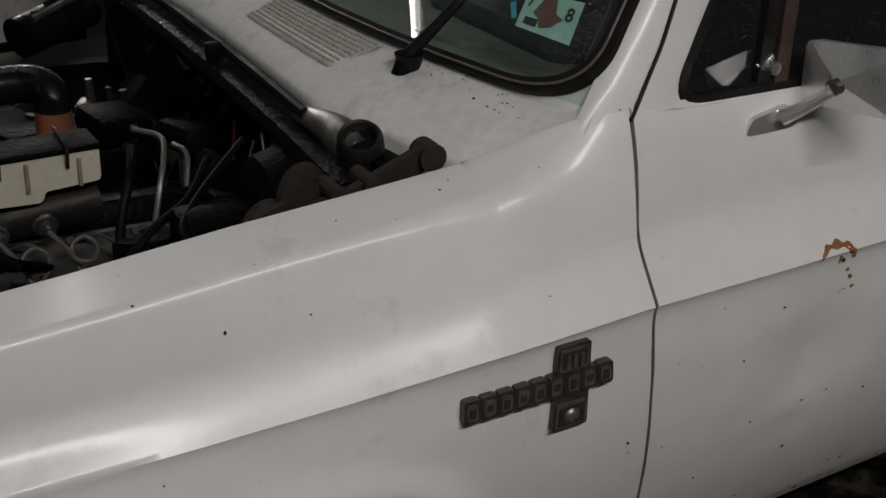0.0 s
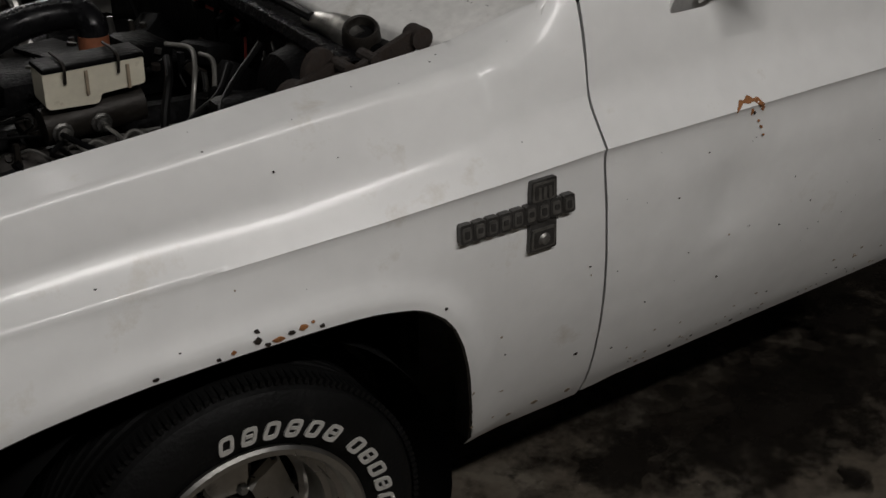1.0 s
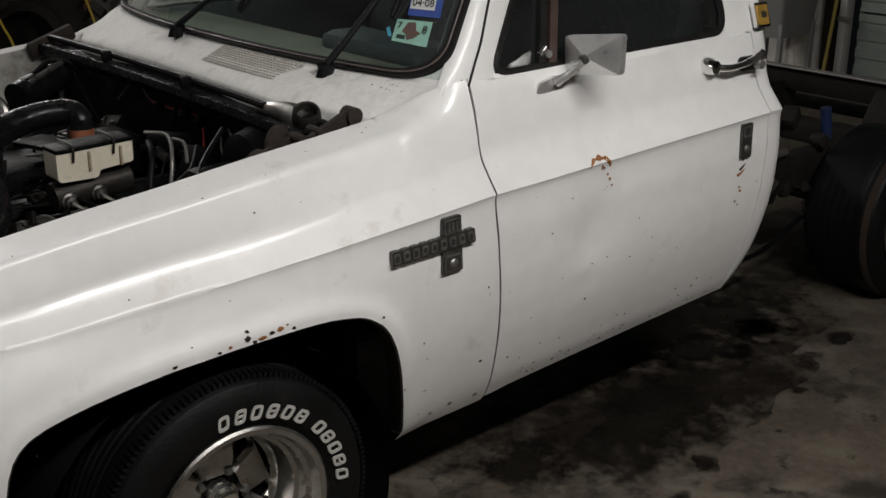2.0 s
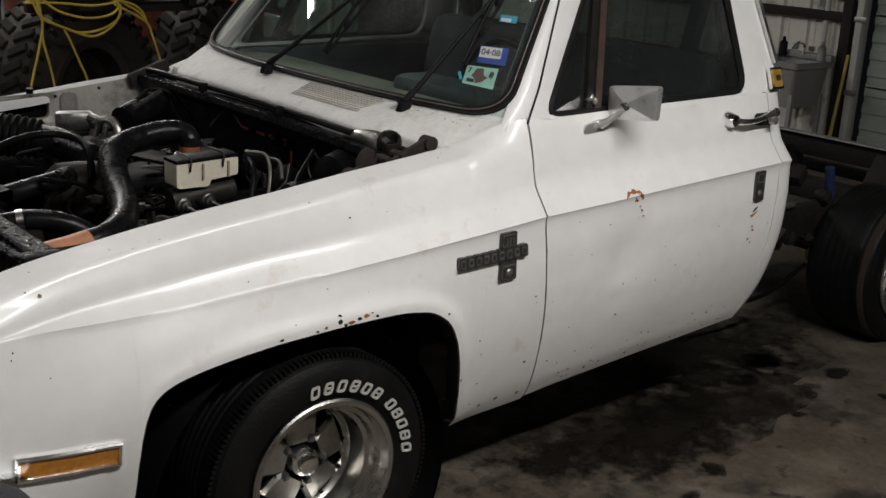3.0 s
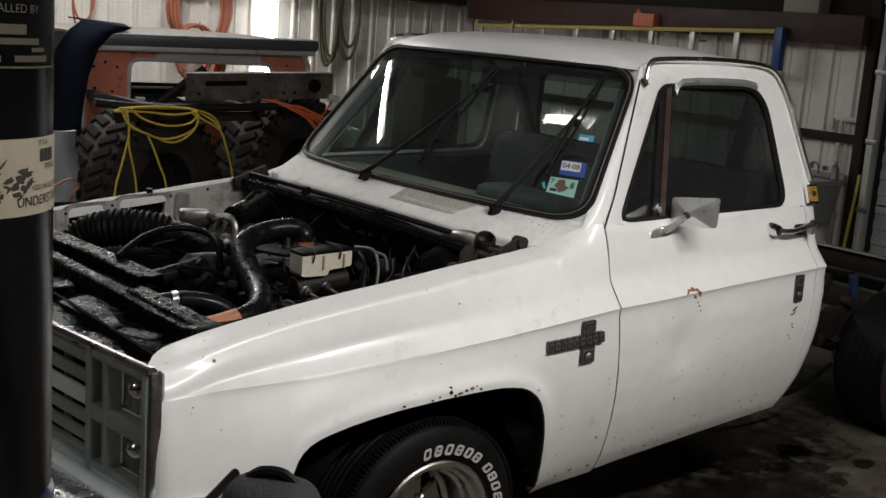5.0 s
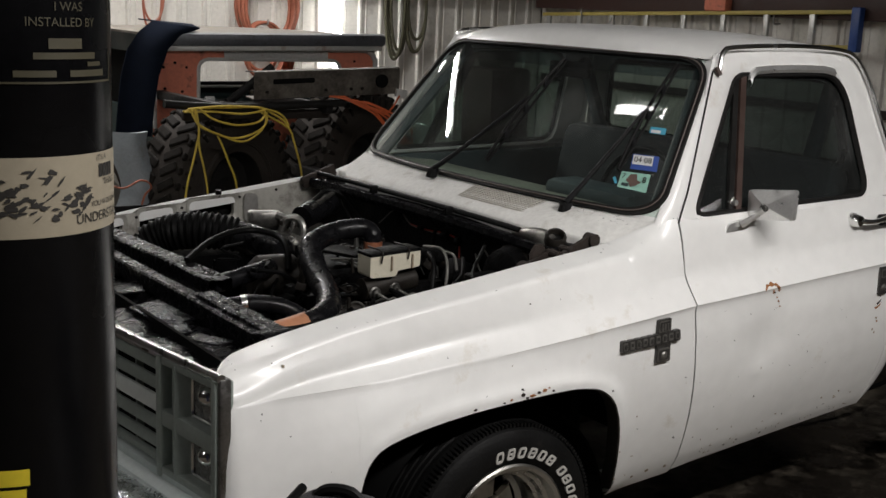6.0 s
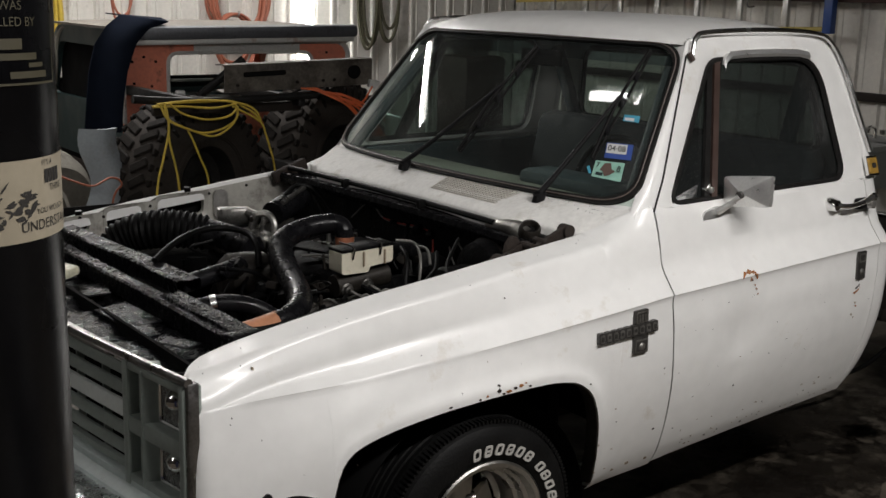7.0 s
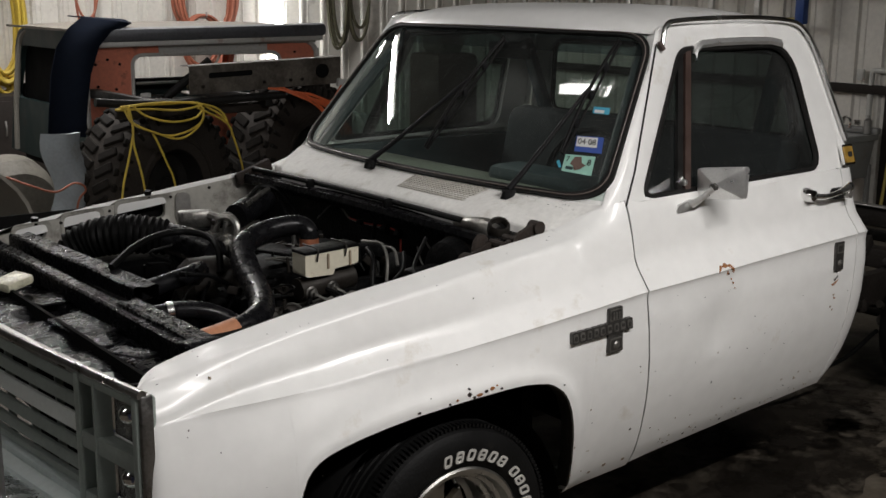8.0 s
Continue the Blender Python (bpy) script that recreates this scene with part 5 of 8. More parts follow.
# exhaust crossover hose over the engine: up, across and down to the radiator
part("intercooler_hose", tube([(0.077, -0.116, 0.985), (0.078, -0.108, 1.012), (0.062, -0.086, 1.030), (0.015, -0.070, 1.031), (-0.045, -0.066, 1.022), (-0.105, -0.080, 1.008), (-0.160, -0.115, 0.988), (-0.195, -0.20, 0.955),
                               (-0.225, -0.31, 0.925), (-0.262, -0.42, 0.905), (-0.31, -0.50, 0.893), (-0.37, -0.545, 0.885), (-0.44, -0.56, 0.880)],
                              [0.030, 0.032, 0.033, 0.033, 0.034, 0.036, 0.040, 0.040, 0.038, 0.038, 0.036, 0.032, 0.028], 18, 6), M_HOSE, engine, "wet black rubber hose")
part("hose_end", tube([(-0.40, -0.55, 0.882), (-0.47, -0.575, 0.878), (-0.545, -0.60, 0.874)], [0.030, 0.030, 0.033], 16), M_COPPER, engine, "orange-brown hose end")
part("hose_collar", tube([(0.076, -0.119, 0.930), (0.077, -0.117, 0.992)], 0.031, 18), M_BRASS, engine, "rusty copper collar")
part("loose_strap", tube([(-0.56, -0.63, 0.89), (-0.46, -0.645, 0.895), (-0.33, -0.65, 0.915), (-0.22, -0.66, 0.935)], 0.012, 8), M_RUBBER, engine)
# bellows duct and smooth duct from the far side
part("bellows_duct", tube([(-0.46, 0.55, 0.905), (-0.40, 0.52, 0.935), (-0.33, 0.46, 0.955), (-0.26, 0.41, 0.955), (-0.19, 0.36, 0.945)], [0.055, 0.062, 0.066, 0.064, 0.058], 22, 16, 0.0045, 0.022), M_RUBBER, engine, "black corrugated air duct")
part("air_duct", tube([(-0.20, 0.37, 0.945), (-0.16, 0.30, 0.935), (-0.14, 0.24, 0.925), (-0.12, 0.15, 0.92)], [0.052, 0.055, 0.055, 0.045], 20), M_HOSE, engine)
part("thin_hose", tube([(-0.52, 0.03, 0.95), (-0.42, 0.10, 0.985), (-0.31, 0.16, 1.000), (-0.22, 0.17, 1.000), (-0.17, 0.10, 0.99), (-0.175, 0.02, 0.965), (-0.19, -0.03, 0.90)], 0.011, 10), M_RUBBER, engine, "thin black vacuum hose")
part("radiator_hose", tube([(-0.53, -0.10, 0.885), (-0.42, -0.06, 0.895), (-0.33, -0.04, 0.905), (-0.24, 0.0, 0.91)], 0.028, 16), M_HOSE, engine, "black radiator hose")
part("hose_clamp", tube([(-0.275, -0.018, 0.907), (-0.258, -0.010, 0.909)], 0.031, 16), M_ENG_STEEL, engine)
part("lower_hose", tube([(-0.56, -0.37, 0.900), (-0.49, -0.395, 0.908), (-0.42, -0.425, 0.896), (-0.35, -0.445, 0.85), (-0.30, -0.45, 0.76)], 0.026, 16), M_HOSE, engine)
part("hose_clamp", tube([(-0.527, -0.383, 0.905), (-0.511, -0.388, 0.907)], 0.029, 16), M_CHROME, engine, "bright hose clamp")
# accessory cluster: alloy bracket and pump on the far side
ac = part("alloy_bracket", box((-0.06, 0.42, 0.985), (0.12, 0.06, 0.06), turn(0, 0, -20), bevel=0.012), M_ENG_ALLOY, engine, "bright cast alloy bracket")
part("bracket_arm", tube([(-0.10, 0.47, 0.995), (-0.03, 0.40, 0.998), (0.0, 0.33, 0.985)], [0.014, 0.017, 0.02], 10), M_ENG_ALLOY, engine)
part("bracket_loop", tube([(-0.035, 0.33, 0.95), (-0.020, 0.32, 0.995), (0.005, 0.29, 1.004), (0.018, 0.265, 0.975), (0.010, 0.255, 0.925)], 0.015, 10), M_ENG_ALLOY, engine)
part("bracket_web", box((-0.01, 0.30, 0.962), (0.016, 0.085, 0.070), turn(0, 12, -28), bevel=0.005), M_ENG_ALLOY, engine)
for bx, by, bz in ((-0.035, 0.325, 0.985), (-0.012, 0.275, 0.985), (-0.03, 0.30, 0.945)):
    part("bracket_bolt", lathe([(0.0, -0.010), (0.010, -0.008), (0.012, 0.004)], 6, pose(bx, by, bz, 0, 0, -62)), M_ENG_STEEL, engine)
part("pump_body", box((-0.02, 0.27, 0.905), (0.08, 0.11, 0.09), turn(10, 10, 25), bevel=0.025), M_ENG_ALLOY, engine, "grey alloy pump body")
part("alternator", lathe([(0.0, -0.09), (0.05, -0.09), (0.075, -0.06), (0.078, 0.0), (0.075, 0.06), (0.05, 0.09), (0.0, 0.09)], 24, pose(-0.20, 0.05, 0.86, 0, 0, 80)), M_ENG_STEEL, engine)
for k in range(7):
    a = 0.9 * k
    part("accessory", box((-0.24 + 0.03 * math.cos(a), -0.10 - 0.025 * k * 0.6, 0.84 - 0.02 * k + 0.02 * math.sin(a)), (0.05, 0.05, 0.06), turn(20 * k, 35 * k, 15 * k), bevel=0.01), M_BLACK_BAY, engine)
part("pulley", lathe([(0.0, -0.02), (0.075, -0.02), (0.085, -0.012), (0.070, 0.0), (0.085, 0.012), (0.075, 0.02), (0.0, 0.02)], 28, pose(-0.30, -0.02, 0.74, 0, 0, 90)), M_BLACK_BAY, engine)
part("fan_hub", lathe([(0.0, -0.05), (0.05, -0.05), (0.07, 0.0), (0.09, 0.05), (0.0, 0.05)], 24, pose(-0.38, 0.03, 0.72, 0, 0, 90)), M_ENG_STEEL, engine)
part("upper_tank", tube([(0.13, 0.485, 0.962), (0.30, 0.575, 1.000)], 0.046, 20), M_HOSE, engine, "shiny black cylinder")
part("tank_strap", tube([(0.16, 0.465, 1.004), (0.30, 0.545, 1.042)], 0.010, 8), M_ENG_ALLOY, engine)
part("tank_neck", tube([(0.20, 0.52, 1.02), (0.27, 0.55, 1.05), (0.33, 0.52, 1.03), (0.36, 0.44, 0.95)], 0.009, 8), M_RUBBER, engine)
part("black_box", box((0.20, -0.02, 0.925), (0.11, 0.11, 0.05), turn(8, 6, 20), bevel=0.018), M_BLACK_BAY, engine)
part("black_box", box((0.30, -0.15, 0.93), (0.08, 0.12, 0.05), turn(-6, 10, 12), bevel=0.018), M_BLACK_BAY, engine)
part("alloy_plate", box((0.02, -0.03, 0.945), (0.10, 0.16, 0.012), turn(0, 0, 20), bevel=0.004), M_BLACK_BAY, engine)
for k in range(3):
    part("fuel_pipe", tube([(-0.05 + 0.02 * k, -0.06 - 0.02 * k, 0.93), (0.0, -0.13 - 0.015 * k, 0.94 - 0.012 * k), (0.05, -0.22, 0.93 - 0.02 * k)], 0.004, 6), M_WIREW, engine)

# reservoir: a stepped box with a dark lid
res = part("fluid_reservoir", prism(round_poly([(-0.098, 0.940), (0.000, 0.938), (0.005, 0.955), (0.090, 0.962), (0.090, 1.012), (-0.098, 1.006)], [0.012, 0.008, 0.005, 0.008, 0.004, 0.004], 3),
                                    lambda u, v, w: Vector((u, -0.388 + w + 0.03 * (u + 0.085), v)), 0.075), M_RESV, engine, "yellowed white fluid reservoir, stained")
part("reservoir_lid", box((-0.004, -0.348, 1.014), (0.192, 0.080, 0.012), turn(0, -1.8, 2), bevel=0.005), M_BLACK_BAY, res, "greasy black lid")
for u in (-0.020, 0.058):
    part("mould_rib", box((u, -0.391 + 0.03 * (u + 0.085), 0.981), (0.006, 0.006, 0.045), turn(0, 0, 2), bevel=0.001), M_GRIME, res)
part("reservoir_bail", tube([(-0.06, -0.392, 0.985), (-0.06, -0.392, 1.022), (-0.06, -0.31, 1.024)], 0.003, 6), M_ENG_STEEL, res)
part("reservoir_bail", tube([(0.04, -0.388, 0.99), (0.04, -0.388, 1.026), (0.04, -0.306, 1.028)], 0.003, 6), M_ENG_STEEL, res)
base = part("reservoir_base", tube([(-0.10, -0.345, 0.897), (0.09, -0.340, 0.915)], [0.034, 0.036], 18), M_ENG_STEEL, engine, "greasy cast cylinder with brake pipe unions")
for px, pz in ((-0.072, 0.890), (0.001, 0.897)):
    part("pipe_union", lathe([(0.0, -0.012), (0.007, -0.012), (0.007, 0.0), (0.014, 0.002), (0.015, 0.014), (0.020, 0.016), (0.021, 0.04)], 10, pose(px, -0.395, pz)), M_ENG_ALLOY, base)
    part("brake_pipe", tube([(px, -0.405, pz), (px + 0.014, -0.432, pz - 0.012), (px + 0.030, -0.445, pz - 0.035), (px + 0.056, -0.44, pz - 0.040), (px + 0.066, -0.42, pz - 0.026), (px + 0.050, -0.405, pz - 0.016),
                             (px + 0.030, -0.41, pz - 0.028), (px + 0.034, -0.43, pz - 0.055), (px + 0.06, -0.44, pz - 0.10)], 0.0042, 7, 4), M_WIREW, base, "bare coiled brake pipe")

# brake booster, hinge and the bright duct in the near corner
boost = part("brake_booster", lathe([(0.0, -0.07), (0.06, -0.068), (0.10, -0.05), (0.112, -0.01), (0.112, 0.01), (0.10, 0.05), (0.06, 0.07), (0.0, 0.07)], 32, pose(0.33, -0.56, 0.93, 0, 0, 90)), M_BLACK_BAY, truck, "black brake booster")
part("master_cylinder", box((0.22, -0.55, 0.93), (0.14, 0.07, 0.07), bevel=0.02), M_BLACK_BAY, boost)
part("booster_rim", lathe([(0.111, -0.012), (0.118, 0.0), (0.111, 0.012)], 32, pose(0.33, -0.56, 0.93, 0, 0, 90)), M_RUSTY, boost)
hinge = part("hood_hinge", prism(round_poly([(0.16, 0.985), (0.30, 1.020), (0.38, 1.050), (0.445, 1.083), (0.455, 1.105), (0.43, 1.112), (0.33, 1.068), (0.22, 1.035), (0.14, 1.00)], 0.018, 3),
                                 lambda u, v, w: Vector((u, -0.796 + w, v)), 0.014), M_RUST_DK, truck, "greasy rusty hood hinge")
part("hinge_knuckle", tube([(0.440, -0.805, 1.096), (0.440, -0.768, 1.096)], 0.020, 16), M_RUST_DK, hinge)
part("hinge_spring", tube([(0.20, -0.745, 0.99), (0.33, -0.755, 1.04)], 0.024, 16, 20, 0.005, 0.014), M_RUST_DK, hinge)
part("hinge_disc", tube([(0.23, -0.715, 0.99), (0.24, -0.745, 0.99)], 0.045, 20), M_RUST_DK, hinge, "brown rusty disc")
dm = Matrix.Translation((0.386, -0.686, 1.092)) @ (turn(0, 0, -30) @ turn(-58, 0, 0)).to_4x4()
duct = part("bare_duct", lathe([(0.036, 0.05), (0.035, 0.02), (0.033, -0.002), (0.029, -0.008), (0.025, -0.006), (0.022, 0.004), (0.021, 0.03)], 28, dm), M_ENG_STEEL, truck, "bare metal duct end")
part("duct_mouth", lathe([(0.0, 0.012), (0.0225, 0.012)], 24, dm), M_DARK, duct)
part("duct_neck", tube([(0.372, -0.50, 1.072), (0.378, -0.57, 1.078), (0.386, -0.625, 1.074), (0.392, -0.665, 1.056)], [0.014, 0.022, 0.030, 0.034], 16), M_ALLOY, duct)
part("hinge_disc", lathe([(0.0, -0.012), (0.030, -0.010), (0.040, -0.004), (0.042, 0.006), (0.034, 0.012), (0.0, 0.014)], 24, pose(0.278, -0.735, 1.045, 0, 0, 20)), M_RUST_DK, hinge, "brown rusty disc")
part("hinge_link", prism(round_poly([(0.20, 1.005), (0.29, 1.015), (0.335, 1.055), (0.315, 1.075), (0.27, 1.06), (0.19, 1.03)], 0.010, 3), lambda u, v, w: Vector((u, -0.768 + w, v)), 0.012), M_RUST_DK, hinge)
for u, v in ((0.215, 1.02), (0.30, 1.062), (0.35, 1.070)):
    part("hinge_pivot", tube([(u, -0.806, v), (u, -0.752, v)], 0.012, 10), M_RUST_DK, hinge)
part("far_hinge", box((0.36, 0.775, 1.07), (0.16, 0.03, 0.05), turn(0, -20, 0), bevel=0.01), M_RUST_DK, truck)

# wiring on the firewall
wires = [([(0.36, 0.30, 0.96), (0.375, 0.20, 1.03), (0.37, 0.10, 0.99), (0.375, 0.0, 0.985), (0.37, -0.10, 0.99)], 0.003, M_WIREW),
         ([(0.37, 0.10, 0.99), (0.372, 0.0, 0.988), (0.375, -0.12, 0.995), (0.37, -0.20, 0.98), (0.36, -0.22, 0.90)], 0.003, M_WIRER),
         ([(0.37, -0.06, 1.0), (0.36, -0.06, 0.95), (0.355, -0.075, 0.90)], 0.007, M_BLACK_BAY),
         ([(0.37, -0.30, 0.96), (0.34, -0.36, 0.93), (0.36, -0.40, 0.86)], 0.003, M_WIREW),
         ([(0.37, -0.34, 0.99), (0.35, -0.42, 0.95), (0.36, -0.45, 0.88)], 0.003, M_WIREW),
         ([(0.36, 0.60, 1.02), (0.33, 0.50, 0.98), (0.34, 0.40, 0.88)], 0.006, M_RUBBER),
         ([(0.17, -0.28, 1.00), (0.20, -0.33, 1.00), (0.19, -0.38, 0.985), (0.17, -0.42, 0.95), (0.15, -0.44, 0.88)], 0.005, M_WIREW),
         ([(0.22, -0.33, 0.985), (0.23, -0.37, 0.98), (0.215, -0.41, 0.94)], 0.005, M_WIREW),
         ([(0.15, -0.34, 0.99), (0.13, -0.40, 0.97), (0.10, -0.44, 0.90), (0.09, -0.46, 0.80)], 0.008, M_RUBBER),
         ([(0.26, -0.38, 0.97), (0.20, -0.46, 0.94), (0.12, -0.52, 0.92), (0.05, -0.56, 0.86)], 0.007, M_RUBBER),
         ([(0.30, -0.44, 1.02), (0.20, -0.52, 0.97), (0.15, -0.60, 0.95), (0.18, -0.66, 0.92)], 0.006, M_RUBBER),
         ([(-0.45, 0.68, 0.90), (-0.30, 0.70, 0.86), (-0.1, 0.66, 0.88), (0.1, 0.64, 0.9), (0.3, 0.6, 0.93)], 0.012, M_RUBBER)]
for pts, r, mm in wires:
    part("wire", tube(pts, r, 9, 5), mm, truck)
for cx, cy, cz, s in ((0.36, -0.13, 0.99, 0.03), (0.365, -0.20, 0.985, 0.025), (0.36, 0.02, 0.99, 0.02), (0.30, -0.30, 0.90, 0.07), (0.28, -0.40, 0.88, 0.06), (0.12, -0.50, 0.86, 0.07), (0.22, -0.48, 0.85, 0.06), (0.33, 0.25, 0.85, 0.10), (0.34, 0.05, 0.80, 0.12), (0.05, -0.46, 0.80, 0.06)):
    part("connector_block", box((cx, cy, cz), (s, s * 1.2, s), turn(20 * cy * 10, 10, 30 * cx * 10), bevel=0.006), M_BLACK_BAY, truck)

# small fittings, cables and drops of water crowding the bay
rng = random.Random(31)
for k in range(64):
    x, y = rng.uniform(-0.34, 0.34), rng.uniform(-0.46, 0.46)
    z = 0.83 + 0.09 * max(0.0, 1 - (y / 0.4) ** 2) + rng.uniform(-0.02, 0.02)
    mm = rng.choice((M_BLACK_BAY, M_BLACK_BAY, M_ENG_STEEL, M_ENG_STEEL, M_RUSTY, M_ENG_ALLOY))
    r = rng.uniform(0.006, 0.020)
    if k % 3 == 0:
        part("engine_fitting", box((x, y, z), (r * 2.4, r * 1.8, r * 1.5), turn(rng.uniform(-30, 30), rng.uniform(-30, 30), rng.uniform(0, 180)), bevel=0.004), mm, engine)
    elif k % 3 == 1:
        part("engine_fitting", tube([(x, y, z - 0.02), (x + rng.uniform(-0.01, 0.01), y, z + 0.03)], [r * 0.8, r * 0.55], 8), mm, engine)
    else:
        part("bolt_head", lathe([(0.0, -0.006), (r * 0.6, -0.006), (r * 0.6, 0.006), (0.0, 0.006)], 6, pose(x, y, z + 0.01, 90 + rng.uniform(-40, 40), 0, rng.uniform(0, 90))), mm, engine)
for k in range(22):
    x, y = rng.uniform(-0.30, 0.30), rng.uniform(-0.50, 0.30)
    pts = [(x, y, 0.88)]
    for j in range(4):
        px, py, pz = pts[-1]
        pts.append((px + rng.uniform(-0.08, 0.08), py + rng.uniform(-0.07, 0.07), max(0.80, min(0.955, pz + rng.uniform(-0.05, 0.05)))))
    part("engine_cable", tube(pts, rng.choice((0.0025, 0.003, 0.005, 0.008)), 6, 5), rng.choice((M_RUBBER, M_RUBBER, M_BLACK_BAY, M_WIREW if k % 7 == 0 else M_RUBBER)), engine)


def drops(name, spots, parent):
    bm = bmesh.new()
    for p, r in spots:
        bmesh.ops.create_icosphere(bm, subdivisions=1, radius=1, matrix=Matrix.Translation(p) @ Matrix.Diagonal((r, r, r * 0.55, 1)))
    tagged(part(name, bm, M_WATER, parent), "drops of water", kind="stuff")


ob_tops = []
for piece in [o for o in truck.children if o.name.split(".")[0] in ("radiator_top", "radiator_support", "support_end", "nose_panel", "firewall_ledge")] + [o for o in engine.children if o.name.split(".")[0] == "intercooler_hose"]:
    ups = [f for f in piece.data.polygons if f.normal.z > 0.5]
    if ups:
        for k in range(110):
            f = rng.choice(ups)
            vs = [piece.data.vertices[i].co for i in f.vertices]
            w = [rng.random() for _ in vs]
            p = sum((v * a for v, a in zip(vs, w)), Vector()) / sum(w)
            ob_tops.append((p, rng.choice((0.0012, 0.0016, 0.002, 0.003))))
drops("water_drops", ob_tops, truck)

# ---- grille and lamps
GX = -0.835


def nose_bow(y):
    """The front of the truck bows forward towards its middle."""
    return -0.108 * (1 - min(1.0, abs(y) / 0.95) ** 1.25)


def bowed(ob, k=1.0):
    for o in (ob, *ob.children_recursive):
        for v in o.data.vertices:
            v.co.x += k * nose_bow(v.co.y)


def cross_rail(x, z, d, h, half=0.93, n=16):
    """A long bar across the nose with softened edges."""
    loop = round_poly([(x - d / 2, z - h / 2), (x + d / 2, z - h / 2), (x + d / 2, z + h / 2), (x - d / 2, z + h / 2)], 0.004, 2)
    return quads([[(p.x, -half + 2 * half * j / n, p.y) for j in range(n + 1)] for p in loop + loop[:1]])


grille = part("grille", box((GX + 0.075, 0, 0.725), (0.01, 1.70, 0.33), bevel=0), M_DARK, truck, "grey plastic grille with stacked square headlamps")
part("top_moulding", tube([(GX - 0.006, y, 0.885 + 0.010 * (abs(y) / 0.95)) for y in [-0.945 + 0.945 * j / 8 for j in range(17)]], 0.011, 10), M_WORN_CHROME, grille, "bright worn top moulding")
part("top_moulding_edge", cross_rail(GX + 0.012, 0.878, 0.03, 0.020), M_WORN_CHROME, grille)
for y in (-0.942, 0.942):
    part("end_moulding", box((GX + 0.004, y, 0.725), (0.030, 0.014, 0.335), bevel=0.005), M_WORN_CHROME, grille)
for k, (z, h, mm) in enumerate(((0.842, 0.024, M_GRILLE), (0.790, 0.026, M_GRILLE), (0.735, 0.036, M_GRILLE_LT), (0.680, 0.026, M_GRILLE), (0.630, 0.024, M_GRILLE), (0.590, 0.016, M_GRILLE))):
    rows = [[(GX + 0.004 + dx, y, z + dz) for y in [-0.655 + 1.31 * j / 14 for j in range(15)]] for dx, dz in ((0.018, h * 0.56), (0.010, h * 0.55), (0.005, h * 0.35), (0.0, -h * 0.42), (0.004, -h * 0.55), (0.016, -h * 0.55))]
    part("grille_bar", quads(rows), mm, grille, "pale centre bar" if mm is M_GRILLE_LT else "")
for j in range(9):
    y = -0.60 + 0.15 * j
    part("grille_divider", box((GX + 0.045, y, 0.725), (0.02, 0.006, 0.31), bevel=0), M_GRILLE, grille)
part("centre_emblem", box((GX - 0.002, 0.0, 0.735), (0.012, 0.15, 0.05), bevel=0.008), M_GOLD, grille, "gold centre emblem")
for sy in (-1, 1):
    for y, wd in ((0.668, 0.026), (0.925, 0.022)):
        part("lamp_bezel_post", box((GX + 0.008, y * sy, 0.722), (0.05, wd, 0.325), bevel=0.006), M_GRILLE, grille)
    for z, hh in ((0.872, 0.022), (0.722, 0.045), (0.577, 0.030)):
        part("lamp_bezel_bar", box((GX + 0.010, 0.797 * sy, z), (0.046, 0.25, hh), bevel=0.006), M_GRILLE, grille)
    part("bezel_side", box((GX + 0.024, 0.72 * sy, 0.725), (0.05, 0.09, 0.30), turn(0, 0, 25 * sy), bevel=0.004), M_GRILLE, grille)
    for z in (0.803, 0.648):
        hl = part("headlamp", prism(round_poly([(-0.078, -0.050), (0.078, -0.050), (0.078, 0.050), (-0.078, 0.050)], 0.014, 3), lambda u, v, w, z=z, sy=sy: Vector((GX + 0.022 - w * 0.5 + 0.9 * (u * u + v * v), 0.852 * sy + u, z + v)), 0.012), M_LENS, grille, "square sealed-beam headlamp")
        # two chrome domes added to each lens to make its bright glints
        part("bulb_shield", lathe([(0.0, -0.026), (0.010, -0.024), (0.020, -0.016), (0.026, -0.004), (0.027, 0.010)], 20, Matrix.Translation((GX + 0.020, 0.845 * sy, z + 0.018)) @ Matrix.Rotation(radians(-90), 4, "Z")), M_CHROME, hl)
        part("lens_boss", lathe([(0.0, -0.016), (0.008, -0.014), (0.014, -0.006), (0.016, 0.008)], 16, Matrix.Translation((GX + 0.018, 0.885 * sy, z - 0.024)) @ Matrix.Rotation(radians(-90), 4, "Z")), M_CHROME, hl)
        part("lamp_ring", tube([(GX + 0.020, 0.852 * sy + p.x, z + p.y) for p in round_poly([(-0.082, -0.054), (0.082, -0.054), (0.082, 0.054), (-0.082, 0.054)], 0.014, 3)] + [(GX + 0.020, 0.852 * sy - 0.082, z - 0.04)], 0.005, 6, 1), M_CHROME, hl)
part("grille_bottom_rail", cross_rail(GX + 0.012, 0.566, 0.05, 0.022), M_STRIP, grille, "pale rail under the grille")
bowed(grille)
rows = [[(GX - 0.01 - dx + nose_bow(y), y, z) for y in [-0.94 + 0.94 * j / 8 for j in range(17)]] for dx, z in ((-0.03, 0.562), (0.0, 0.560), (0.02, 0.553), (0.035, 0.546), (0.042, 0.520))]
part("valance", quads(rows), M_STRIP, truck, "pale blue-grey strip under the grille")
rows = []
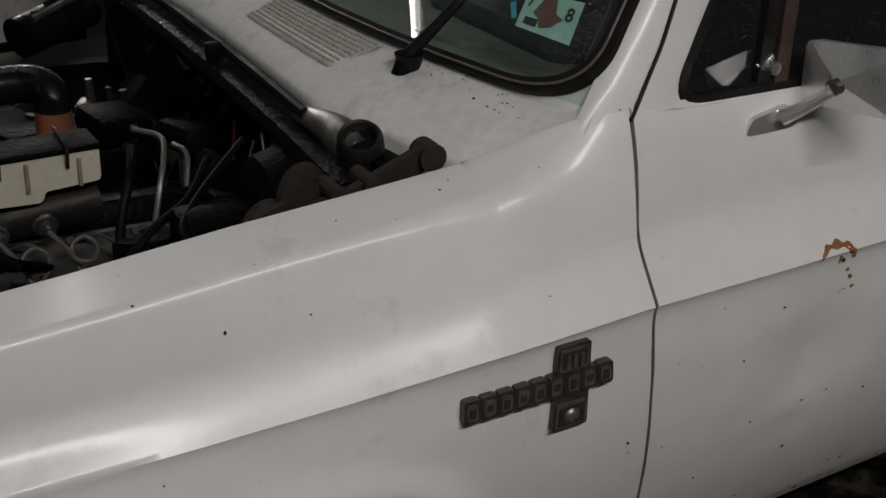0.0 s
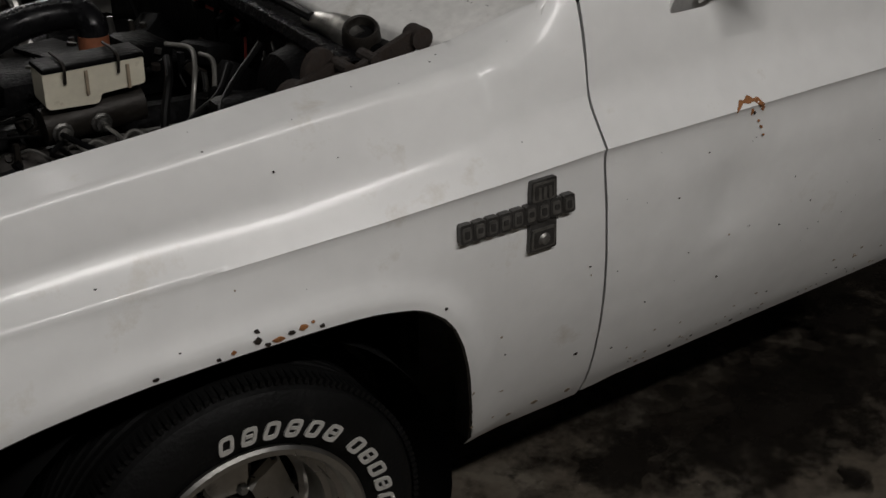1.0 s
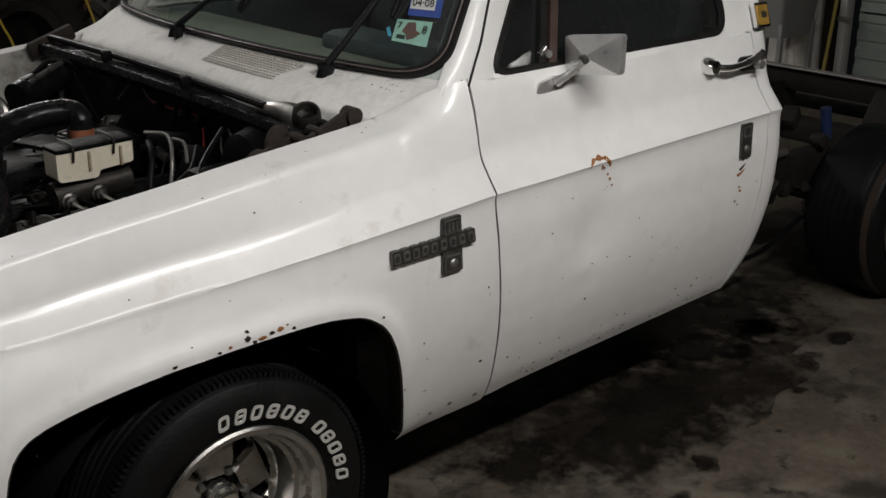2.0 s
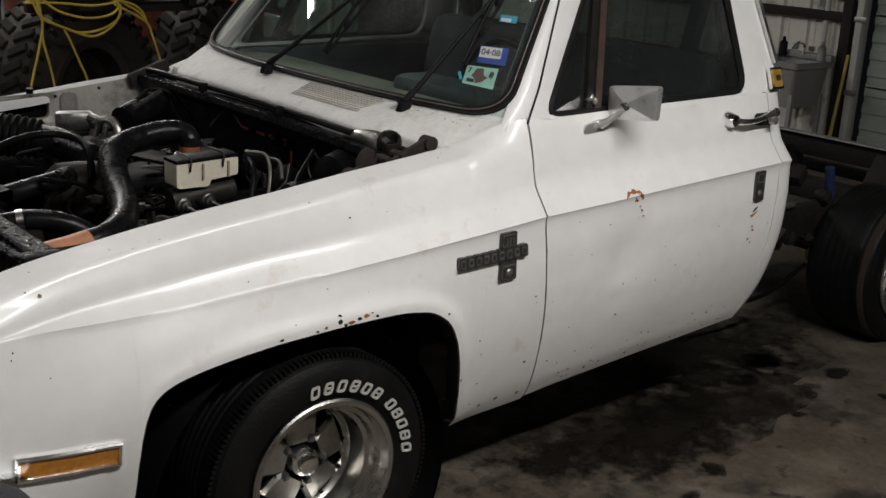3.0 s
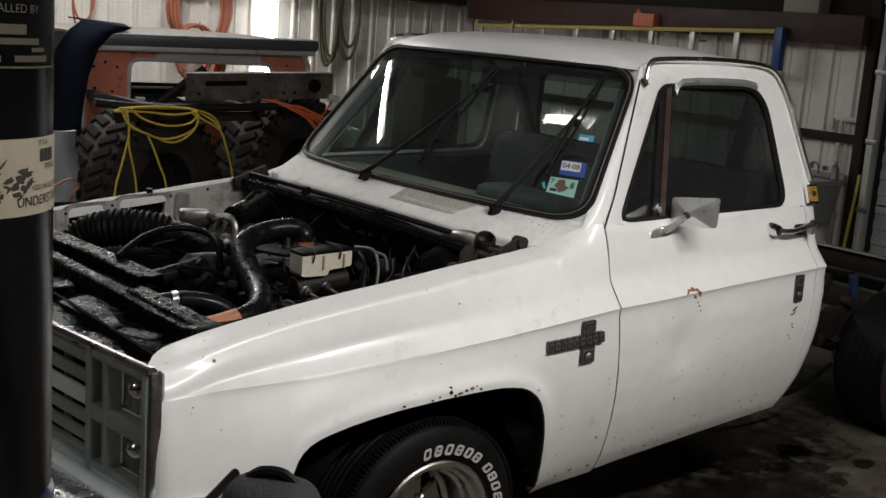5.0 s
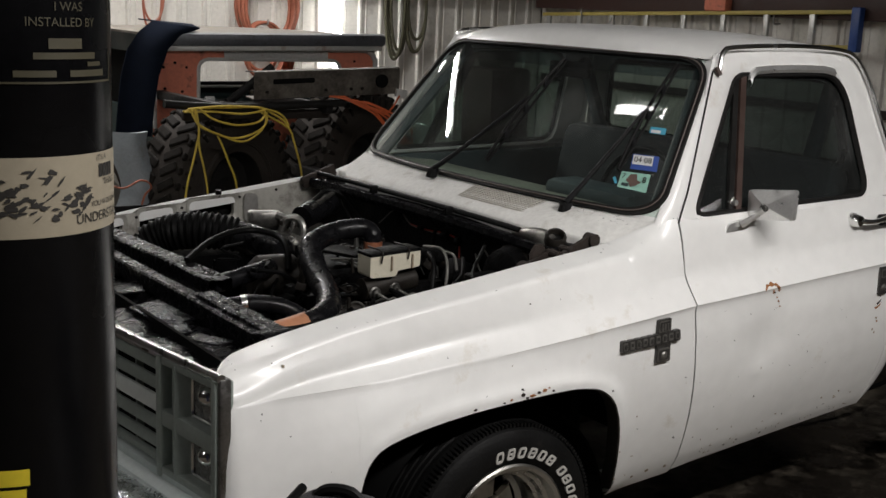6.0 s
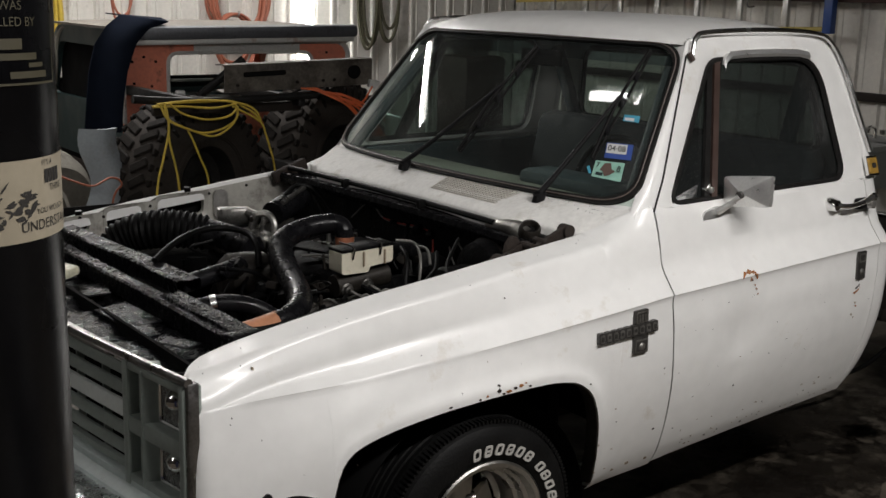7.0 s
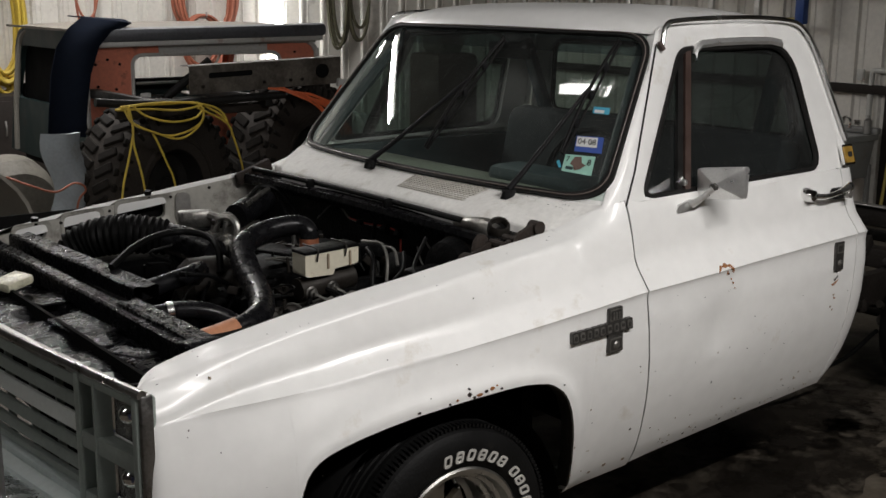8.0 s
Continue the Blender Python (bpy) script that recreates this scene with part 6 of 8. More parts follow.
for j in range(25):
    y = -1.0 + 2.0 * j / 24
    back = 0.13 * max(0.0, abs(y) - 0.78) / 0.22 + 0.03 * y * y
    rows.append([(-0.95 + back + dx, y, z) for dx, z in ((0.07, 0.535), (0.0, 0.545), (-0.03, 0.540), (-0.055, 0.520), (-0.062, 0.480), (-0.05, 0.465), (-0.062, 0.450), (-0.055, 0.400), (-0.02, 0.370), (0.05, 0.365))])
bump = part("front_bumper", quads(rows), M_BUMPER, truck, "dull chrome front bumper beaded with water", sharp=30)
part("bumper_strip", tube([(-1.005 + 0.13 * max(0.0, abs(y) - 0.78) / 0.22 + 0.03 * y * y, y, 0.466) for y in [-0.96 + 1.92 * j / 14 for j in range(15)]], 0.010, 8), M_RUBBER, bump)
rng = random.Random(9)
bm = bmesh.new()
for k in range(320):
    y = rng.uniform(-0.95, 0.3)
    back = 0.13 * max(0.0, abs(y) - 0.78) / 0.22 + 0.03 * y * y
    f = rng.random()
    r = rng.uniform(0.002, 0.005)
    mtx = Matrix.Translation((-0.95 + back + 0.05 - 0.08 * f, y, 0.541 + 0.002)) @ Matrix.Diagonal((r, r, r * 0.5, 1))
    bmesh.ops.create_icosphere(bm, subdivisions=1, radius=1, matrix=mtx)
tagged(part("water_beads", bm, M_LENS, bump), "beads of water", kind="stuff")
bowed(bump)

# ---- door furniture, badges, glass fittings
def on_side(x, z, w=0.0):
    """A point on the near body side, w outwards."""
    w += flare(arch_gap(x, z))
    return Vector((x + drift(x, z), y_side(x, z) - w, z))


def side_patch(name, outline, thick, material, parent, label="", lift=0.0):
    """A thin shaped plate lying on the body side."""
    bm = bmesh.new()
    a = [bm.verts.new(on_side(p[0], p[1], lift + thick)) for p in outline]
    b = [bm.verts.new(on_side(p[0], p[1], lift - 0.002)) for p in outline]
    n = len(a)
    bm.faces.new(a)
    for i in range(n):
        bm.faces.new((a[i], b[i], b[(i + 1) % n], a[(i + 1) % n]))
    return part(name, bm, material, parent, label, smooth=False)


def rect(x0, x1, z0, z1, r=0.003, shear=0.0, k=2):
    return round_poly([(x0, z0), (x1, z0 + shear), (x1, z1 + shear), (x0, z1)], r, k)


badge = side_patch("fender_badge", rect(0.530, 0.583, 0.751, 0.885, 0.004, 0.002), 0.010, M_BADGE, fender_l, "tarnished black and chrome fender badge")
side_patch("badge_edge", rect(0.533, 0.580, 0.846, 0.881, 0.004, 0.002), 0.002, M_BADGE_EDGE, badge, lift=0.0095)
side_patch("badge_inset", rect(0.537, 0.576, 0.850, 0.877, 0.003, 0.002), 0.002, M_BADGE, badge, lift=0.0105)
for x in (0.543, 0.554, 0.565):
    side_patch("badge_mark", rect(x, x + 0.006, 0.851, 0.873, 0.001), 0.002, M_BADGE_EDGE, badge, lift=0.012)
side_patch("badge_edge", rect(0.533, 0.580, 0.755, 0.795, 0.004, 0.002), 0.002, M_BADGE_EDGE, badge, lift=0.0095)
side_patch("badge_inset", rect(0.537, 0.576, 0.759, 0.791, 0.003, 0.002), 0.002, M_BADGE, badge, lift=0.0105)
part("badge_boss", lathe([(0.0, -0.006), (0.008, -0.005), (0.013, 0.0), (0.016, 0.002)], 20, Matrix.Translation(on_side(0.557, 0.775, 0.012))), M_BADGE_EDGE, badge)
for k in range(9):
    x0 = 0.388 + 0.0258 * k
    zz = 0.803 + 0.0012 * k
    side_patch("badge_block", rect(x0, x0 + 0.0250, zz, zz + 0.034, 0.005, 0.001), 0.012, M_BADGE, badge)
    side_patch("block_face", rect(x0 + 0.004, x0 + 0.0205, zz + 0.005, zz + 0.029, 0.004, 0.001), 0.002, M_BADGE_EDGE, badge, lift=0.0115)
    side_patch("block_middle", rect(x0 + 0.008, x0 + 0.0170, zz + 0.010 + 0.004 * (k % 2), zz + 0.024, 0.002), 0.002, M_BADGE, badge, lift=0.013)

rb = side_patch("door_badge", rect(1.612, 1.658, 0.846, 0.944, 0.004), 0.008, M_BADGE, door_l, "tarnished door badge")
side_patch("badge_edge", rect(1.618, 1.652, 0.905, 0.938, 0.003), 0.002, M_BADGE_EDGE, rb, lift=0.0075)
side_patch("badge_inset", rect(1.624, 1.646, 0.911, 0.932, 0.003), 0.002, M_BADGE, rb, lift=0.009)
part("badge_boss", lathe([(0.0, -0.006), (0.007, -0.004), (0.012, 0.0)], 16, Matrix.Translation(on_side(1.635, 0.872, 0.009))), M_BADGE_EDGE, rb)

def bent_plate(x0, x1, z0, z1, lift, n=8, fall=-0.012):
    """A grid lying on the bowed body side."""
    return [[on_side(x0 + (x1 - x0) * i / n, zz + fall * i / n, lift) for i in range(n + 1)] for zz in (z0, z1)]


def bent_loop(x0, x1, z0, z1, lift):
    a, b = bent_plate(x0, x1, z0, z1, lift)
    return a + b[::-1]


marker = part("side_marker", quads([bent_loop(-0.755, -0.528, 0.510, 0.570, -0.002), bent_loop(-0.755, -0.528, 0.510, 0.570, 0.008), bent_loop(-0.751, -0.532, 0.514, 0.566, 0.013),
                                    bent_loop(-0.746, -0.537, 0.519, 0.561, 0.012), bent_loop(-0.744, -0.539, 0.521, 0.559, 0.004)], closed=True), M_CHROME, fender_l, "amber side marker in a chrome frame")
part("marker_lens", quads(bent_plate(-0.745, -0.538, 0.520, 0.560, 0.007)), M_AMBER, marker, "amber lens", smooth=False)

gold = part("pillar_emblem", prism(rect(1.774, 1.836, 1.176, 1.244, 0.006), lambda u, v, w: side_pt(u, v, 0.016 + w), 0.012), M_CHROME, truck, "gold emblem on the rear pillar")
part("emblem_face", prism(rect(1.782, 1.828, 1.183, 1.237, 0.004), lambda u, v, w: side_pt(u, v, 0.028 + w), 0.004), M_GOLD, gold, "gold face")
part("emblem_cross", prism(rect(1.795, 1.816, 1.202, 1.219, 0.004), lambda u, v, w: side_pt(u, v, 0.032 + w), 0.003), M_BADGE, gold)

# door handle: two feet, a grip and a push button
dh = part("door_handle", tube([(1.535, -0.938, 1.104), (1.575, -0.962, 1.100), (1.63, -0.967, 1.103), (1.69, -0.964, 1.112), (1.735, -0.957, 1.120)], [0.012, 0.010, 0.009, 0.011, 0.016], 12), M_CHROME, door_l, "chrome door handle")
part("handle_foot", lathe([(0.0, -0.030), (0.018, -0.028), (0.024, -0.010), (0.026, 0.012)], 18, pose(1.530, -0.932, 1.106)), M_CHROME, dh)
part("handle_escutcheon", box((1.700, -0.943, 1.098), (0.085, 0.03, 0.040), turn(8, 0, 0), bevel=0.010), M_PLASTIC, dh, "dark handle recess")
part("push_button", lathe([(0.0, -0.024), (0.013, -0.022), (0.014, 0.0)], 16, pose(1.715, -0.955, 1.096)), M_STEEL, dh)

# mirror: base, arm, faceted back
mb = part("door_mirror", prism(round_poly([(0.892, 1.106), (0.990, 1.110), (1.010, 1.134), (0.970, 1.146), (0.900, 1.132)], 0.012, 3), lambda u, v, w: Vector((u, -0.895 - w * (1 - 0.15 * abs(u - 0.93) / 0.07), v)), 0.026), M_BRIGHT, door_l, "chrome door mirror on a bracket")
part("mirror_arm", tube([(0.955, -0.922, 1.130), (0.972, -0.945, 1.150), (0.985, -0.968, 1.174), (0.990, -0.976, 1.184)], [0.013, 0.010, 0.009, 0.012], 10), M_BRIGHT, mb)
bm = bmesh.new()
o = round_poly([(-1.060, 1.158), (-0.898, 1.140), (-0.892, 1.235), (-1.062, 1.257)], 0.012, 3)
c1 = Vector((0.990, -0.978, 1.196))
face = [bm.verts.new((1.020 - 0.12 * (p.x + 0.97), p.x, p.y)) for p in o]
back = [bm.verts.new((1.036 - 0.12 * (p.x + 0.97), p.x, p.y)) for p in o]
tip = bm.verts.new(c1)
n = len(o)
for i in range(n):
    bm.faces.new((face[i], face[(i + 1) % n], tip))
    bm.faces.new((face[i], back[i], back[(i + 1) % n], face[(i + 1) % n]))
bm.faces.new(back)
part("mirror_head", bm, M_BRIGHT, mb, "dull chrome faceted mirror back", sharp=12)
bm = bmesh.new()
bm.faces.new([bm.verts.new((1.039 - 0.12 * (p.x + 0.97), p.x, p.y)) for p in round_poly([(-1.052, 1.166), (-0.906, 1.149), (-0.900, 1.228), (-1.054, 1.248)], 0.010, 3)])
part("mirror_glass", bm, M_MIRROR, mb, "silvered mirror glass", smooth=False)
part("mirror_boss", tube([(0.997, -0.978, 1.190), (0.983, -0.978, 1.188)], 0.012, 10), M_BADGE, mb)
part("vent_latch", box((0.955, -0.872, 1.200), (0.03, 0.012, 0.014), turn(0, -40, 0), bevel=0.004), M_CHROME, frame_l, "chrome vent latch")
part("vent_latch_knob", lathe([(0.0, -0.012), (0.010, -0.010), (0.012, 0.0)], 14, pose(0.963, -0.878, 1.193)), M_CHROME, frame_l)
part("rain_visor", quads([[side_pt(x, z + dz, o) for x, z in ((1.120, 1.560), (1.135, 1.585), (1.165, 1.601), (1.25, 1.606), (1.40, 1.608), (1.52, 1.606), (1.575, 1.596))]
                          for dz, o in ((0.014, 0.008), (0.012, 0.018), (-0.004, 0.022), (-0.012, 0.014))]), M_BRIGHT, frame_l, "bright window channel")

# shut line of the door on the pillar, drawn as a fine dark tube
shut = [side_pt(0.700 + (0.985 - 0.700) * (z - 1.150) / 0.518 + lerp_table(z, [(1.14, -0.003), (1.24, 0.010)]), z, 0.0085) for z in (1.146, 1.17, 1.20, 1.24, 1.30, 1.38, 1.46, 1.54, 1.60)]
part("shut_line", tube(shut, 0.0030, 6, 3), M_SEAL, truck)
part("roof_gutter_end", tube([side_pt(0.962, 1.61, 0.02), side_pt(0.975, 1.585, 0.02)], 0.008, 8), M_BROWN_BAR, truck)

# wipers: pivot, arm, blade, standing up the glass
def wiper(base, arm_end, tip, low, label):
    b = ws(*base, 0.022) + Vector((0, 0, 0.012))
    top = part("wiper", lathe([(0.0, -0.024), (0.014, -0.020), (0.020, 0.0), (0.024, 0.012)], 16, Matrix.Translation(b) @ pose(0, 0, 0, 90)), M_PLASTIC, truck, label)
    part("wiper_boot", tube([b + Vector((-0.012, 0.0, -0.02)), b + Vector((-0.006, 0, 0.012))], [0.017, 0.012], 16), M_RUBBER, top)
    e = ws(*arm_end, 0.040)
    mid = ws((base[0] * 0.7 + arm_end[0] * 0.3), (base[1] * 0.7 + arm_end[1] * 0.3), 0.040)
    part("wiper_arm", tube([b + Vector((0, 0, 0.012)), mid, e], [0.011, 0.008, 0.006], 8), M_PLASTIC, top)
    pts = [ws(low[0] + (tip[0] - low[0]) * t, low[1] + (tip[1] - low[1]) * t, 0.018 + 0.018 * math.sin(math.pi * t)) for t in (0, 0.25, 0.5, 0.75, 1)]
    part("wiper_blade", tube(pts, 0.006, 8), M_RUBBER, top)
    rub = [ws(low[0] + (tip[0] - low[0]) * t, low[1] + (tip[1] - low[1]) * t, 0.008) for t in (0, 0.25, 0.5, 0.75, 1)]
    part("wiper_rubber", tube(rub, 0.005, 6), M_RUBBER, top)
    for t in (0.25, 0.5, 0.75):
        a = ws(low[0] + (tip[0] - low[0]) * t, low[1] + (tip[1] - low[1]) * t, 0.020)
        part("blade_clip", box(a, (0.018, 0.014, 0.03), bevel=0.003), M_PLASTIC, top)


wiper((0.171, -0.03), (-0.131, 0.585), (-0.165, 0.90), (-0.085, 0.15), "black windscreen wiper raised on its arm")
wiper((-0.640, -0.05), (-0.81, 0.60), (-0.842, 0.93), (-0.775, 0.24), "black windscreen wiper raised on its arm")

# stickers inside the glass
def decal(name, pts, material, label="", off=0.0, parent=None):
    bm = bmesh.new()
    v = [bm.verts.new(ws(*p, off)) for p in pts]
    bm.faces.new(v)
    return part(name, bm, material, parent or screen, label, smooth=False)


def inset(pts, a, b, c, d):
    """A smaller quad within four corners (top left, top right, bottom right, bottom left), by shares."""
    tl, tr, br, bl = [Vector(p) for p in pts]
    def at(s, t):
        return (tl.lerp(tr, s)).lerp(bl.lerp(br, s), t)
    return [at(a, c), at(b, c), at(b, d), at(a, d)]


def words(text, size, pts, material, parent, off):
    """Lettering set on the glass, fitted between four corners."""
    cu = bpy.data.curves.new("lettering", "FONT")
    cu.body, cu.size, cu.align_x, cu.align_y = text, size, "CENTER", "CENTER"
    cu.extrude = 0.0004
    tmp = bpy.data.objects.new("lettering", cu)
    me = bpy.data.meshes.new_from_object(tmp)
    tl, tr, br, bl = [ws(*p, off) for p in pts]
    xa = (tr - tl).normalized()
    ya = (tl - bl).normalized()
    za = xa.cross(ya).normalized()
    c = (tl + tr + br + bl) / 4
    m = Matrix((xa, ya, za)).transposed().to_4x4()
    m.translation = c
    me.transform(m)
    me.materials.clear()
    me.materials.append(material)
    bpy.data.objects.remove(tmp)
    ob = new("lettering", me)
    ob.parent = parent
    return ob


q = [(-0.798, 0.358), (-0.914, 0.362), (-0.925, 0.270), (-0.812, 0.267)]
d1 = decal("blue_sticker", q, M_STK_BLUE, "blue and white registration sticker", 0.0035)
decal("sticker_panel", inset(q, 0.04, 0.80, 0.06, 0.68), M_STK_WHITE, "", 0.0045, d1)
words("04·08", 0.029, inset(q, 0.06, 0.80, 0.10, 0.66), M_INK, d1, 0.0055)
q = [(-0.782, 0.246), (-0.906, 0.250), (-0.914, 0.141), (-0.790, 0.150)]
d2 = decal("mint_sticker", q, M_STK_GREEN, "mint green inspection sticker", 0.0035)
decal("sticker_print", [Vector(p) for p in ((-0.825, 0.235), (-0.852, 0.240), (-0.862, 0.205), (-0.880, 0.195), (-0.862, 0.170), (-0.842, 0.160), (-0.830, 0.185), (-0.815, 0.195))], M_STK_BROWN, "", 0.0045, d2)
words("7", 0.026, inset(q, 0.04, 0.22, 0.08, 0.50), M_INK, d2, 0.005)
words("8", 0.030, inset(q, 0.72, 0.98, 0.12, 0.62), M_INK, d2, 0.005)
decal("sticker_bar", inset(q, 0.12, 0.36, 0.68, 0.86), M_TEAL, "", 0.0045, d2)
q = [(-0.826, 0.535), (-0.898, 0.535), (-0.902, 0.495), (-0.830, 0.495)]
d3 = decal("small_sticker", q, M_STK_CYAN, "small cyan sticker", 0.0035)
decal("sticker_panel", inset(q, 0.1, 0.7, 0.45, 0.9), M_STK_WHITE, "", 0.0045, d3)
decal("sticker_scrap", [(-0.755, 0.20), (-0.765, 0.21), (-0.785, 0.17), (-0.775, 0.165)], M_STK_CYAN, "", 0.0035)

# ---- cab interior
seat = part("bench_seat", box((1.46, 0.0, 0.80), (0.46, 1.50, 0.16), bevel=0.05), M_SEAT, truck, "dark blue-grey bench seat")
part("seat_back", box((1.66, 0.0, 1.045), (0.16, 1.50, 0.46), turn(0, 12, 0), bevel=0.06), M_SEAT, seat)
dash = part("dashboard", box((0.76, 0.0, 1.075), (0.36, 1.60, 0.12), turn(0, 6, 0), bevel=0.04), M_DASH, truck, "dusty pale dashboard")
part("instrument_hood", box((0.86, -0.36, 1.145), (0.16, 0.44, 0.07), bevel=0.03), M_TRIM, dash)
part("dash_clutter", box((0.68, -0.42, 1.145), (0.07, 0.13, 0.012), turn(0, 6, 12), bevel=0.003), M_DASH, dash)
# door mirror on the far side
far_mirror = part("far_door_mirror", box((1.00, 0.975, 1.20), (0.03, 0.17, 0.10), turn(0, 0, -8), bevel=0.012), M_BRIGHT, door_r, "chrome door mirror on the far side")
part("mirror_arm", tube([(0.95, 0.90, 1.13), (0.98, 0.95, 1.17), (1.0, 0.97, 1.19)], 0.010, 8), M_BRIGHT, far_mirror)
sw = [(1.02 + 0.09 * math.sin(a) * 0.5, -0.38 + 0.19 * math.cos(a), 1.13 + 0.17 * math.sin(a)) for a in [2 * math.pi * i / 24 for i in range(25)]]
steer = part("steering_wheel", tube(sw, 0.012, 8, 1), M_PLASTIC, truck, "black steering wheel")
part("steering_column", tube([(0.80, -0.38, 1.05), (1.02, -0.38, 1.13)], 0.03, 12), M_TRIM, steer)
part("steering_spoke", tube([(1.02, -0.56, 1.13), (1.01, -0.38, 1.125), (1.02, -0.20, 1.13)], 0.012, 8), M_PLASTIC, steer)
part("headliner", box((1.38, 0, 1.636), (0.74, 1.22, 0.02), bevel=0.005), M_SEAT, truck)
for sy in (-1, 1):
    part("door_trim", box((1.24, 0.83 * sy, 0.92), (0.98, 0.04, 0.44), bevel=0.01), M_TRIM, truck, "teal-grey door trim")
    part("rear_pillar_trim", box((1.70, 0.62 * sy, 1.38), (0.05, 0.06, 0.40), turn(-18 * sy, -8, 0), bevel=0.02), M_TRIM, truck)
    part("front_pillar_trim", tube([ws(0.93 * sy, 0.0, -0.05), ws(0.92 * sy, 0.5, -0.05), ws(0.90 * sy, 1.0, -0.05)], 0.022, 8), M_TRIM, truck)
part("rear_glass_seal", tube([(1.84 - 0.14 * (p.y - 1.16) - 0.004, p.x, p.y) for p in round_poly([(-0.66, 1.25), (0.66, 1.25), (0.60, 1.56), (-0.60, 1.56)], 0.06, 6)] + [(1.827, -0.66, 1.30)], 0.013, 8, 1), M_SEAL, truck)
bm = bmesh.new()
bm.faces.new([bm.verts.new((1.835 - 0.14 * (p.y - 1.16) - 0.012, p.x, p.y)) for p in round_poly([(-0.66, 1.25), (0.66, 1.25), (0.60, 1.56), (-0.60, 1.56)], 0.06, 6)])
rear_pane = facing(part("rear_glass", bm, M_CLEARGLASS, truck, smooth=False), (-1, 0, 0))
rear_pane.visible_shadow = False
part("rear_view_mirror", box((0.98, -0.02, 1.56), (0.02, 0.22, 0.06), bevel=0.012), M_PLASTIC, truck)

# cowl air slots and fixings, with grey dust lying over them
rg = random.Random(77)
edge = [(rg.uniform(-0.012, 0.012), rg.uniform(-0.012, 0.012)) for i in range(25)]
rows = [[cowl_pt((-0.088 - 0.0150 * j) / 0.83, (0.31 + edge[j][0]) * (1 - k / 5) + (0.90 + edge[j][1]) * k / 5, 0.0074) for j in range(25)] for k in range(6)]
part("dusty_patch", quads(rows), M_COWL_DIRT, cowl, "grey dust over the air slots")
for i in range(9):
    for j in range(24):
        p = cowl_pt((-0.10 - 0.0145 * j) / 0.83, 0.34 + 0.066 * i, 0.0080)
        part("air_slot", box(p, (0.0048, 0.0105, 0.003), turn(0, -20, 0), bevel=0), M_SLOT, cowl, smooth=False)

# ---- rust, chips and dirt that have a shape of their own
def blot(cx, cz, r, material, seed, parent, squash=1.0, lift=0.0008, name="rust_spot"):
    rg = random.Random(seed)
    r *= 0.62
    o = [(cx + r * rg.uniform(0.5, 1.1) * math.cos(a), cz + r * squash * rg.uniform(0.5, 1.1) * math.sin(a)) for a in [2 * math.pi * i / 9 for i in range(9)]]
    return side_patch(name, o, lift, material, parent)


arc = [(1.046 + 0.036 * math.cos(a), 0.922 + (0.022 + 0.003 * math.sin(9 * a)) * math.sin(a)) for a in [math.pi * (1.0 - i / 26) for i in range(27)]]
arc2 = [(1.043 + 0.031 * math.cos(a), 0.921 + (0.0145 + 0.002 * math.sin(7 * a)) * math.sin(a)) for a in [math.pi * i / 26 for i in range(27)]]
side_patch("rust_run", [(1.050, 0.938), (1.056, 0.937), (1.059, 0.915), (1.054, 0.908), (1.052, 0.918)], 0.001, M_RUST, door_l)
side_patch("rust_scab", arc + arc2, 0.0012, M_RUST, door_l, "orange rust scab")
for k, (x, z, r, m_) in enumerate(((1.072, 0.930, 0.012, M_RUST), (1.083, 0.918, 0.010, M_RUST), (1.062, 0.912, 0.006, M_RUST_DK), (1.078, 0.893, 0.005, M_RUST), (1.086, 0.880, 0.006, M_RUST), (1.094, 0.862, 0.004, M_RUST),
                                   (1.052, 0.55, 0.005, M_RUST_DK), (1.277, 0.68, 0.004, M_RUST_DK), (1.21, 0.75, 0.003, M_RUST_DK), (1.40, 0.62, 0.003, M_RUST_DK), (1.0, 0.44, 0.005, M_GRIME), (0.84, 0.42, 0.006, M_GRIME), (0.93, 0.38, 0.007, M_GRIME),
                                   (1.636, 0.838, 0.008, M_RUST_DK), (1.634, 0.757, 0.013, M_GRIME), (1.640, 0.745, 0.009, M_RUST), (1.625, 0.715, 0.012, M_GRIME), (1.64, 0.702, 0.007, M_GRIME), (1.05, 0.655, 0.003, M_GRIME))):
    blot(x, z, r, m_, k, door_l, 0.6 if r > 0.01 else 1.0)
side_patch("rust_run", [(1.612, 0.797), (1.630, 0.802), (1.650, 0.812), (1.640, 0.800), (1.622, 0.790)], 0.001, M_RUST, door_l, "rust streak below the badge")
side_patch("rust_run", [(1.622, 0.812), (1.646, 0.826), (1.644, 0.818), (1.628, 0.806)], 0.001, M_RUST_DK, door_l)
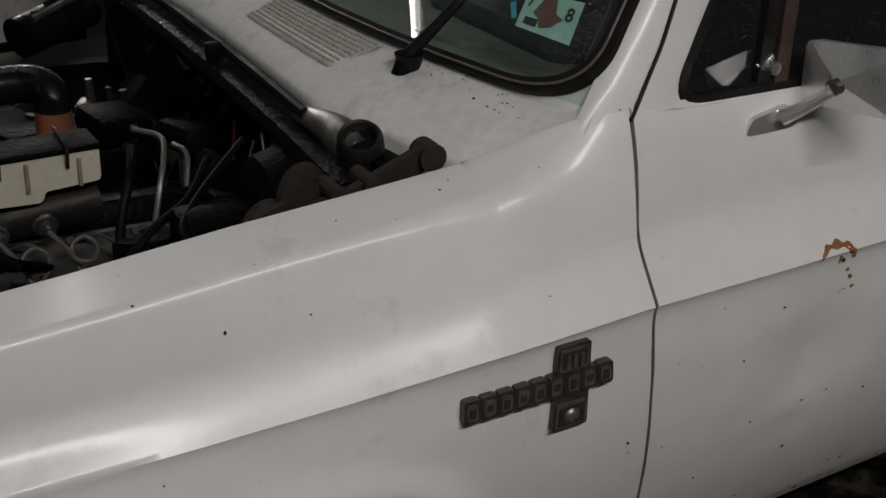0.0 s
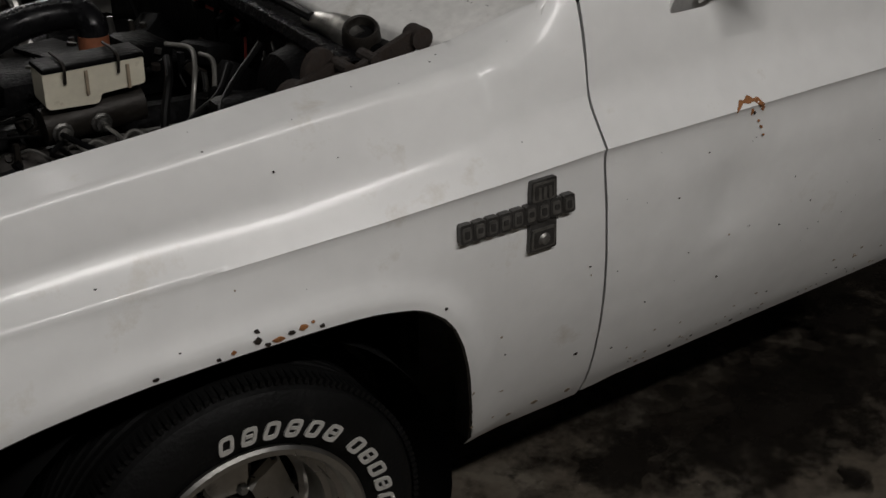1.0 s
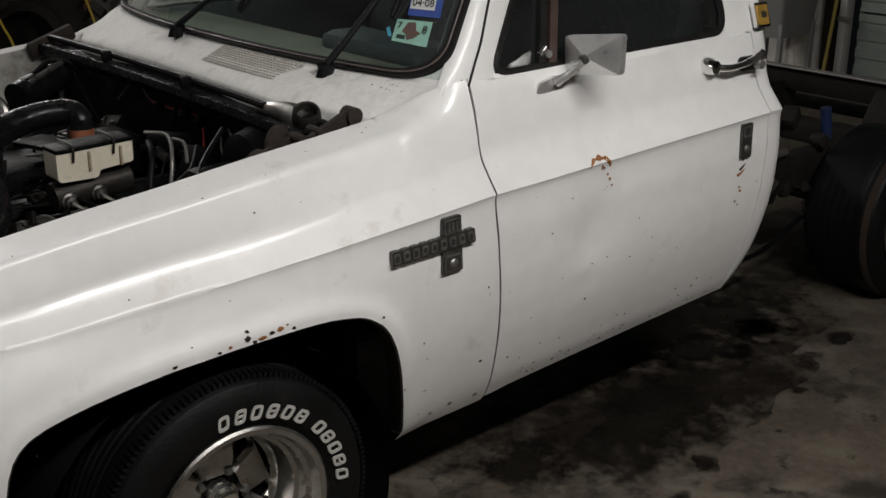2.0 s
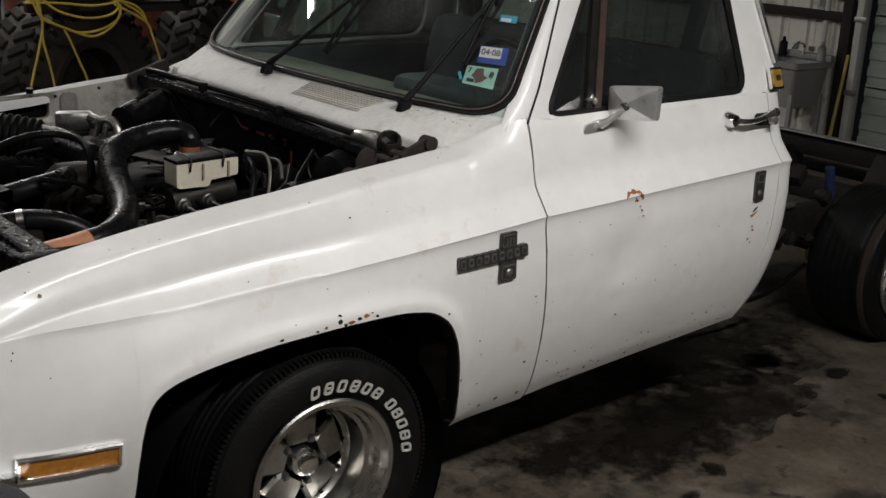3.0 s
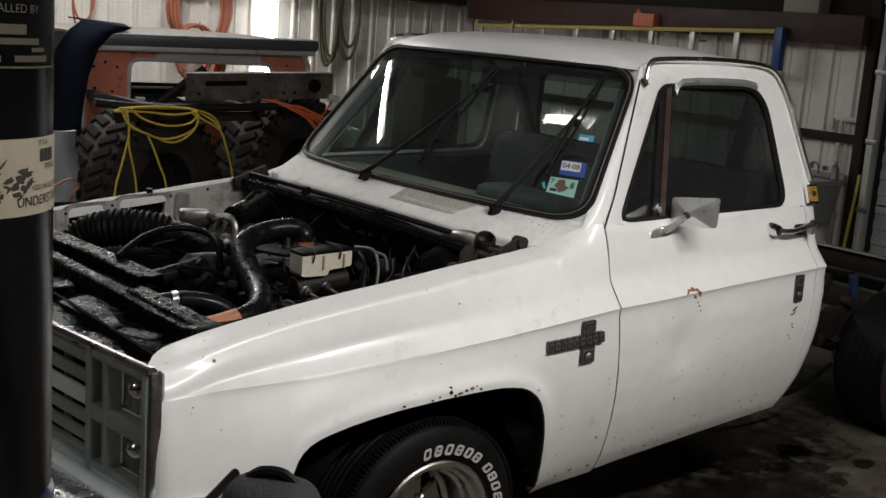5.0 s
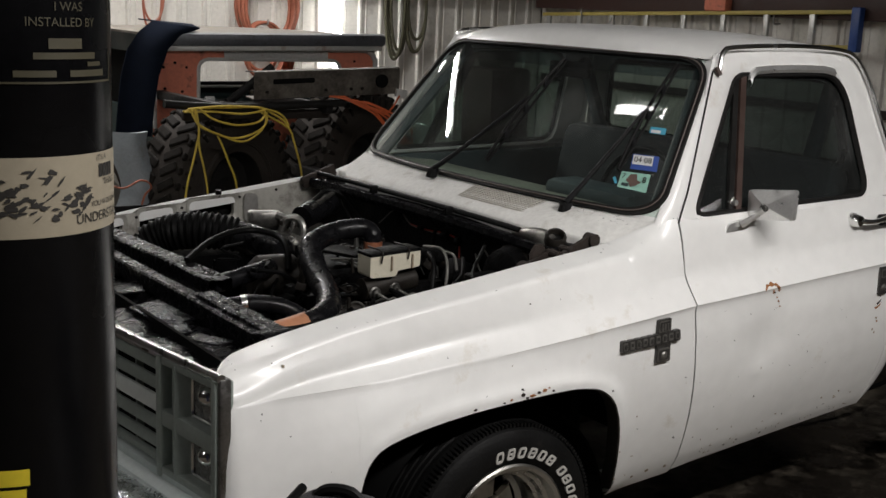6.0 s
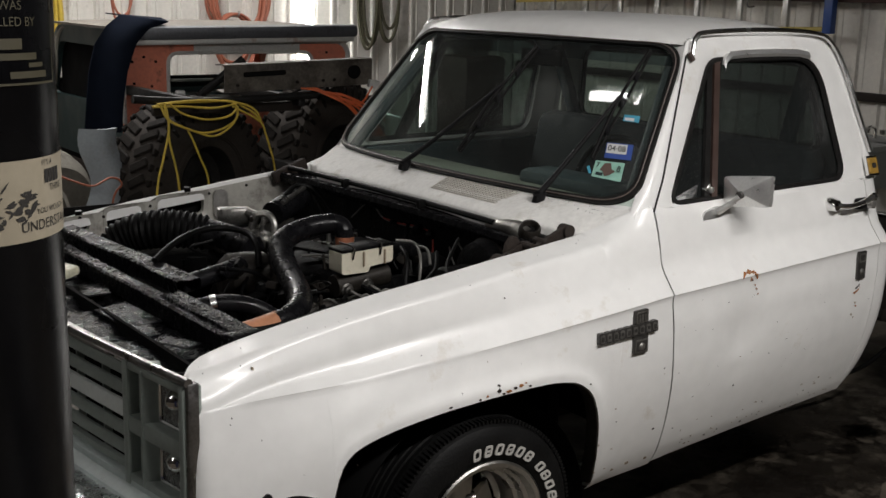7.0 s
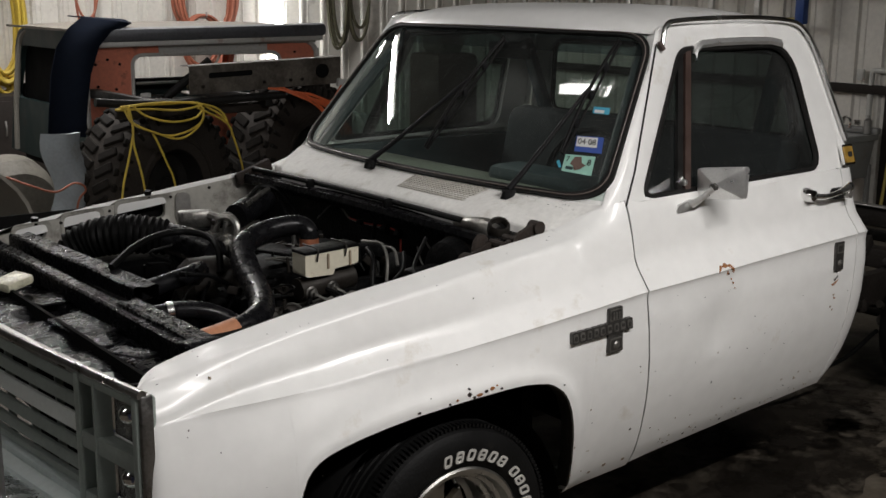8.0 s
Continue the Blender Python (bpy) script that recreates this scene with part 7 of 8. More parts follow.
for k, (x, dz, r, m_) in enumerate(((0.018, 0.016, 0.011, M_RUST_DK), (0.02, 0.03, 0.006, M_RUST_DK), (0.052, 0.007, 0.013, M_RUST), (0.075, 0.012, 0.009, M_RUST_DK), (0.095, 0.016, 0.010, M_RUST), (0.128, 0.008, 0.007, M_RUST_DK), (-0.022, 0.010, 0.006, M_RUST), (-0.045, 0.006, 0.006, M_RUST_DK),
                                    (-0.143, 0.008, 0.007, M_RUST_DK), (0.112, 0.020, 0.004, M_RUST), (0.035, 0.004, 0.008, M_RUST_DK), (0.36, 0.02, 0.005, M_RUST_DK))):
    zz = lerp_table(x, ARCH) + dz
    rg = random.Random(50 + k)
    r *= 0.75
    o = [(x + r * rg.uniform(0.5, 1.2) * math.cos(a), zz + r * 0.7 * rg.uniform(0.5, 1.2) * math.sin(a)) for a in [2 * math.pi * i / 9 for i in range(9)]]
    side_patch("rust_hole", o, 0.001, m_, fender_l, lift=0.001)
for k, (x, z, r, m_) in enumerate(((0.652, 0.462, 0.007, M_RUST_DK), (0.66, 0.68, 0.004, M_RUST_DK), (0.663, 0.66, 0.003, M_GRIME), (0.60, 0.345, 0.012, M_GRIME), (0.56, 0.335, 0.010, M_GRIME), (0.66, 0.34, 0.012, M_GRIME), (-0.69, 0.90, 0.003, M_RUST_DK), (-0.735, 0.79, 0.004, M_RUST_DK),
                                   (-0.74, 0.775, 0.003, M_RUST_DK), (-0.66, 0.888, 0.008, M_GRIME), (-0.42, 0.62, 0.003, M_RUST_DK), (0.1, 0.965, 0.003, M_RUST_DK), (0.5, 0.58, 0.004, M_GRIME), (-0.25, 0.93, 0.003, M_RUST_DK), (0.0, 0.815, 0.003, M_GRIME))):
    blot(x, z, r, m_, 80 + k, fender_l)
rg = random.Random(63)
for k in range(46):
    x = rg.uniform(0.49, 1.66)
    if abs(x + drift(x, 0.36) - 0.775) < 0.03:
        continue
    z = z_sill(x) + 0.045 + 0.11 * rg.random() ** 2.2
    blot(x, z, rg.uniform(0.004, 0.011), rg.choice((M_GRIME, M_GRIME, M_GRIME, M_RUST_DK)), 300 + k, door_l if x > 0.72 else fender_l, rg.uniform(0.4, 0.9), name="grime_spot")
for k, (dx, z) in enumerate(((0.008, 0.47), (0.006, 0.415), (0.012, 0.362))):
    blot(lerp_table(-z, [(-0.65, 0.381), (-0.549, 0.425), (-0.433, 0.452), (-0.32, 0.474)]) + dx, z, 0.005, M_RUST_DK if k % 2 else M_GRIME, 120 + k, fender_l, 1.4)


# black specks of dirt on the cowl ends, fender top and door edge
rng = random.Random(21)
bm = bmesh.new()
def speck(p, r):
    bmesh.ops.create_icosphere(bm, subdivisions=1, radius=1.0, matrix=Matrix.Translation(p) @ Matrix.Diagonal((r, r * rng.uniform(0.6, 1.2), r * 0.5, 1)))
for k in range(70):
    speck(cowl_pt(rng.uniform(-0.97, -0.45), rng.uniform(0.15, 0.98) ** 0.7, 0.004), rng.choice((0.0012, 0.0016, 0.002, 0.003)))
for k in range(20):
    col = rng.choice([c for c in fr if -0.80 < c[0][0] < 0.69])
    speck(Vector(col[rng.choice((-8, -7, -6, -5, -4, -3))]), rng.choice((0.0012, 0.0016, 0.0022)))
for k in range(40):
    x, z = rng.uniform(-0.76, 1.72), rng.uniform(0.46, 1.0)
    if z > z_low(x) + 0.03:
        speck(on_side(x, z), rng.choice((0.001, 0.0014, 0.0018, 0.0026)))
tagged(part("dirt_specks", bm, M_DARK, truck, smooth=False), "scattered black specks of dirt", kind="stuff")

# ---------------------------------------------------------------- by the far wall
# roll-up door: sections with pressed ribs, in a track
gd = empty("roll_up_door", X_WALL, -0.7, 0)
tagged(gd, "grey-green ribbed sectional roll-up door, closed", "garage door", kind="structure")
SEC = 0.535
for k in range(6):
    z0 = 0.015 + SEC * k
    prof = [(0.03, 0.0), (0.0, 0.004)]
    for r in range(4):
        b0 = 0.02 + r * 0.128
        prof += [(0.0, b0), (0.012, b0 + 0.012), (0.012, b0 + 0.055), (0.0, b0 + 0.067)]
    prof += [(0.0, SEC - 0.008), (0.03, SEC - 0.004)]
    rows = [[(X_WALL + 0.015 + dx, y, z0 + dz) for dx, dz in prof] for y in (1.66, -0.7, -3.1)]
    p = part("door_section", quads(rows), M_DOOR_STEEL, gd, smooth=False)
    part("section_seam", box((X_WALL + 0.012, -0.72, z0 + 0.002), (0.012, 4.7, 0.008), bevel=0), M_DARK, p)
part("pull_handle", box((X_WALL + 0.0, 0.92, 1.36), (0.02, 0.05, 0.16), bevel=0.004), M_PLASTIC, gd)
tagged(part("door_frame_1", box((X_WALL - 0.03, 1.735, 1.5), (0.10, 0.055, 3.0), bevel=0.004), M_PIPE), "pale steel door track and jamb", "door frame", kind="structure")
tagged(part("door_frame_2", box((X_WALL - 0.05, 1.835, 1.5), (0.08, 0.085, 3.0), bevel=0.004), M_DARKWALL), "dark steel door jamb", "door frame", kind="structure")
tagged(part("door_frame_3", box((X_WALL - 0.03, -3.15, 1.5), (0.10, 0.09, 3.0), bevel=0.004), M_PIPE), "pale steel door track and jamb", "door frame", kind="structure")
for k in range(5):
    tagged(part("track_bracket", box((X_WALL - 0.085, 1.72, 0.5 + 0.55 * k), (0.012, 0.10, 0.04), bevel=0.002), M_STEEL), "small steel bracket on the door track", "bracket", group="track brackets", kind="structure")
tagged(part("trim_beam", box((X_WALL - 0.16, 4.3, 1.915), (0.10, 4.9, 0.235), bevel=0.01), M_BEAM), "dark red-oxide steel beam along the wall", "beam", kind="structure")
# dark panel: the unlit loft's shade put into the colour
tagged(part("trim_loft", box((X_WALL - 0.02, 4.3, 2.73), (0.03, 4.9, 1.40), bevel=0.004), M_DARKWALL), "dark panel standing in for the unlit loft above the beam", "board wall", kind="structure")
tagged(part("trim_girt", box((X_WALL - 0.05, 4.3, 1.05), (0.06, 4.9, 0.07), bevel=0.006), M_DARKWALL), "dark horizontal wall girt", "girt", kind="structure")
tagged(part("trim_eave", box((0.3, Y_WALL - 0.10, 2.02), (12.0, 0.16, 0.16), bevel=0.01), M_BEAM), "red-oxide steel girt along the wall", "girt", kind="structure")

# ladder hung on its side
lad = empty("extension_ladder", 6.40, 4.5, 1.62)
tagged(lad, "yellow fibreglass ladder with pale rungs, hung on the wall", "ladder")
LY0, LY1, LZ = 2.60, 6.55, 1.575
for z in (LZ, LZ + 0.285):
    part("ladder_rail", box((6.30, (LY0 + LY1) / 2, z - 0.06), (0.045, LY1 - LY0, 0.035), turn(-1.95, 0, 0), bevel=0.006), M_LADDER_Y, lad)
n = 8
for k in range(n):
    y = LY0 + 0.42 + k * 0.49
    part("ladder_rung", box((6.30, y, LZ + 0.152 - 0.034 * (y - LY0)), (0.035, 0.058, 0.26), bevel=0.006), M_LADDER_W, lad)
for y in (5.15, 5.45, 5.75):
    part("ladder_brace", tube([(6.28, y, LZ + 0.15), (6.28, y + 0.22, LZ - 0.08)], 0.010, 8), M_LADDER_W, lad)
part("end_cap", box((6.295, LY0 - 0.02, LZ + 0.150), (0.07, 0.085, 0.36), bevel=0.01), M_BLUE, lad, "blue plastic end cap")
for y in (3.4, 5.9):
    part("ladder_hook", tube([(6.35, y, LZ + 0.17), (6.27, y, LZ + 0.17), (6.26, y, LZ + 0.24)], 0.008, 8), M_STEEL, lad)
can = part("fuel_can", box((6.30, 4.08, 1.895), (0.10, 0.26, 0.125), bevel=0.02), M_RED)
tagged(can, "red metal can lying on the ladder by the beam", "can")
part("can_spout", tube([(6.30, 4.16, 1.95), (6.30, 4.20, 1.98)], 0.018, 10), M_RED, can)

carton = part("cardboard_box", box((6.42, 2.45, 2.10), (0.16, 0.34, 0.14), bevel=0.006), M_TAN)
tagged(carton, "brown cardboard box on top of the beam", "box")
part("box_flap", box((6.42, 2.45, 2.172), (0.16, 0.17, 0.004), turn(6, 0, 0), bevel=0.001), M_TAN, carton)

# laundry sink
sink = empty("laundry_sink", 6.18, 2.10, 0)
tagged(sink, "white plastic laundry sink on legs, grubby", "sink")
SX0, SX1, SY0, SY1, SZ = 5.95, 6.42, 1.86, 2.34, 0.72
o = round_poly([(SX0, SY0), (SX1, SY0), (SX1, SY1), (SX0, SY1)], 0.04, 4)
c = Vector(((SX0 + SX1) / 2, (SY0 + SY1) / 2))
def loop_at(s, z):
    return [(c.x + (p.x - c.x) * s, c.y + (p.y - c.y) * s, z) for p in o]
part("basin", quads([loop_at(0.80, SZ - 0.34), loop_at(0.92, SZ - 0.05), loop_at(1.0, SZ - 0.045), loop_at(1.0, SZ), loop_at(0.90, SZ), loop_at(0.74, SZ - 0.32), loop_at(0.01, SZ - 0.32)], closed=True), M_SINK, sink)
for lx in (SX0 + 0.05, SX1 - 0.05):
    for ly in (SY0 + 0.05, SY1 - 0.05):
        part("leg", box((lx, ly, 0.24), (0.035, 0.035, 0.48), bevel=0.005), M_SINK, sink)
part("splash_ledge", box((SX1 - 0.02, (SY0 + SY1) / 2, SZ + 0.02), (0.06, SY1 - SY0, 0.05), bevel=0.01), M_SINK, sink)
fau = part("faucet", tube([(6.36, 2.10, SZ + 0.03), (6.36, 2.10, SZ + 0.10), (6.28, 2.10, SZ + 0.12), (6.22, 2.10, SZ + 0.08)], 0.011, 10), M_CHROME, sink, "chrome faucet")
for ly in (2.03, 2.17):
    part("faucet_handle", lathe([(0.0, -0.02), (0.025, -0.018), (0.028, 0.02), (0.0, 0.025)], 10, pose(6.36, ly, SZ + 0.08, 90)), M_CHROME, sink)
for k, (lx, ly, mm) in enumerate(((6.35, 2.28, M_PLASTIC), (6.36, 1.94, M_STEEL))):
    b = part("soap_bottle", lathe([(0.0, -0.07), (0.030, -0.07), (0.032, 0.03), (0.012, 0.05), (0.012, 0.075), (0.0, 0.075)], 14, pose(lx, ly, SZ + 0.07, 90)), mm)
    tagged(b, "small dark bottle standing on the sink rim", "bottle", group="sink bottles")
pipe = part("water_pipe", tube([(6.50, 2.03, 0.72), (6.50, 2.03, 1.10), (6.50, 2.02, 1.19), (6.50, 1.96, 1.20), (6.50, 1.88, 1.20)], 0.022, 10), M_PIPE)
tagged(pipe, "white plastic water pipe on the wall", "pipe")
part("pipe_clip", box((6.50, 2.13, 1.16), (0.03, 0.06, 0.09), bevel=0.006), M_PIPE, pipe)
broom = part("broom", tube([(6.40, 1.80, 0.08), (6.46, 1.775, 0.78)], 0.013, 10), M_LADDER_Y)
tagged(broom, "yellow-handled broom leaning by the roll-up door", "broom")
part("broom_head", box((6.375, 1.775, 0.05), (0.09, 0.26, 0.09), bevel=0.015), M_STRAP, broom)

# ---------------------------------------------------------------- the old cab behind, and what leans on it
old = empty("old_pickup_cab", 1.75, 4.7, 0)
tagged(old, "old pickup cab in red primer and grey, rear window out", "pickup cab")
CX0, CX1, CY0, CY1 = 0.90, 2.60, 4.0, 5.35
o = round_poly([(CX0, 0.62), (CX1, 0.62), (CX1 + 0.0, 1.43), (CX0 + 0.02, 1.43)], [0.02, 0.02, 0.12, 0.12], 6)
q = round_poly([(1.215, 1.06), (2.33, 1.06), (2.30, 1.355), (1.215, 1.355)], [0.05, 0.05, 0.08, 0.08], 6)
def cabp(p, w):
    return (p.x, CY0 + w, p.y)
mid = [a.lerp(b, 0.86) for a, b in zip(o, q)]
part("rear_panel", quads([[cabp(p, w) for p in lp] for lp, w in ((o, 0.06), (o, 0.0), (mid, -0.008), (q, -0.004), (q, 0.03))], closed=True), M_RED, old, "red oxide primed rear panel", sharp=40)
part("window_channel", tube([cabp(p, -0.006) for p in q] + [cabp(q[0], -0.006)], 0.013, 8, 1), M_CABGREY, old)
part("panel_edge", tube([cabp(p, -0.002) for p in o[12:]], 0.02, 8, 2), M_CABGREY, old)
part("worn_edge", tube([(CX0 + 0.012, CY0 - 0.004, 0.90), (CX0 + 0.006, CY0 - 0.006, 1.10), (CX0 + 0.014, CY0 - 0.006, 1.25), (CX0 + 0.02, CY0 - 0.004, 1.36), (CX0 + 0.07, CY0 - 0.004, 1.415), (CX0 + 0.16, CY0 - 0.004, 1.425)], [0.014, 0.02, 0.012, 0.018, 0.016, 0.012], 8), M_CABGREY, old, "bare white worn edge")
part("bare_header", box((1.80, CY0 - 0.006, 1.394), (0.80, 0.012, 0.062), bevel=0.004), M_CABGREY, old, "bare grey-white strip over the window")
for hx, hz in ((0.97, 1.30), (1.05, 1.33), (1.13, 1.30), (0.98, 1.16), (1.10, 1.14), (1.03, 1.06), (1.14, 1.05), (2.42, 1.35), (2.50, 1.30), (2.47, 1.20)):
    part("drilled_hole", tube([(hx, CY0 - 0.003, hz), (hx, CY0 - 0.012, hz)], 0.009, 8), M_DARK, old)
part("roof_gutter", box(((CX0 + CX1) / 2 + 0.0, CY0 - 0.03, 1.492), (1.80, 0.10, 0.090), turn(0, -0.8, 0), bevel=0.03), M_CABBLUE, old, "dark slate roof edge")
part("gutter_lip", box(((CX0 + CX1) / 2 + 0.0, CY0 - 0.04, 1.435), (1.74, 0.06, 0.036), turn(0, -0.8, 0), bevel=0.01), M_CABGREY, old)
rows = []
for f, h in ((0, 0.0), (0.06, 0.012), (0.2, 0.02), (0.5, 0.026), (0.8, 0.02), (1.0, -0.02)):
    rows.append([(CX0 - 0.06 + (CX1 - CX0 + 0.12) * i / 12, CY0 - 0.02 + (CY1 - CY0) * f, 1.522 + h * (1 - abs(i - 6) ** 4 / 1296.0)) for i in range(13)])
part("cab_roof", quads(rows, thick=0.015), M_ROOF_OLD, old, "faded grey roof skin")
part("front_pillar", tube([(CX0 - 0.01, 5.42, 0.62), (CX0 - 0.01, 5.36, 1.0), (CX0, 5.22, 1.40), (CX0 + 0.03, 5.05, 1.50)], 0.022, 10), M_TAN, old, "worn grey-white windscreen pillar")
# side toward the camera: frame of the door window and pillar
o2 = round_poly([(CY0 + 0.02, 0.60), (CY1 + 0.25, 0.60), (CY1 - 0.05, 1.50), (CY0 + 0.02, 1.50)], [0.02, 0.02, 0.15, 0.10], 5)
q2 = round_poly([(CY0 + 0.22, 1.00), (CY1 + 0.05, 1.00), (CY1 - 0.15, 1.38), (CY0 + 0.20, 1.38)], 0.06, 5)
for sx, sg in ((CX0, -1), (CX1, 1)):
    part("cab_side", quads([[(sx + w * sg, p.x, p.y) for p in lp] for lp, w in ((o2, -0.04), (o2, 0.0), (q2, 0.0), (q2, -0.04))], closed=True), M_TEAL if sg < 0 else M_RED, old, "faded teal cab side" if sg < 0 else "")
# near-black board added as the shade inside the cab's side window
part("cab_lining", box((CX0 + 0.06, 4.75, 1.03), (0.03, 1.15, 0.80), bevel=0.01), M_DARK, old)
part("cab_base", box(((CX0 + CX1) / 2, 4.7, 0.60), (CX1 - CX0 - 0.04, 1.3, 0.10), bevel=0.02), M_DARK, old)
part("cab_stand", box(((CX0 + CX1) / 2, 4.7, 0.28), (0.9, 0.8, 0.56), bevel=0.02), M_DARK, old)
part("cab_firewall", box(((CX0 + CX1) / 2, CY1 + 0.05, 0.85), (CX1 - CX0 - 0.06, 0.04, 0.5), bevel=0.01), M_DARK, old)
part("dash_rail", box(((CX0 + CX1) / 2, CY1 - 0.1, 1.02), (CX1 - CX0 - 0.1, 0.18, 0.12), bevel=0.04), M_TEAL, old)
part("diagonal_brace", tube([(1.40, 3.93, 1.07), (1.73, 3.93, 1.31)], 0.030, 10), M_SEAL, old, "dark padded brace")
part("window_latch", box((1.29, CY0 - 0.02, 1.09), (0.07, 0.03, 0.04), bevel=0.01), M_STK_WHITE, old)

chassis = empty("old_chassis", 1.6, 3.2, 0)
tagged(chassis, "old black truck chassis with dark crossbars", "chassis")
part("tail_bar", tube([(0.55, 2.92, 1.165), (0.72, 2.92, 1.150), (1.0, 2.92, 1.138), (1.45, 2.92, 1.149), (1.72, 2.92, 1.157)], 0.024, 12), M_SEAL, chassis, "black tail bar")
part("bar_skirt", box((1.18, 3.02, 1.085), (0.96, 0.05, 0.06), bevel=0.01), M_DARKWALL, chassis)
for ax in (0.95, 1.62):
    part("bar_arm", box((ax, 3.47, 1.12), (0.05, 1.10, 0.06), bevel=0.008), M_SEAL, chassis)
part("side_rail", box((1.75, 3.9, 0.62), (0.09, 1.6, 0.14), bevel=0.01), M_SEAL, chassis)
part("side_rail", box((2.75, 3.9, 0.62), (0.09, 1.6, 0.14), bevel=0.01), M_SEAL, chassis)
part("teal_bed_panel", box((1.95, 4.15, 0.90), (1.3, 0.05, 0.36), bevel=0.01), M_TEAL, chassis, "faded teal panel")
for lx in (1.75, 2.75):
    part("stand", box((lx, 4.3, 0.28), (0.14, 0.14, 0.56), bevel=0.02), M_SEAL, chassis)

# steel channel lying on top of the tail bar
chan = part("steel_channel", quads([[(x, 2.97 + dy, 1.180 + 0.03 * (x - 1.26) + dz) for dy, dz in ((0.10, 0.01), (0.0, 0.0), (-0.02, 0.004), (-0.025, 0.15), (-0.02, 0.165), (0.0, 0.17), (0.10, 0.165))] for x in [1.12 + 1.02 * i / 10 for i in range(11)]], thick=0.006), M_CHANNEL)
tagged(chan, "dirty grey steel channel lying on the tail bar", "steel channel")
part("channel_hole", tube([(2.00, 2.945, 1.29), (2.00, 2.925, 1.29)], 0.042, 20), M_DARK, chan)
part("channel_slot", prism(round_poly([(1.24, 1.27), (1.52, 1.28), (1.52, 1.31), (1.24, 1.30)], 0.012, 3), lambda u, v, w: Vector((u, 2.942 - w, v)), 0.004), M_DARK, chan)
for hx in (1.20, 1.60, 1.78, 1.86):
    part("channel_bolt", tube([(hx, 2.945, 1.225 + 0.03 * (hx - 1.26)), (hx, 2.935, 1.225 + 0.03 * (hx - 1.26))], 0.010, 8), M_RUSTY, chan)
part("channel_lug", box((2.15, 2.94, 1.21), (0.08, 0.03, 0.05), turn(0, 10, 0), bevel=0.006), M_CABGREY, chan)


def mud_tyre(m, label, big=1.16):
    """Big bias mud tyre: carcass, two rows of lugs with side biters, sidewall ridges."""
    m = m @ Matrix.Diagonal((big, 1.0, big, 1))
    top = part("mud_tyre", lathe([(0.205, 0.03), (0.22, 0.0), (0.24, -0.008), (0.30, -0.024), (0.36, -0.028), (0.41, -0.018), (0.445, 0.0), (0.462, 0.04), (0.466, 0.16), (0.462, 0.28), (0.445, 0.32), (0.41, 0.338), (0.36, 0.348), (0.24, 0.328), (0.22, 0.32), (0.205, 0.29)], 56, m), M_TYRE_OLD)
    bm = bmesh.new()
    n = 36
    for j in range(n):
        for side in (0, 1):
            a = 2 * math.pi * (j + 0.5 * side) / n
            ry = Matrix.Rotation(-a, 3, "Y")
            c = m @ Vector((0.468 * math.cos(a), 0.085 + 0.15 * side, 0.468 * math.sin(a)))
            add_box(bm, c, (0.020, 0.125, 0.050), m.to_3x3() @ ry @ Matrix.Rotation(radians(24 - 48 * side), 3, "X"), 0.008, 1)
            c = m @ Vector((0.440 * math.cos(a), 0.006 + 0.308 * side, 0.440 * math.sin(a)))
            add_box(bm, c, (0.060, 0.022, 0.040), m.to_3x3() @ ry @ Matrix.Rotation(radians(-14 + 28 * side), 3, "Z"), 0.008, 1)
            c = m @ Vector((0.405 * math.cos(a), -0.020 + 0.36 * side, 0.405 * math.sin(a)))
            add_box(bm, c, (0.05, 0.02, 0.018), m.to_3x3() @ ry, 0.004, 1)
    part("tread", bm, M_TYRE_LUG, top, smooth=False)
    part("tyre_ridge", lathe([(0.262, -0.012), (0.268, -0.024), (0.274, -0.020), (0.280, -0.026), (0.288, -0.020)], 48, m), M_TYRE_OLD, top)
    part("wheel_disc", lathe([(0.0, 0.08), (0.06, 0.07), (0.07, 0.10), (0.15, 0.13), (0.19, 0.10), (0.205, 0.03), (0.215, 0.0)], 40, m), M_SEAL, top)
    return tagged(top, label, "tyre", group="mud tyres")


mud_tyre(pose(1.15, 3.25, 0.575, 0, 0, 24), "large worn mud tyre standing under the yellow cord")
mud_tyre(pose(2.31, 3.58, 0.612, 0, 0, 24), "large worn mud tyre standing behind the steel channel", 1.22)

# cords draped over the bar
def cord(name, lines, r, material, label, category):
    top = None
    for pts in lines:
        p = part(name if top is None else "strand", tube(pts, r, 7, 6), material, top)
        top = top or p
    return tagged(top, label, category)


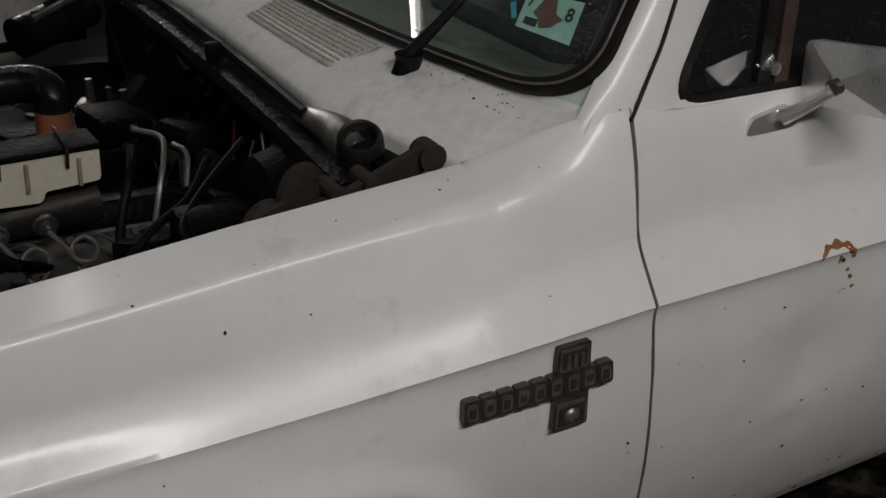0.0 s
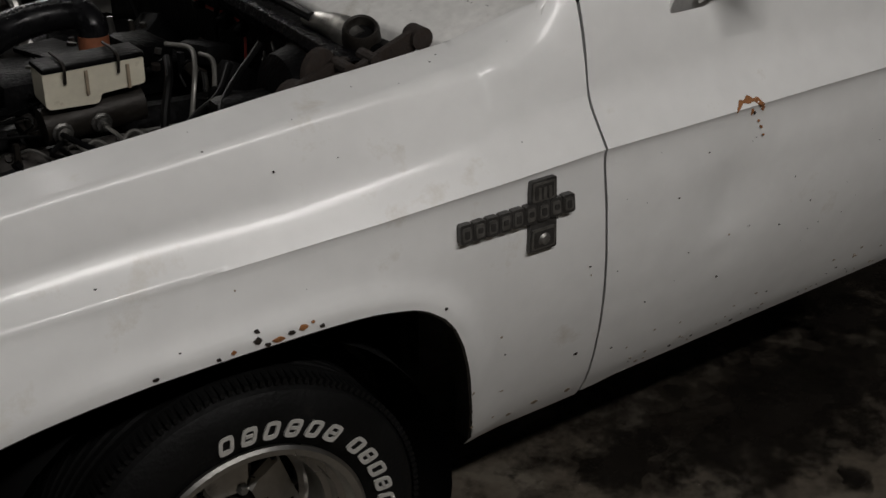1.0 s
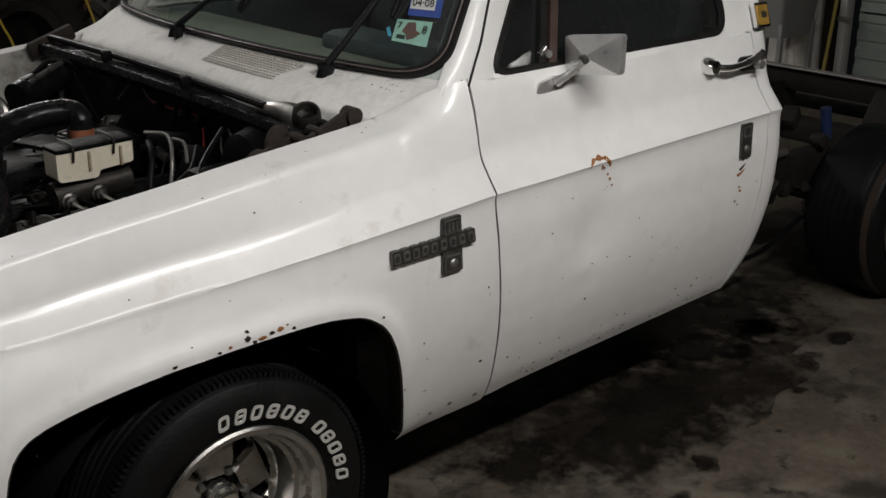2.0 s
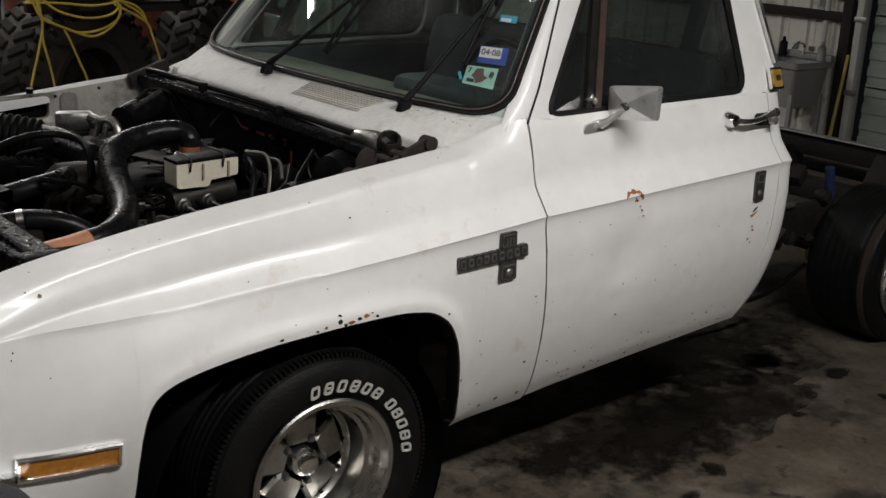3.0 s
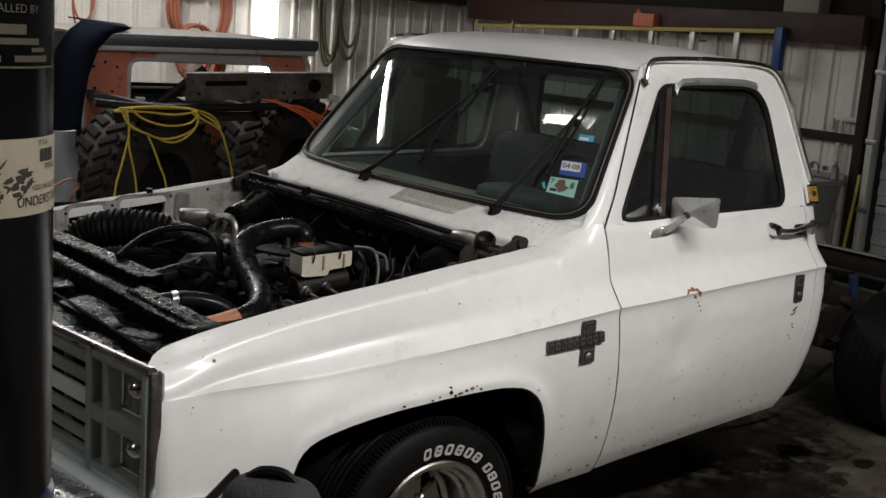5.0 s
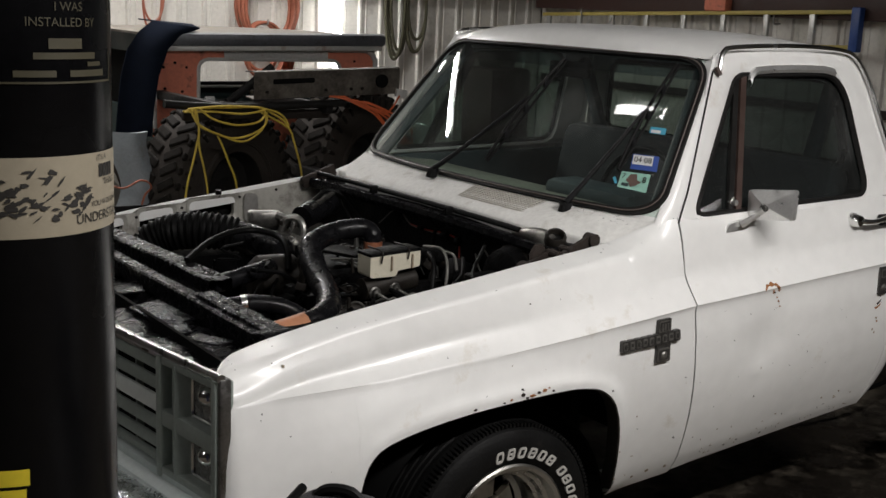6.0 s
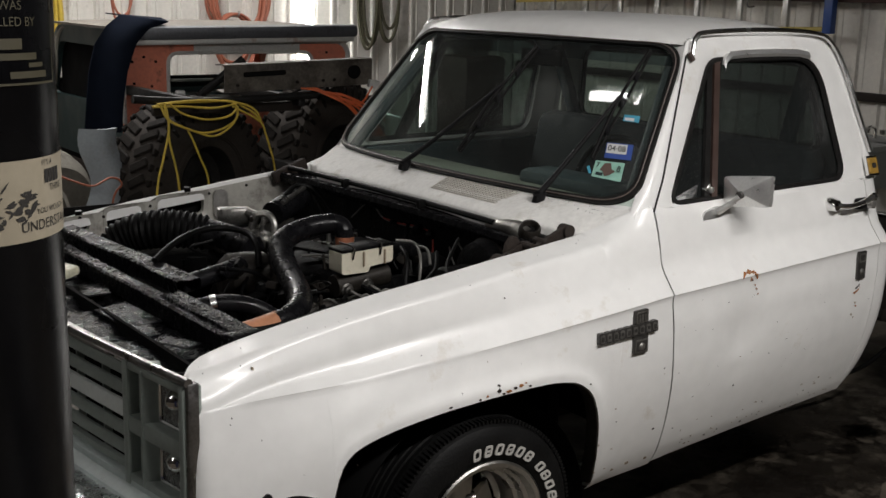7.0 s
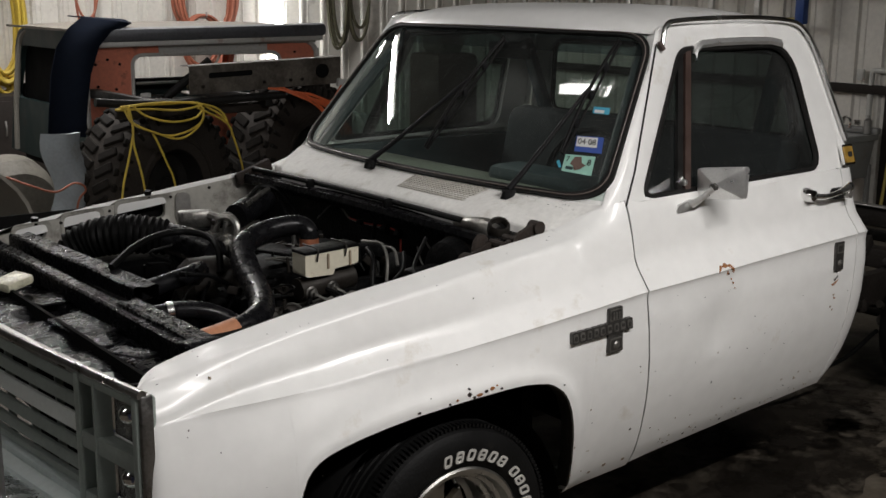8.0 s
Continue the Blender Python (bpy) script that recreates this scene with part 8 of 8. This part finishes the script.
cord("cord_tangle", [
    [(0.648, 2.887, 1.122), (0.680, 2.866, 1.132), (0.774, 2.866, 1.143), (0.972, 2.887, 1.141), (1.129, 2.897, 1.138), (1.213, 2.887, 1.101), (1.275, 2.866, 1.059), (1.328, 2.866, 0.986), (1.338, 2.866, 0.955), (1.369, 2.866, 0.861), (1.401, 2.866, 0.735), (1.422, 2.866, 0.495)],
    [(0.711, 2.855, 1.143), (0.711, 2.845, 1.070), (0.784, 2.834, 1.017), (0.920, 2.834, 0.970), (1.045, 2.834, 0.986), (1.140, 2.845, 1.038), (1.150, 2.845, 1.101), (1.119, 2.866, 1.143)],
    [(0.680, 2.855, 1.138), (0.722, 2.834, 1.049), (0.836, 2.824, 0.996), (0.983, 2.824, 0.949), (1.098, 2.834, 0.996), (1.150, 2.845, 1.070), (1.129, 2.866, 1.138)],
    [(0.732, 2.855, 1.143), (0.816, 2.845, 1.080), (0.962, 2.845, 1.043), (1.098, 2.845, 1.059), (1.160, 2.855, 1.111)],
    [(0.711, 2.845, 1.132), (0.722, 2.834, 1.017), (0.711, 2.834, 0.944), (0.680, 2.834, 0.819), (0.648, 2.834, 0.693), (0.627, 2.834, 0.495)],
    [(0.722, 2.834, 1.038), (0.722, 2.834, 0.934), (0.753, 2.834, 0.798), (0.774, 2.834, 0.672), (0.784, 2.834, 0.495)],
    [(0.836, 2.834, 0.986), (0.868, 2.834, 0.923), (0.910, 2.834, 0.819), (0.951, 2.834, 0.714), (0.983, 2.834, 0.495)],
    [(0.669, 2.866, 1.138), (0.868, 2.866, 1.151), (1.056, 2.866, 1.145), (1.213, 2.866, 1.117), (1.286, 2.866, 1.070), (1.307, 2.866, 1.017), (1.254, 2.866, 1.049), (1.129, 2.866, 1.111)],
    [(0.648, 2.866, 1.122), (0.816, 2.855, 1.122), (1.004, 2.855, 1.106), (1.150, 2.855, 1.127)],
], 0.0065, M_YROPE, "tangled yellow cord draped over the tail bar and tyre", "cord")
cord("cord_tangle", [
    [(1.62 + 0.02 * k, 2.935, 1.196), (1.69 + 0.018 * k, 2.890 - 0.003 * (k % 3), 1.188 - 0.004 * k), (1.78 + 0.02 * k + 0.02 * math.sin(2.3 * k), 2.86, 1.150 + 0.012 * math.sin(1.7 * k)),
     (1.88 + 0.025 * k, 2.84, 1.10 + 0.010 * math.sin(3.1 * k)), (1.97 + 0.03 * k + 0.02 * math.sin(4.1 * k), 2.84, 1.02 + 0.02 * math.sin(2.9 * k)), (2.08 + 0.02 * k, 2.84, 0.90 + 0.03 * math.sin(1.3 * k)), (2.10, 2.9, 0.70), (2.06 + 0.03 * k, 2.95, 0.012)] for k in range(6)
] + [[(1.96, 2.86, 1.08), (2.03, 2.86, 1.12), (2.10, 2.88, 1.20)]], 0.0065, M_OROPE, "orange extension cords hanging off the channel", "cord")

# navy cloth over the cab roof
rows = []
for i in range(9):
    w = i / 8
    row = []
    for (xa, ya, za), (xb, yb, zb) in zip(((0.98, 4.45, 1.60), (0.95, 4.15, 1.60), (0.90, 3.98, 1.60), (0.79, 3.93, 1.53), (0.71, 3.92, 1.42), (0.66, 3.91, 1.25), (0.63, 3.90, 1.05), (0.61, 3.90, 0.88)),
                                          ((1.26, 4.45, 1.57), (1.24, 4.15, 1.58), (1.22, 3.97, 1.56), (1.06, 3.92, 1.51), (0.97, 3.91, 1.42), (0.90, 3.90, 1.25), (0.86, 3.89, 1.05), (0.84, 3.89, 0.86))):
        p = Vector((xa, ya, za)).lerp(Vector((xb, yb, zb)), w)
        row.append(p + Vector((0, -0.018 * math.sin(5 * w + 3 * za), 0)))
    rows.append(row)
tagged(part("navy_cloth", quads(rows, thick=0.008), M_NAVY), "heavy navy cloth draped over the old cab roof", "cloth")
# pale old fender leaning
rows = []
for k in range(11):
    z = 0.52 + 0.45 * k / 10
    b = 0.035 * math.sin(5.5 * k / 10)
    rows.append([(0.395 + b + 0.20 * j / 8, 3.28 - 0.06 * math.sin(math.pi * j / 8), z) for j in range(9)])
pf = part("old_fender_panel", quads(rows, thick=0.02), M_FENDER_OLD)
tagged(pf, "pale blue-grey old body panel leaning upright", "body panel")
part("panel_foot", box((0.50, 3.28, 0.26), (0.10, 0.05, 0.54), bevel=0.02), M_FENDER_OLD, pf)
rows = []
for k in range(9):
    a = math.pi * 0.5 * k / 8
    rows.append([(-0.30 + 0.54 * math.cos(a) * (1 - 0.02 * j), 3.05 + 0.12 * j, 0.45 + 0.47 * math.sin(a)) for j in range(5)])
tf = part("tan_fender", quads(rows, thick=0.02), M_TAN)
tagged(tf, "dusty tan rounded old fender on a dark stand", "fender")
part("fender_stand", box((-0.10, 3.3, 0.25), (0.40, 0.40, 0.50), bevel=0.02), M_DARK, tf)
tagged(part("red_lead", tube([(0.05, 2.92, 0.80), (0.18, 2.88, 0.74), (0.30, 2.90, 0.70), (0.42, 2.95, 0.73), (0.50, 3.0, 0.68), (0.46, 3.05, 0.55), (0.44, 3.05, 0.006)], 0.006, 8), M_AIRHOSE), "red cable trailing from the old fender", "cable")

# coils and straps hung on the wall
def coil(x, z, w, h, turns, r, material, name, label, category, seed):
    rg = random.Random(seed)
    top = None
    for k in range(turns):
        ww, hh = w * rg.uniform(0.8, 1.05), h * rg.uniform(0.85, 1.05)
        ox = rg.uniform(-0.03, 0.03)
        pts = [(x + ox + ww / 2 * math.cos(a), Y_WALL - 0.10 - 0.012 * k, z - h / 2 + hh / 2 * math.sin(a) + (h - hh) / 2) for a in [2 * math.pi * i / 18 for i in range(19)]]
        p = part(name if top is None else "loop", tube(pts, r, 7, 2), material, top)
        top = top or p
    part("wall_hook", tube([(x, Y_WALL + 0.01, z - 0.02), (x, Y_WALL - 0.22, z - 0.02), (x, Y_WALL - 0.24, z + 0.03)], 0.008, 6), M_STEEL, top)
    return tagged(top, label, category)


coil(3.10, 2.05, 0.62, 0.72, 8, 0.016, M_AIRHOSE, "air_hose", "coiled faded red air hose hung on the wall", "hose", 3)
coil(3.05, 1.55, 0.40, 0.52, 6, 0.014, M_AIRHOSE, "air_hose", "second coil of faded red air hose on the wall", "hose", 4)
coil(4.55, 2.35, 0.24, 1.10, 4, 0.016, M_STRAP, "tow_strap", "olive tow strap hung in loops on the wall", "strap", 5)
coil(4.80, 2.10, 0.26, 0.80, 3, 0.016, M_STRAP, "tow_strap", "olive tow strap hung in loops on the wall", "strap", 6)
coil(1.24, 2.00, 0.34, 1.06, 13, 0.016, M_YROPE, "yellow_rope", "yellow rope hung in a long coil on the wall", "rope", 7)
coil(2.0, 2.00, 0.20, 0.55, 2, 0.010, M_AIRHOSE, "thin_hose_coil", "thin dark red hose loop on the wall", "hose", 8)
tube_light = part("wall_tube_light", tube([(3.86, Y_WALL - 0.14, 1.10), (3.86, Y_WALL - 0.14, 2.30)], 0.042, 14), M_DAY)
tagged(tube_light, "bright white fluorescent tube standing on the wall", "tube light")
part("tube_bracket", box((3.86, Y_WALL - 0.05, 2.33), (0.10, 0.12, 0.05), bevel=0.01), M_STEEL, tube_light)
part("tube_bracket", box((3.86, Y_WALL - 0.05, 1.07), (0.10, 0.12, 0.05), bevel=0.01), M_STEEL, tube_light)
# machine on the floor by the corner, half hidden
mach = part("red_machine", box((5.2, 5.9, 0.60), (0.5, 0.5, 1.20), bevel=0.05), M_BEAM)
tagged(mach, "dark red workshop machine by the wall", "machine")
part("machine_hood", lathe([(0.0, -0.16), (0.14, -0.16), (0.18, -0.10), (0.18, 0.12), (0.0, 0.14)], 24, pose(5.2, 5.9, 1.34)), M_CHANNEL, mach)

# ---------------------------------------------------------------- close to the camera
post = empty("hydraulic_post", -1.47, -1.60, 0)
tagged(post, "glossy black round lift post with stickers", "lift post")
PX, PY, PR = -1.478, -1.60, 0.150
part("column", lathe([(0.0, -3.0), (PR, -3.0), (PR, -0.99), (PR - 0.008, -0.975), (0.0, -0.975)], 64, Matrix.Translation((PX, PY, 0)) @ Matrix.Rotation(radians(-90), 4, "X")), M_POST, post)
part("lower_column", lathe([(0.0, -0.974), (PR + 0.004, -0.974), (PR + 0.004, 0.0), (0.0, 0.0)], 64, Matrix.Translation((PX, PY, 0)) @ Matrix.Rotation(radians(-90), 4, "X")), M_POSTBLUE, post, "dark blue lower post")


def wrap(name, a0, a1, z0, z1, material, label="", lift=0.001, parent=None):
    """A sticker round the post between two angles (degrees, 0 = +X, -90 = towards -Y)."""
    n = max(2, int(abs(a1 - a0) / 4))
    rows = [[(PX + (PR + lift) * math.cos(radians(a0 + (a1 - a0) * i / n)), PY + (PR + lift) * math.sin(radians(a0 + (a1 - a0) * i / n)), z) for i in range(n + 1)] for z in (z0, z1)]
    return part(name, quads(rows), material, parent or post, label)


def wrap_text(text, size, a_mid, z, material, parent, lift=0.002):
    cu = bpy.data.curves.new("lettering", "FONT")
    cu.body, cu.size, cu.align_x, cu.align_y = text, size, "CENTER", "CENTER"
    tmp = bpy.data.objects.new("lettering", cu)
    me = bpy.data.meshes.new_from_object(tmp)
    for v in me.vertices:
        a = radians(a_mid) + v.co.x / PR
        v.co = ((PR + lift) * math.cos(a) + PX, (PR + lift) * math.sin(a) + PY, z + v.co.y)
    me.materials.clear()
    me.materials.append(material)
    bpy.data.objects.remove(tmp)
    ob = new("lettering", me)
    ob.parent = parent
    ob.matrix_parent_inverse = Matrix()
    return ob


s1 = wrap("cream_sticker", -130, -17, 1.434, 1.546, M_STICKER, "cream bumper sticker with black print")
wrap_text("IT'S A", 0.011, -47, 1.538, M_INK, s1)
for a0, a1 in ((-50, -46.5), (-46, -42.5), (-42, -38.5), (-38, -34.5)):
    wrap("sticker_bar", a0, a1, 1.510, 1.529, M_INK, "", 0.002, s1)
wrap_text("THING", 0.013, -38, 1.502, M_INK, s1)
wrap_text("YOU WOULDN'T", 0.011, -41, 1.473, M_INK, s1)
wrap_text("UNDERSTAND", 0.020, -43, 1.454, M_INK, s1)
rng = random.Random(12)
ink = bmesh.new()
for k in range(70):
    a, z = rng.uniform(-108, -58), 1.490 + rng.gauss(0, 0.016)
    rx, rz, tilt = rng.uniform(0.003, 0.013), rng.uniform(0.0012, 0.005), rng.uniform(-0.5, 0.9)
    ring = []
    for j in range(9):
        t = 2 * math.pi * j / 9
        k2 = rng.uniform(0.55, 1.25)
        u, v = rx * k2 * math.cos(t), rz * k2 * math.sin(t)
        u, v = u * math.cos(tilt) - v * math.sin(tilt), u * math.sin(tilt) + v * math.cos(tilt)
        b = radians(a) + u / PR
        ring.append(ink.verts.new((PX + (PR + 0.0022) * math.cos(b), PY + (PR + 0.0022) * math.sin(b), z + v)))
    ink.faces.new(ring)
part("sticker_drawing", ink, M_INK, s1, "sketchy black ink drawing", smooth=False)
s2 = wrap("black_label", -120, -36, 1.648, 1.800, M_POST, "black maker's label with pale print")
for a0, a1, z0, z1 in ((-121, -35.5, 1.645, 1.648), (-36, -35, 1.645, 1.80)):
    wrap("label_border", a0, a1, z0, z1, M_PALEINK, "", 0.002, s2)
wrap_text("I WAS", 0.017, -70, 1.748, M_PALEINK, s2)
wrap_text("INSTALLED BY", 0.017, -73, 1.727, M_PALEINK, s2)
for a0, a1, z0, z1 in ((-82, -62, 1.692, 1.706), (-90, -52, 1.678, 1.687), (-58, -47, 1.668, 1.674), (-100, -78, 1.654, 1.663), (-70, -44, 1.654, 1.663)):
    wrap("label_bar", a0, a1, z0, z1, M_PALEINK, "", 0.002, s2)
wrap("yellow_mark", -130, -98, 1.075, 1.10, M_YELLOW, "yellow warning stripe")
wrap("yellow_mark", -130, -100, 1.02, 1.07, M_YELLOW)

# work bench with a bag and tubs at the lower edge of the view
bench = empty("work_bench", -1.0, -2.1, 0)
tagged(bench, "grey work bench with a pale edge, cluttered", "work bench")
brot = turn(0, 0, -42)
BC = Vector((-0.93, -2.12, 0))
part("bench_top", box(BC + Vector((0, 0, 0.865)), (0.86, 0.30, 0.03), brot, bevel=0.005), M_TABLE, bench)
for lx in (-0.38, 0.38):
    for ly in (-0.12, 0.12):
        part("leg", box(BC + brot @ Vector((lx, ly, 0)) + Vector((0, 0, 0.425)), (0.04, 0.04, 0.85), brot, bevel=0.005), M_STEEL, bench)
part("lower_shelf", box(BC + Vector((0, 0, 0.25)), (0.80, 0.26, 0.02), brot, bevel=0.004), M_TABLE, bench)
BO = BC + Vector((-0.20, 0.13, 0.872))
br = turn(0, 0, -46)
bag = part("camera_bag", box(BO + br @ Vector((0, 0.0, 0.100)), (0.150, 0.105, 0.200), br, bevel=0.045, seg=5), M_BAG)
tagged(bag, "black nylon camera bag standing on the bench", "bag")
part("bag_pocket", box(BO + br @ Vector((-0.004, -0.052, 0.085)), (0.112, 0.022, 0.130), br, bevel=0.020, seg=4), M_BAGPANEL, bag, "grey-brown padded front pocket")
part("bag_strap", tube([BO + br @ Vector((0.080, -0.040, 0.165)), BO + br @ Vector((0.035, -0.085, 0.115)), BO + br @ Vector((-0.020, -0.095, 0.060)), BO + br @ Vector((-0.07, -0.085, 0.015))], 0.012, 8), M_BAG, bag)
part("bag_handle", tube([BO + br @ Vector((-0.035, 0.0, 0.194)), BO + br @ Vector((-0.015, 0.0, 0.208)), BO + br @ Vector((0.015, 0.0, 0.208)), BO + br @ Vector((0.035, 0.0, 0.194))], 0.009, 8), M_RUBBER, bag)
lid = part("open_case", box(BO + br @ Vector((0.16, -0.10, 0.065)), (0.20, 0.012, 0.15), br @ turn(-30, 0, 0), bevel=0.005), M_BAG)
tagged(lid, "open dark grey case lid beside the bag", "case")
part("case_tray", box(BO + br @ Vector((0.16, -0.08, 0.022)), (0.20, 0.10, 0.028), br, bevel=0.005), M_BAG, lid)
part("lid_edge", tube([BO + br @ Vector((0.262, -0.135, 0.004)), BO + br @ Vector((0.262, -0.062, 0.131))], 0.004, 6), M_STEEL, lid)
# lined tray: a pale inner wall with a dark rim that rises towards the bag
TA, TB = Vector((-1.262, -1.895, 0.0)), Vector((-1.062, -1.768, 0.0))
td = (TB - TA).normalized()
tn = Vector((-td.y, td.x, 0))
tr = part("lined_tray", prism([(0.0, 0.881), (0.237, 0.881), (0.237, 0.985), (0.0, 0.938)], lambda u, v, w: TA + td * u + tn * w + Vector((0, 0, v)), 0.012), M_TABLE, smooth=False)
tagged(tr, "pale grey lined tray with a dark rim beside the bag", "tray")
part("tray_rim", tube([TA + tn * 0.006 + Vector((0, 0, 0.938)), TB + tn * 0.006 + Vector((0, 0, 0.985))], 0.008, 8), M_RUBBER, tr)
part("tray_floor", box(TA.lerp(TB, 0.5) - tn * 0.05 + Vector((0, 0, 0.889)), (0.22, 0.10, 0.012), turn(0, 0, 32.4), bevel=0.003), M_TABLE, tr)
for k in range(3):
    c = TA.lerp(TB, 0.25 + 0.2 * k) - tn * 0.04
    part("loose_cable", tube([c + Vector((0, 0, 0.90)), c + Vector((0.02, -0.01, 0.93 + 0.01 * k)), c + Vector((0.05, 0.0, 0.915)), c + Vector((0.07, -0.02, 0.90))], 0.010, 8), M_BAG, tr)


def tub(u, v, r, h, tilt, label):
    m = Matrix.Translation(BC + brot @ Vector((u, v, 0)) + Vector((0, 0, 0.88))) @ Matrix.Rotation(radians(-90 + tilt), 4, "X")
    t = part("tub", lathe([(0.0, 0.0), (r * 0.86, 0.0), (r * 0.9, -0.01), (r, -h), (r + 0.006, -h), (r + 0.006, -h - 0.008), (r - 0.004, -h - 0.008), (r - 0.010, -h + 0.004), (r * 0.8, -0.012), (0.0, -0.012)], 36, m), M_PLASTIC)
    tagged(t, label, "tub", group="tubs on the bench")


tub(-0.02, 0.03, 0.046, 0.088, 0, "black plastic tub with a rolled rim on the bench")
tub(0.09, 0.00, 0.043, 0.100, 0, "dark grey plastic tub with a rolled rim on the bench")
gear = part("toothed_wheel", lathe([(0.0, -0.02), (0.040, -0.02), (0.045, -0.09), (0.0, -0.09)], 24, Matrix.Translation(BC + brot @ Vector((0.25, -0.02, 0)) + Vector((0, 0, 0.862))) @ Matrix.Rotation(radians(-90), 4, "X")), M_BADGE)
tagged(gear, "dark toothed metal part on the bench", "gear")
for k in range(12):
    a = 2 * math.pi * k / 12
    part("tooth", box(BC + brot @ Vector((0.25, -0.02, 0)) + Vector((0.048 * math.cos(a), 0.048 * math.sin(a), 0.935)), (0.010, 0.010, 0.07), turn(0, 0, math.degrees(a)), bevel=0.002), M_STEEL, gear)


# damp oil stains beside the truck; the two broad patches also paint its shade on the floor
def stain(x, y, rx, ry, turn_deg, seed, label, material=None, z=0.003):
    rg = random.Random(seed)
    ph = [rg.uniform(0, 6.28) for _ in range(5)]
    c0, s0 = math.cos(radians(turn_deg)), math.sin(radians(turn_deg))
    bm = bmesh.new()
    ring = []
    for j in range(160):
        a = 2 * math.pi * j / 160
        k = 1 + 0.16 * math.sin(2 * a + ph[0]) + 0.12 * math.sin(3 * a + ph[1]) + 0.08 * math.sin(7 * a + ph[2]) + 0.06 * math.sin(13 * a + ph[3]) + 0.02 * math.sin(23 * a + ph[4]) + 0.012 * math.sin(41 * a + ph[0])
        u, v = rx * k * math.cos(a), ry * k * math.sin(a)
        ring.append(bm.verts.new((x + u * c0 - v * s0, y + u * s0 + v * c0, z)))
    bm.faces.new(ring)
    tagged(part("oil_stain", bm, material or M_OIL, smooth=False), label, "oil stain", group="oil stains", kind="structure")


stain(2.30, -0.42, 0.90, 0.42, 8, 21, "broad dark patch on the concrete, painting the shade under the truck frame", M_DAMP_SHADE)
stain(1.52, -0.76, 1.20, 0.40, 9, 4, "broad damp patch on the concrete along the truck, darkened with its shade", M_DAMP_SHADE)
stain(1.46, -0.88, 0.50, 0.20, 16, 1, "dark damp oil stain on the concrete beside the truck", M_OIL, 0.006)
stain(2.02, -0.62, 0.22, 0.12, 20, 2, "dark damp oil stain on the concrete beside the truck", M_OIL, 0.006)
stain(1.0, -0.78, 0.22, 0.10, 30, 3, "dark damp oil stain on the concrete beside the truck", M_OIL, 0.006)
for k, (sx, sy, rx, ry) in enumerate(((2.02, -1.02, 0.05, 0.03), (2.5, -0.86, 0.12, 0.05), (1.2, -1.2, 0.07, 0.03), (2.35, -0.62, 0.20, 0.09), (2.46, -1.10, 0.05, 0.02), (1.42, -1.12, 0.09, 0.035), (2.72, -1.02, 0.09, 0.04))):
    stain(sx, sy, rx, ry, 20 + 5 * k, 10 + k, "small dark oil spot on the concrete")



# pale rounded panel standing beside the old cab
rows = []
for k in range(15):
    a = math.pi * k / 14
    rows.append([(0.50 - 0.28 * math.cos(a) * (1 - 0.10 * w * w), 4.42 + 0.26 * w + 0.02 * math.sin(3 * a), 0.0 + (0.42 + 0.30 * math.sin(a) ** 0.8) * h) for w, h in ((-1.0, 0.0), (-0.98, 0.5), (-0.9, 0.86), (-0.6, 0.97), (0.0, 1.0), (0.6, 0.97), (0.95, 0.8), (1.0, 0.0))])
arch_panel = part("wheel_tub", quads(rows, thick=0.006), M_TUB)
tagged(arch_panel, "pale beige rounded wheel tub on the floor beside the old cab", "body panel")

# dark cabinet added as a backdrop to cover the bright wall, below the hung rope behind the old cab
cab2 = empty("storage_cabinet", 0.75, 6.5, 0)
tagged(cab2, "low dark brown cabinet added as a backdrop against the wall", "cabinet")
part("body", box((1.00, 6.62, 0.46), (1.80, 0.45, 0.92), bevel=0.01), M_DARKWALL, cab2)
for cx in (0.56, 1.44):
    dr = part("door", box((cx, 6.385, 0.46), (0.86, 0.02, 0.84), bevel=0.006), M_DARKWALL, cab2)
    part("handle", tube([(cx + (0.34 if cx < 0.7 else -0.34), 6.37, 0.60), (cx + (0.34 if cx < 0.7 else -0.34), 6.355, 0.66), (cx + (0.34 if cx < 0.7 else -0.34), 6.37, 0.72)], 0.008, 8), M_STEEL, dr)
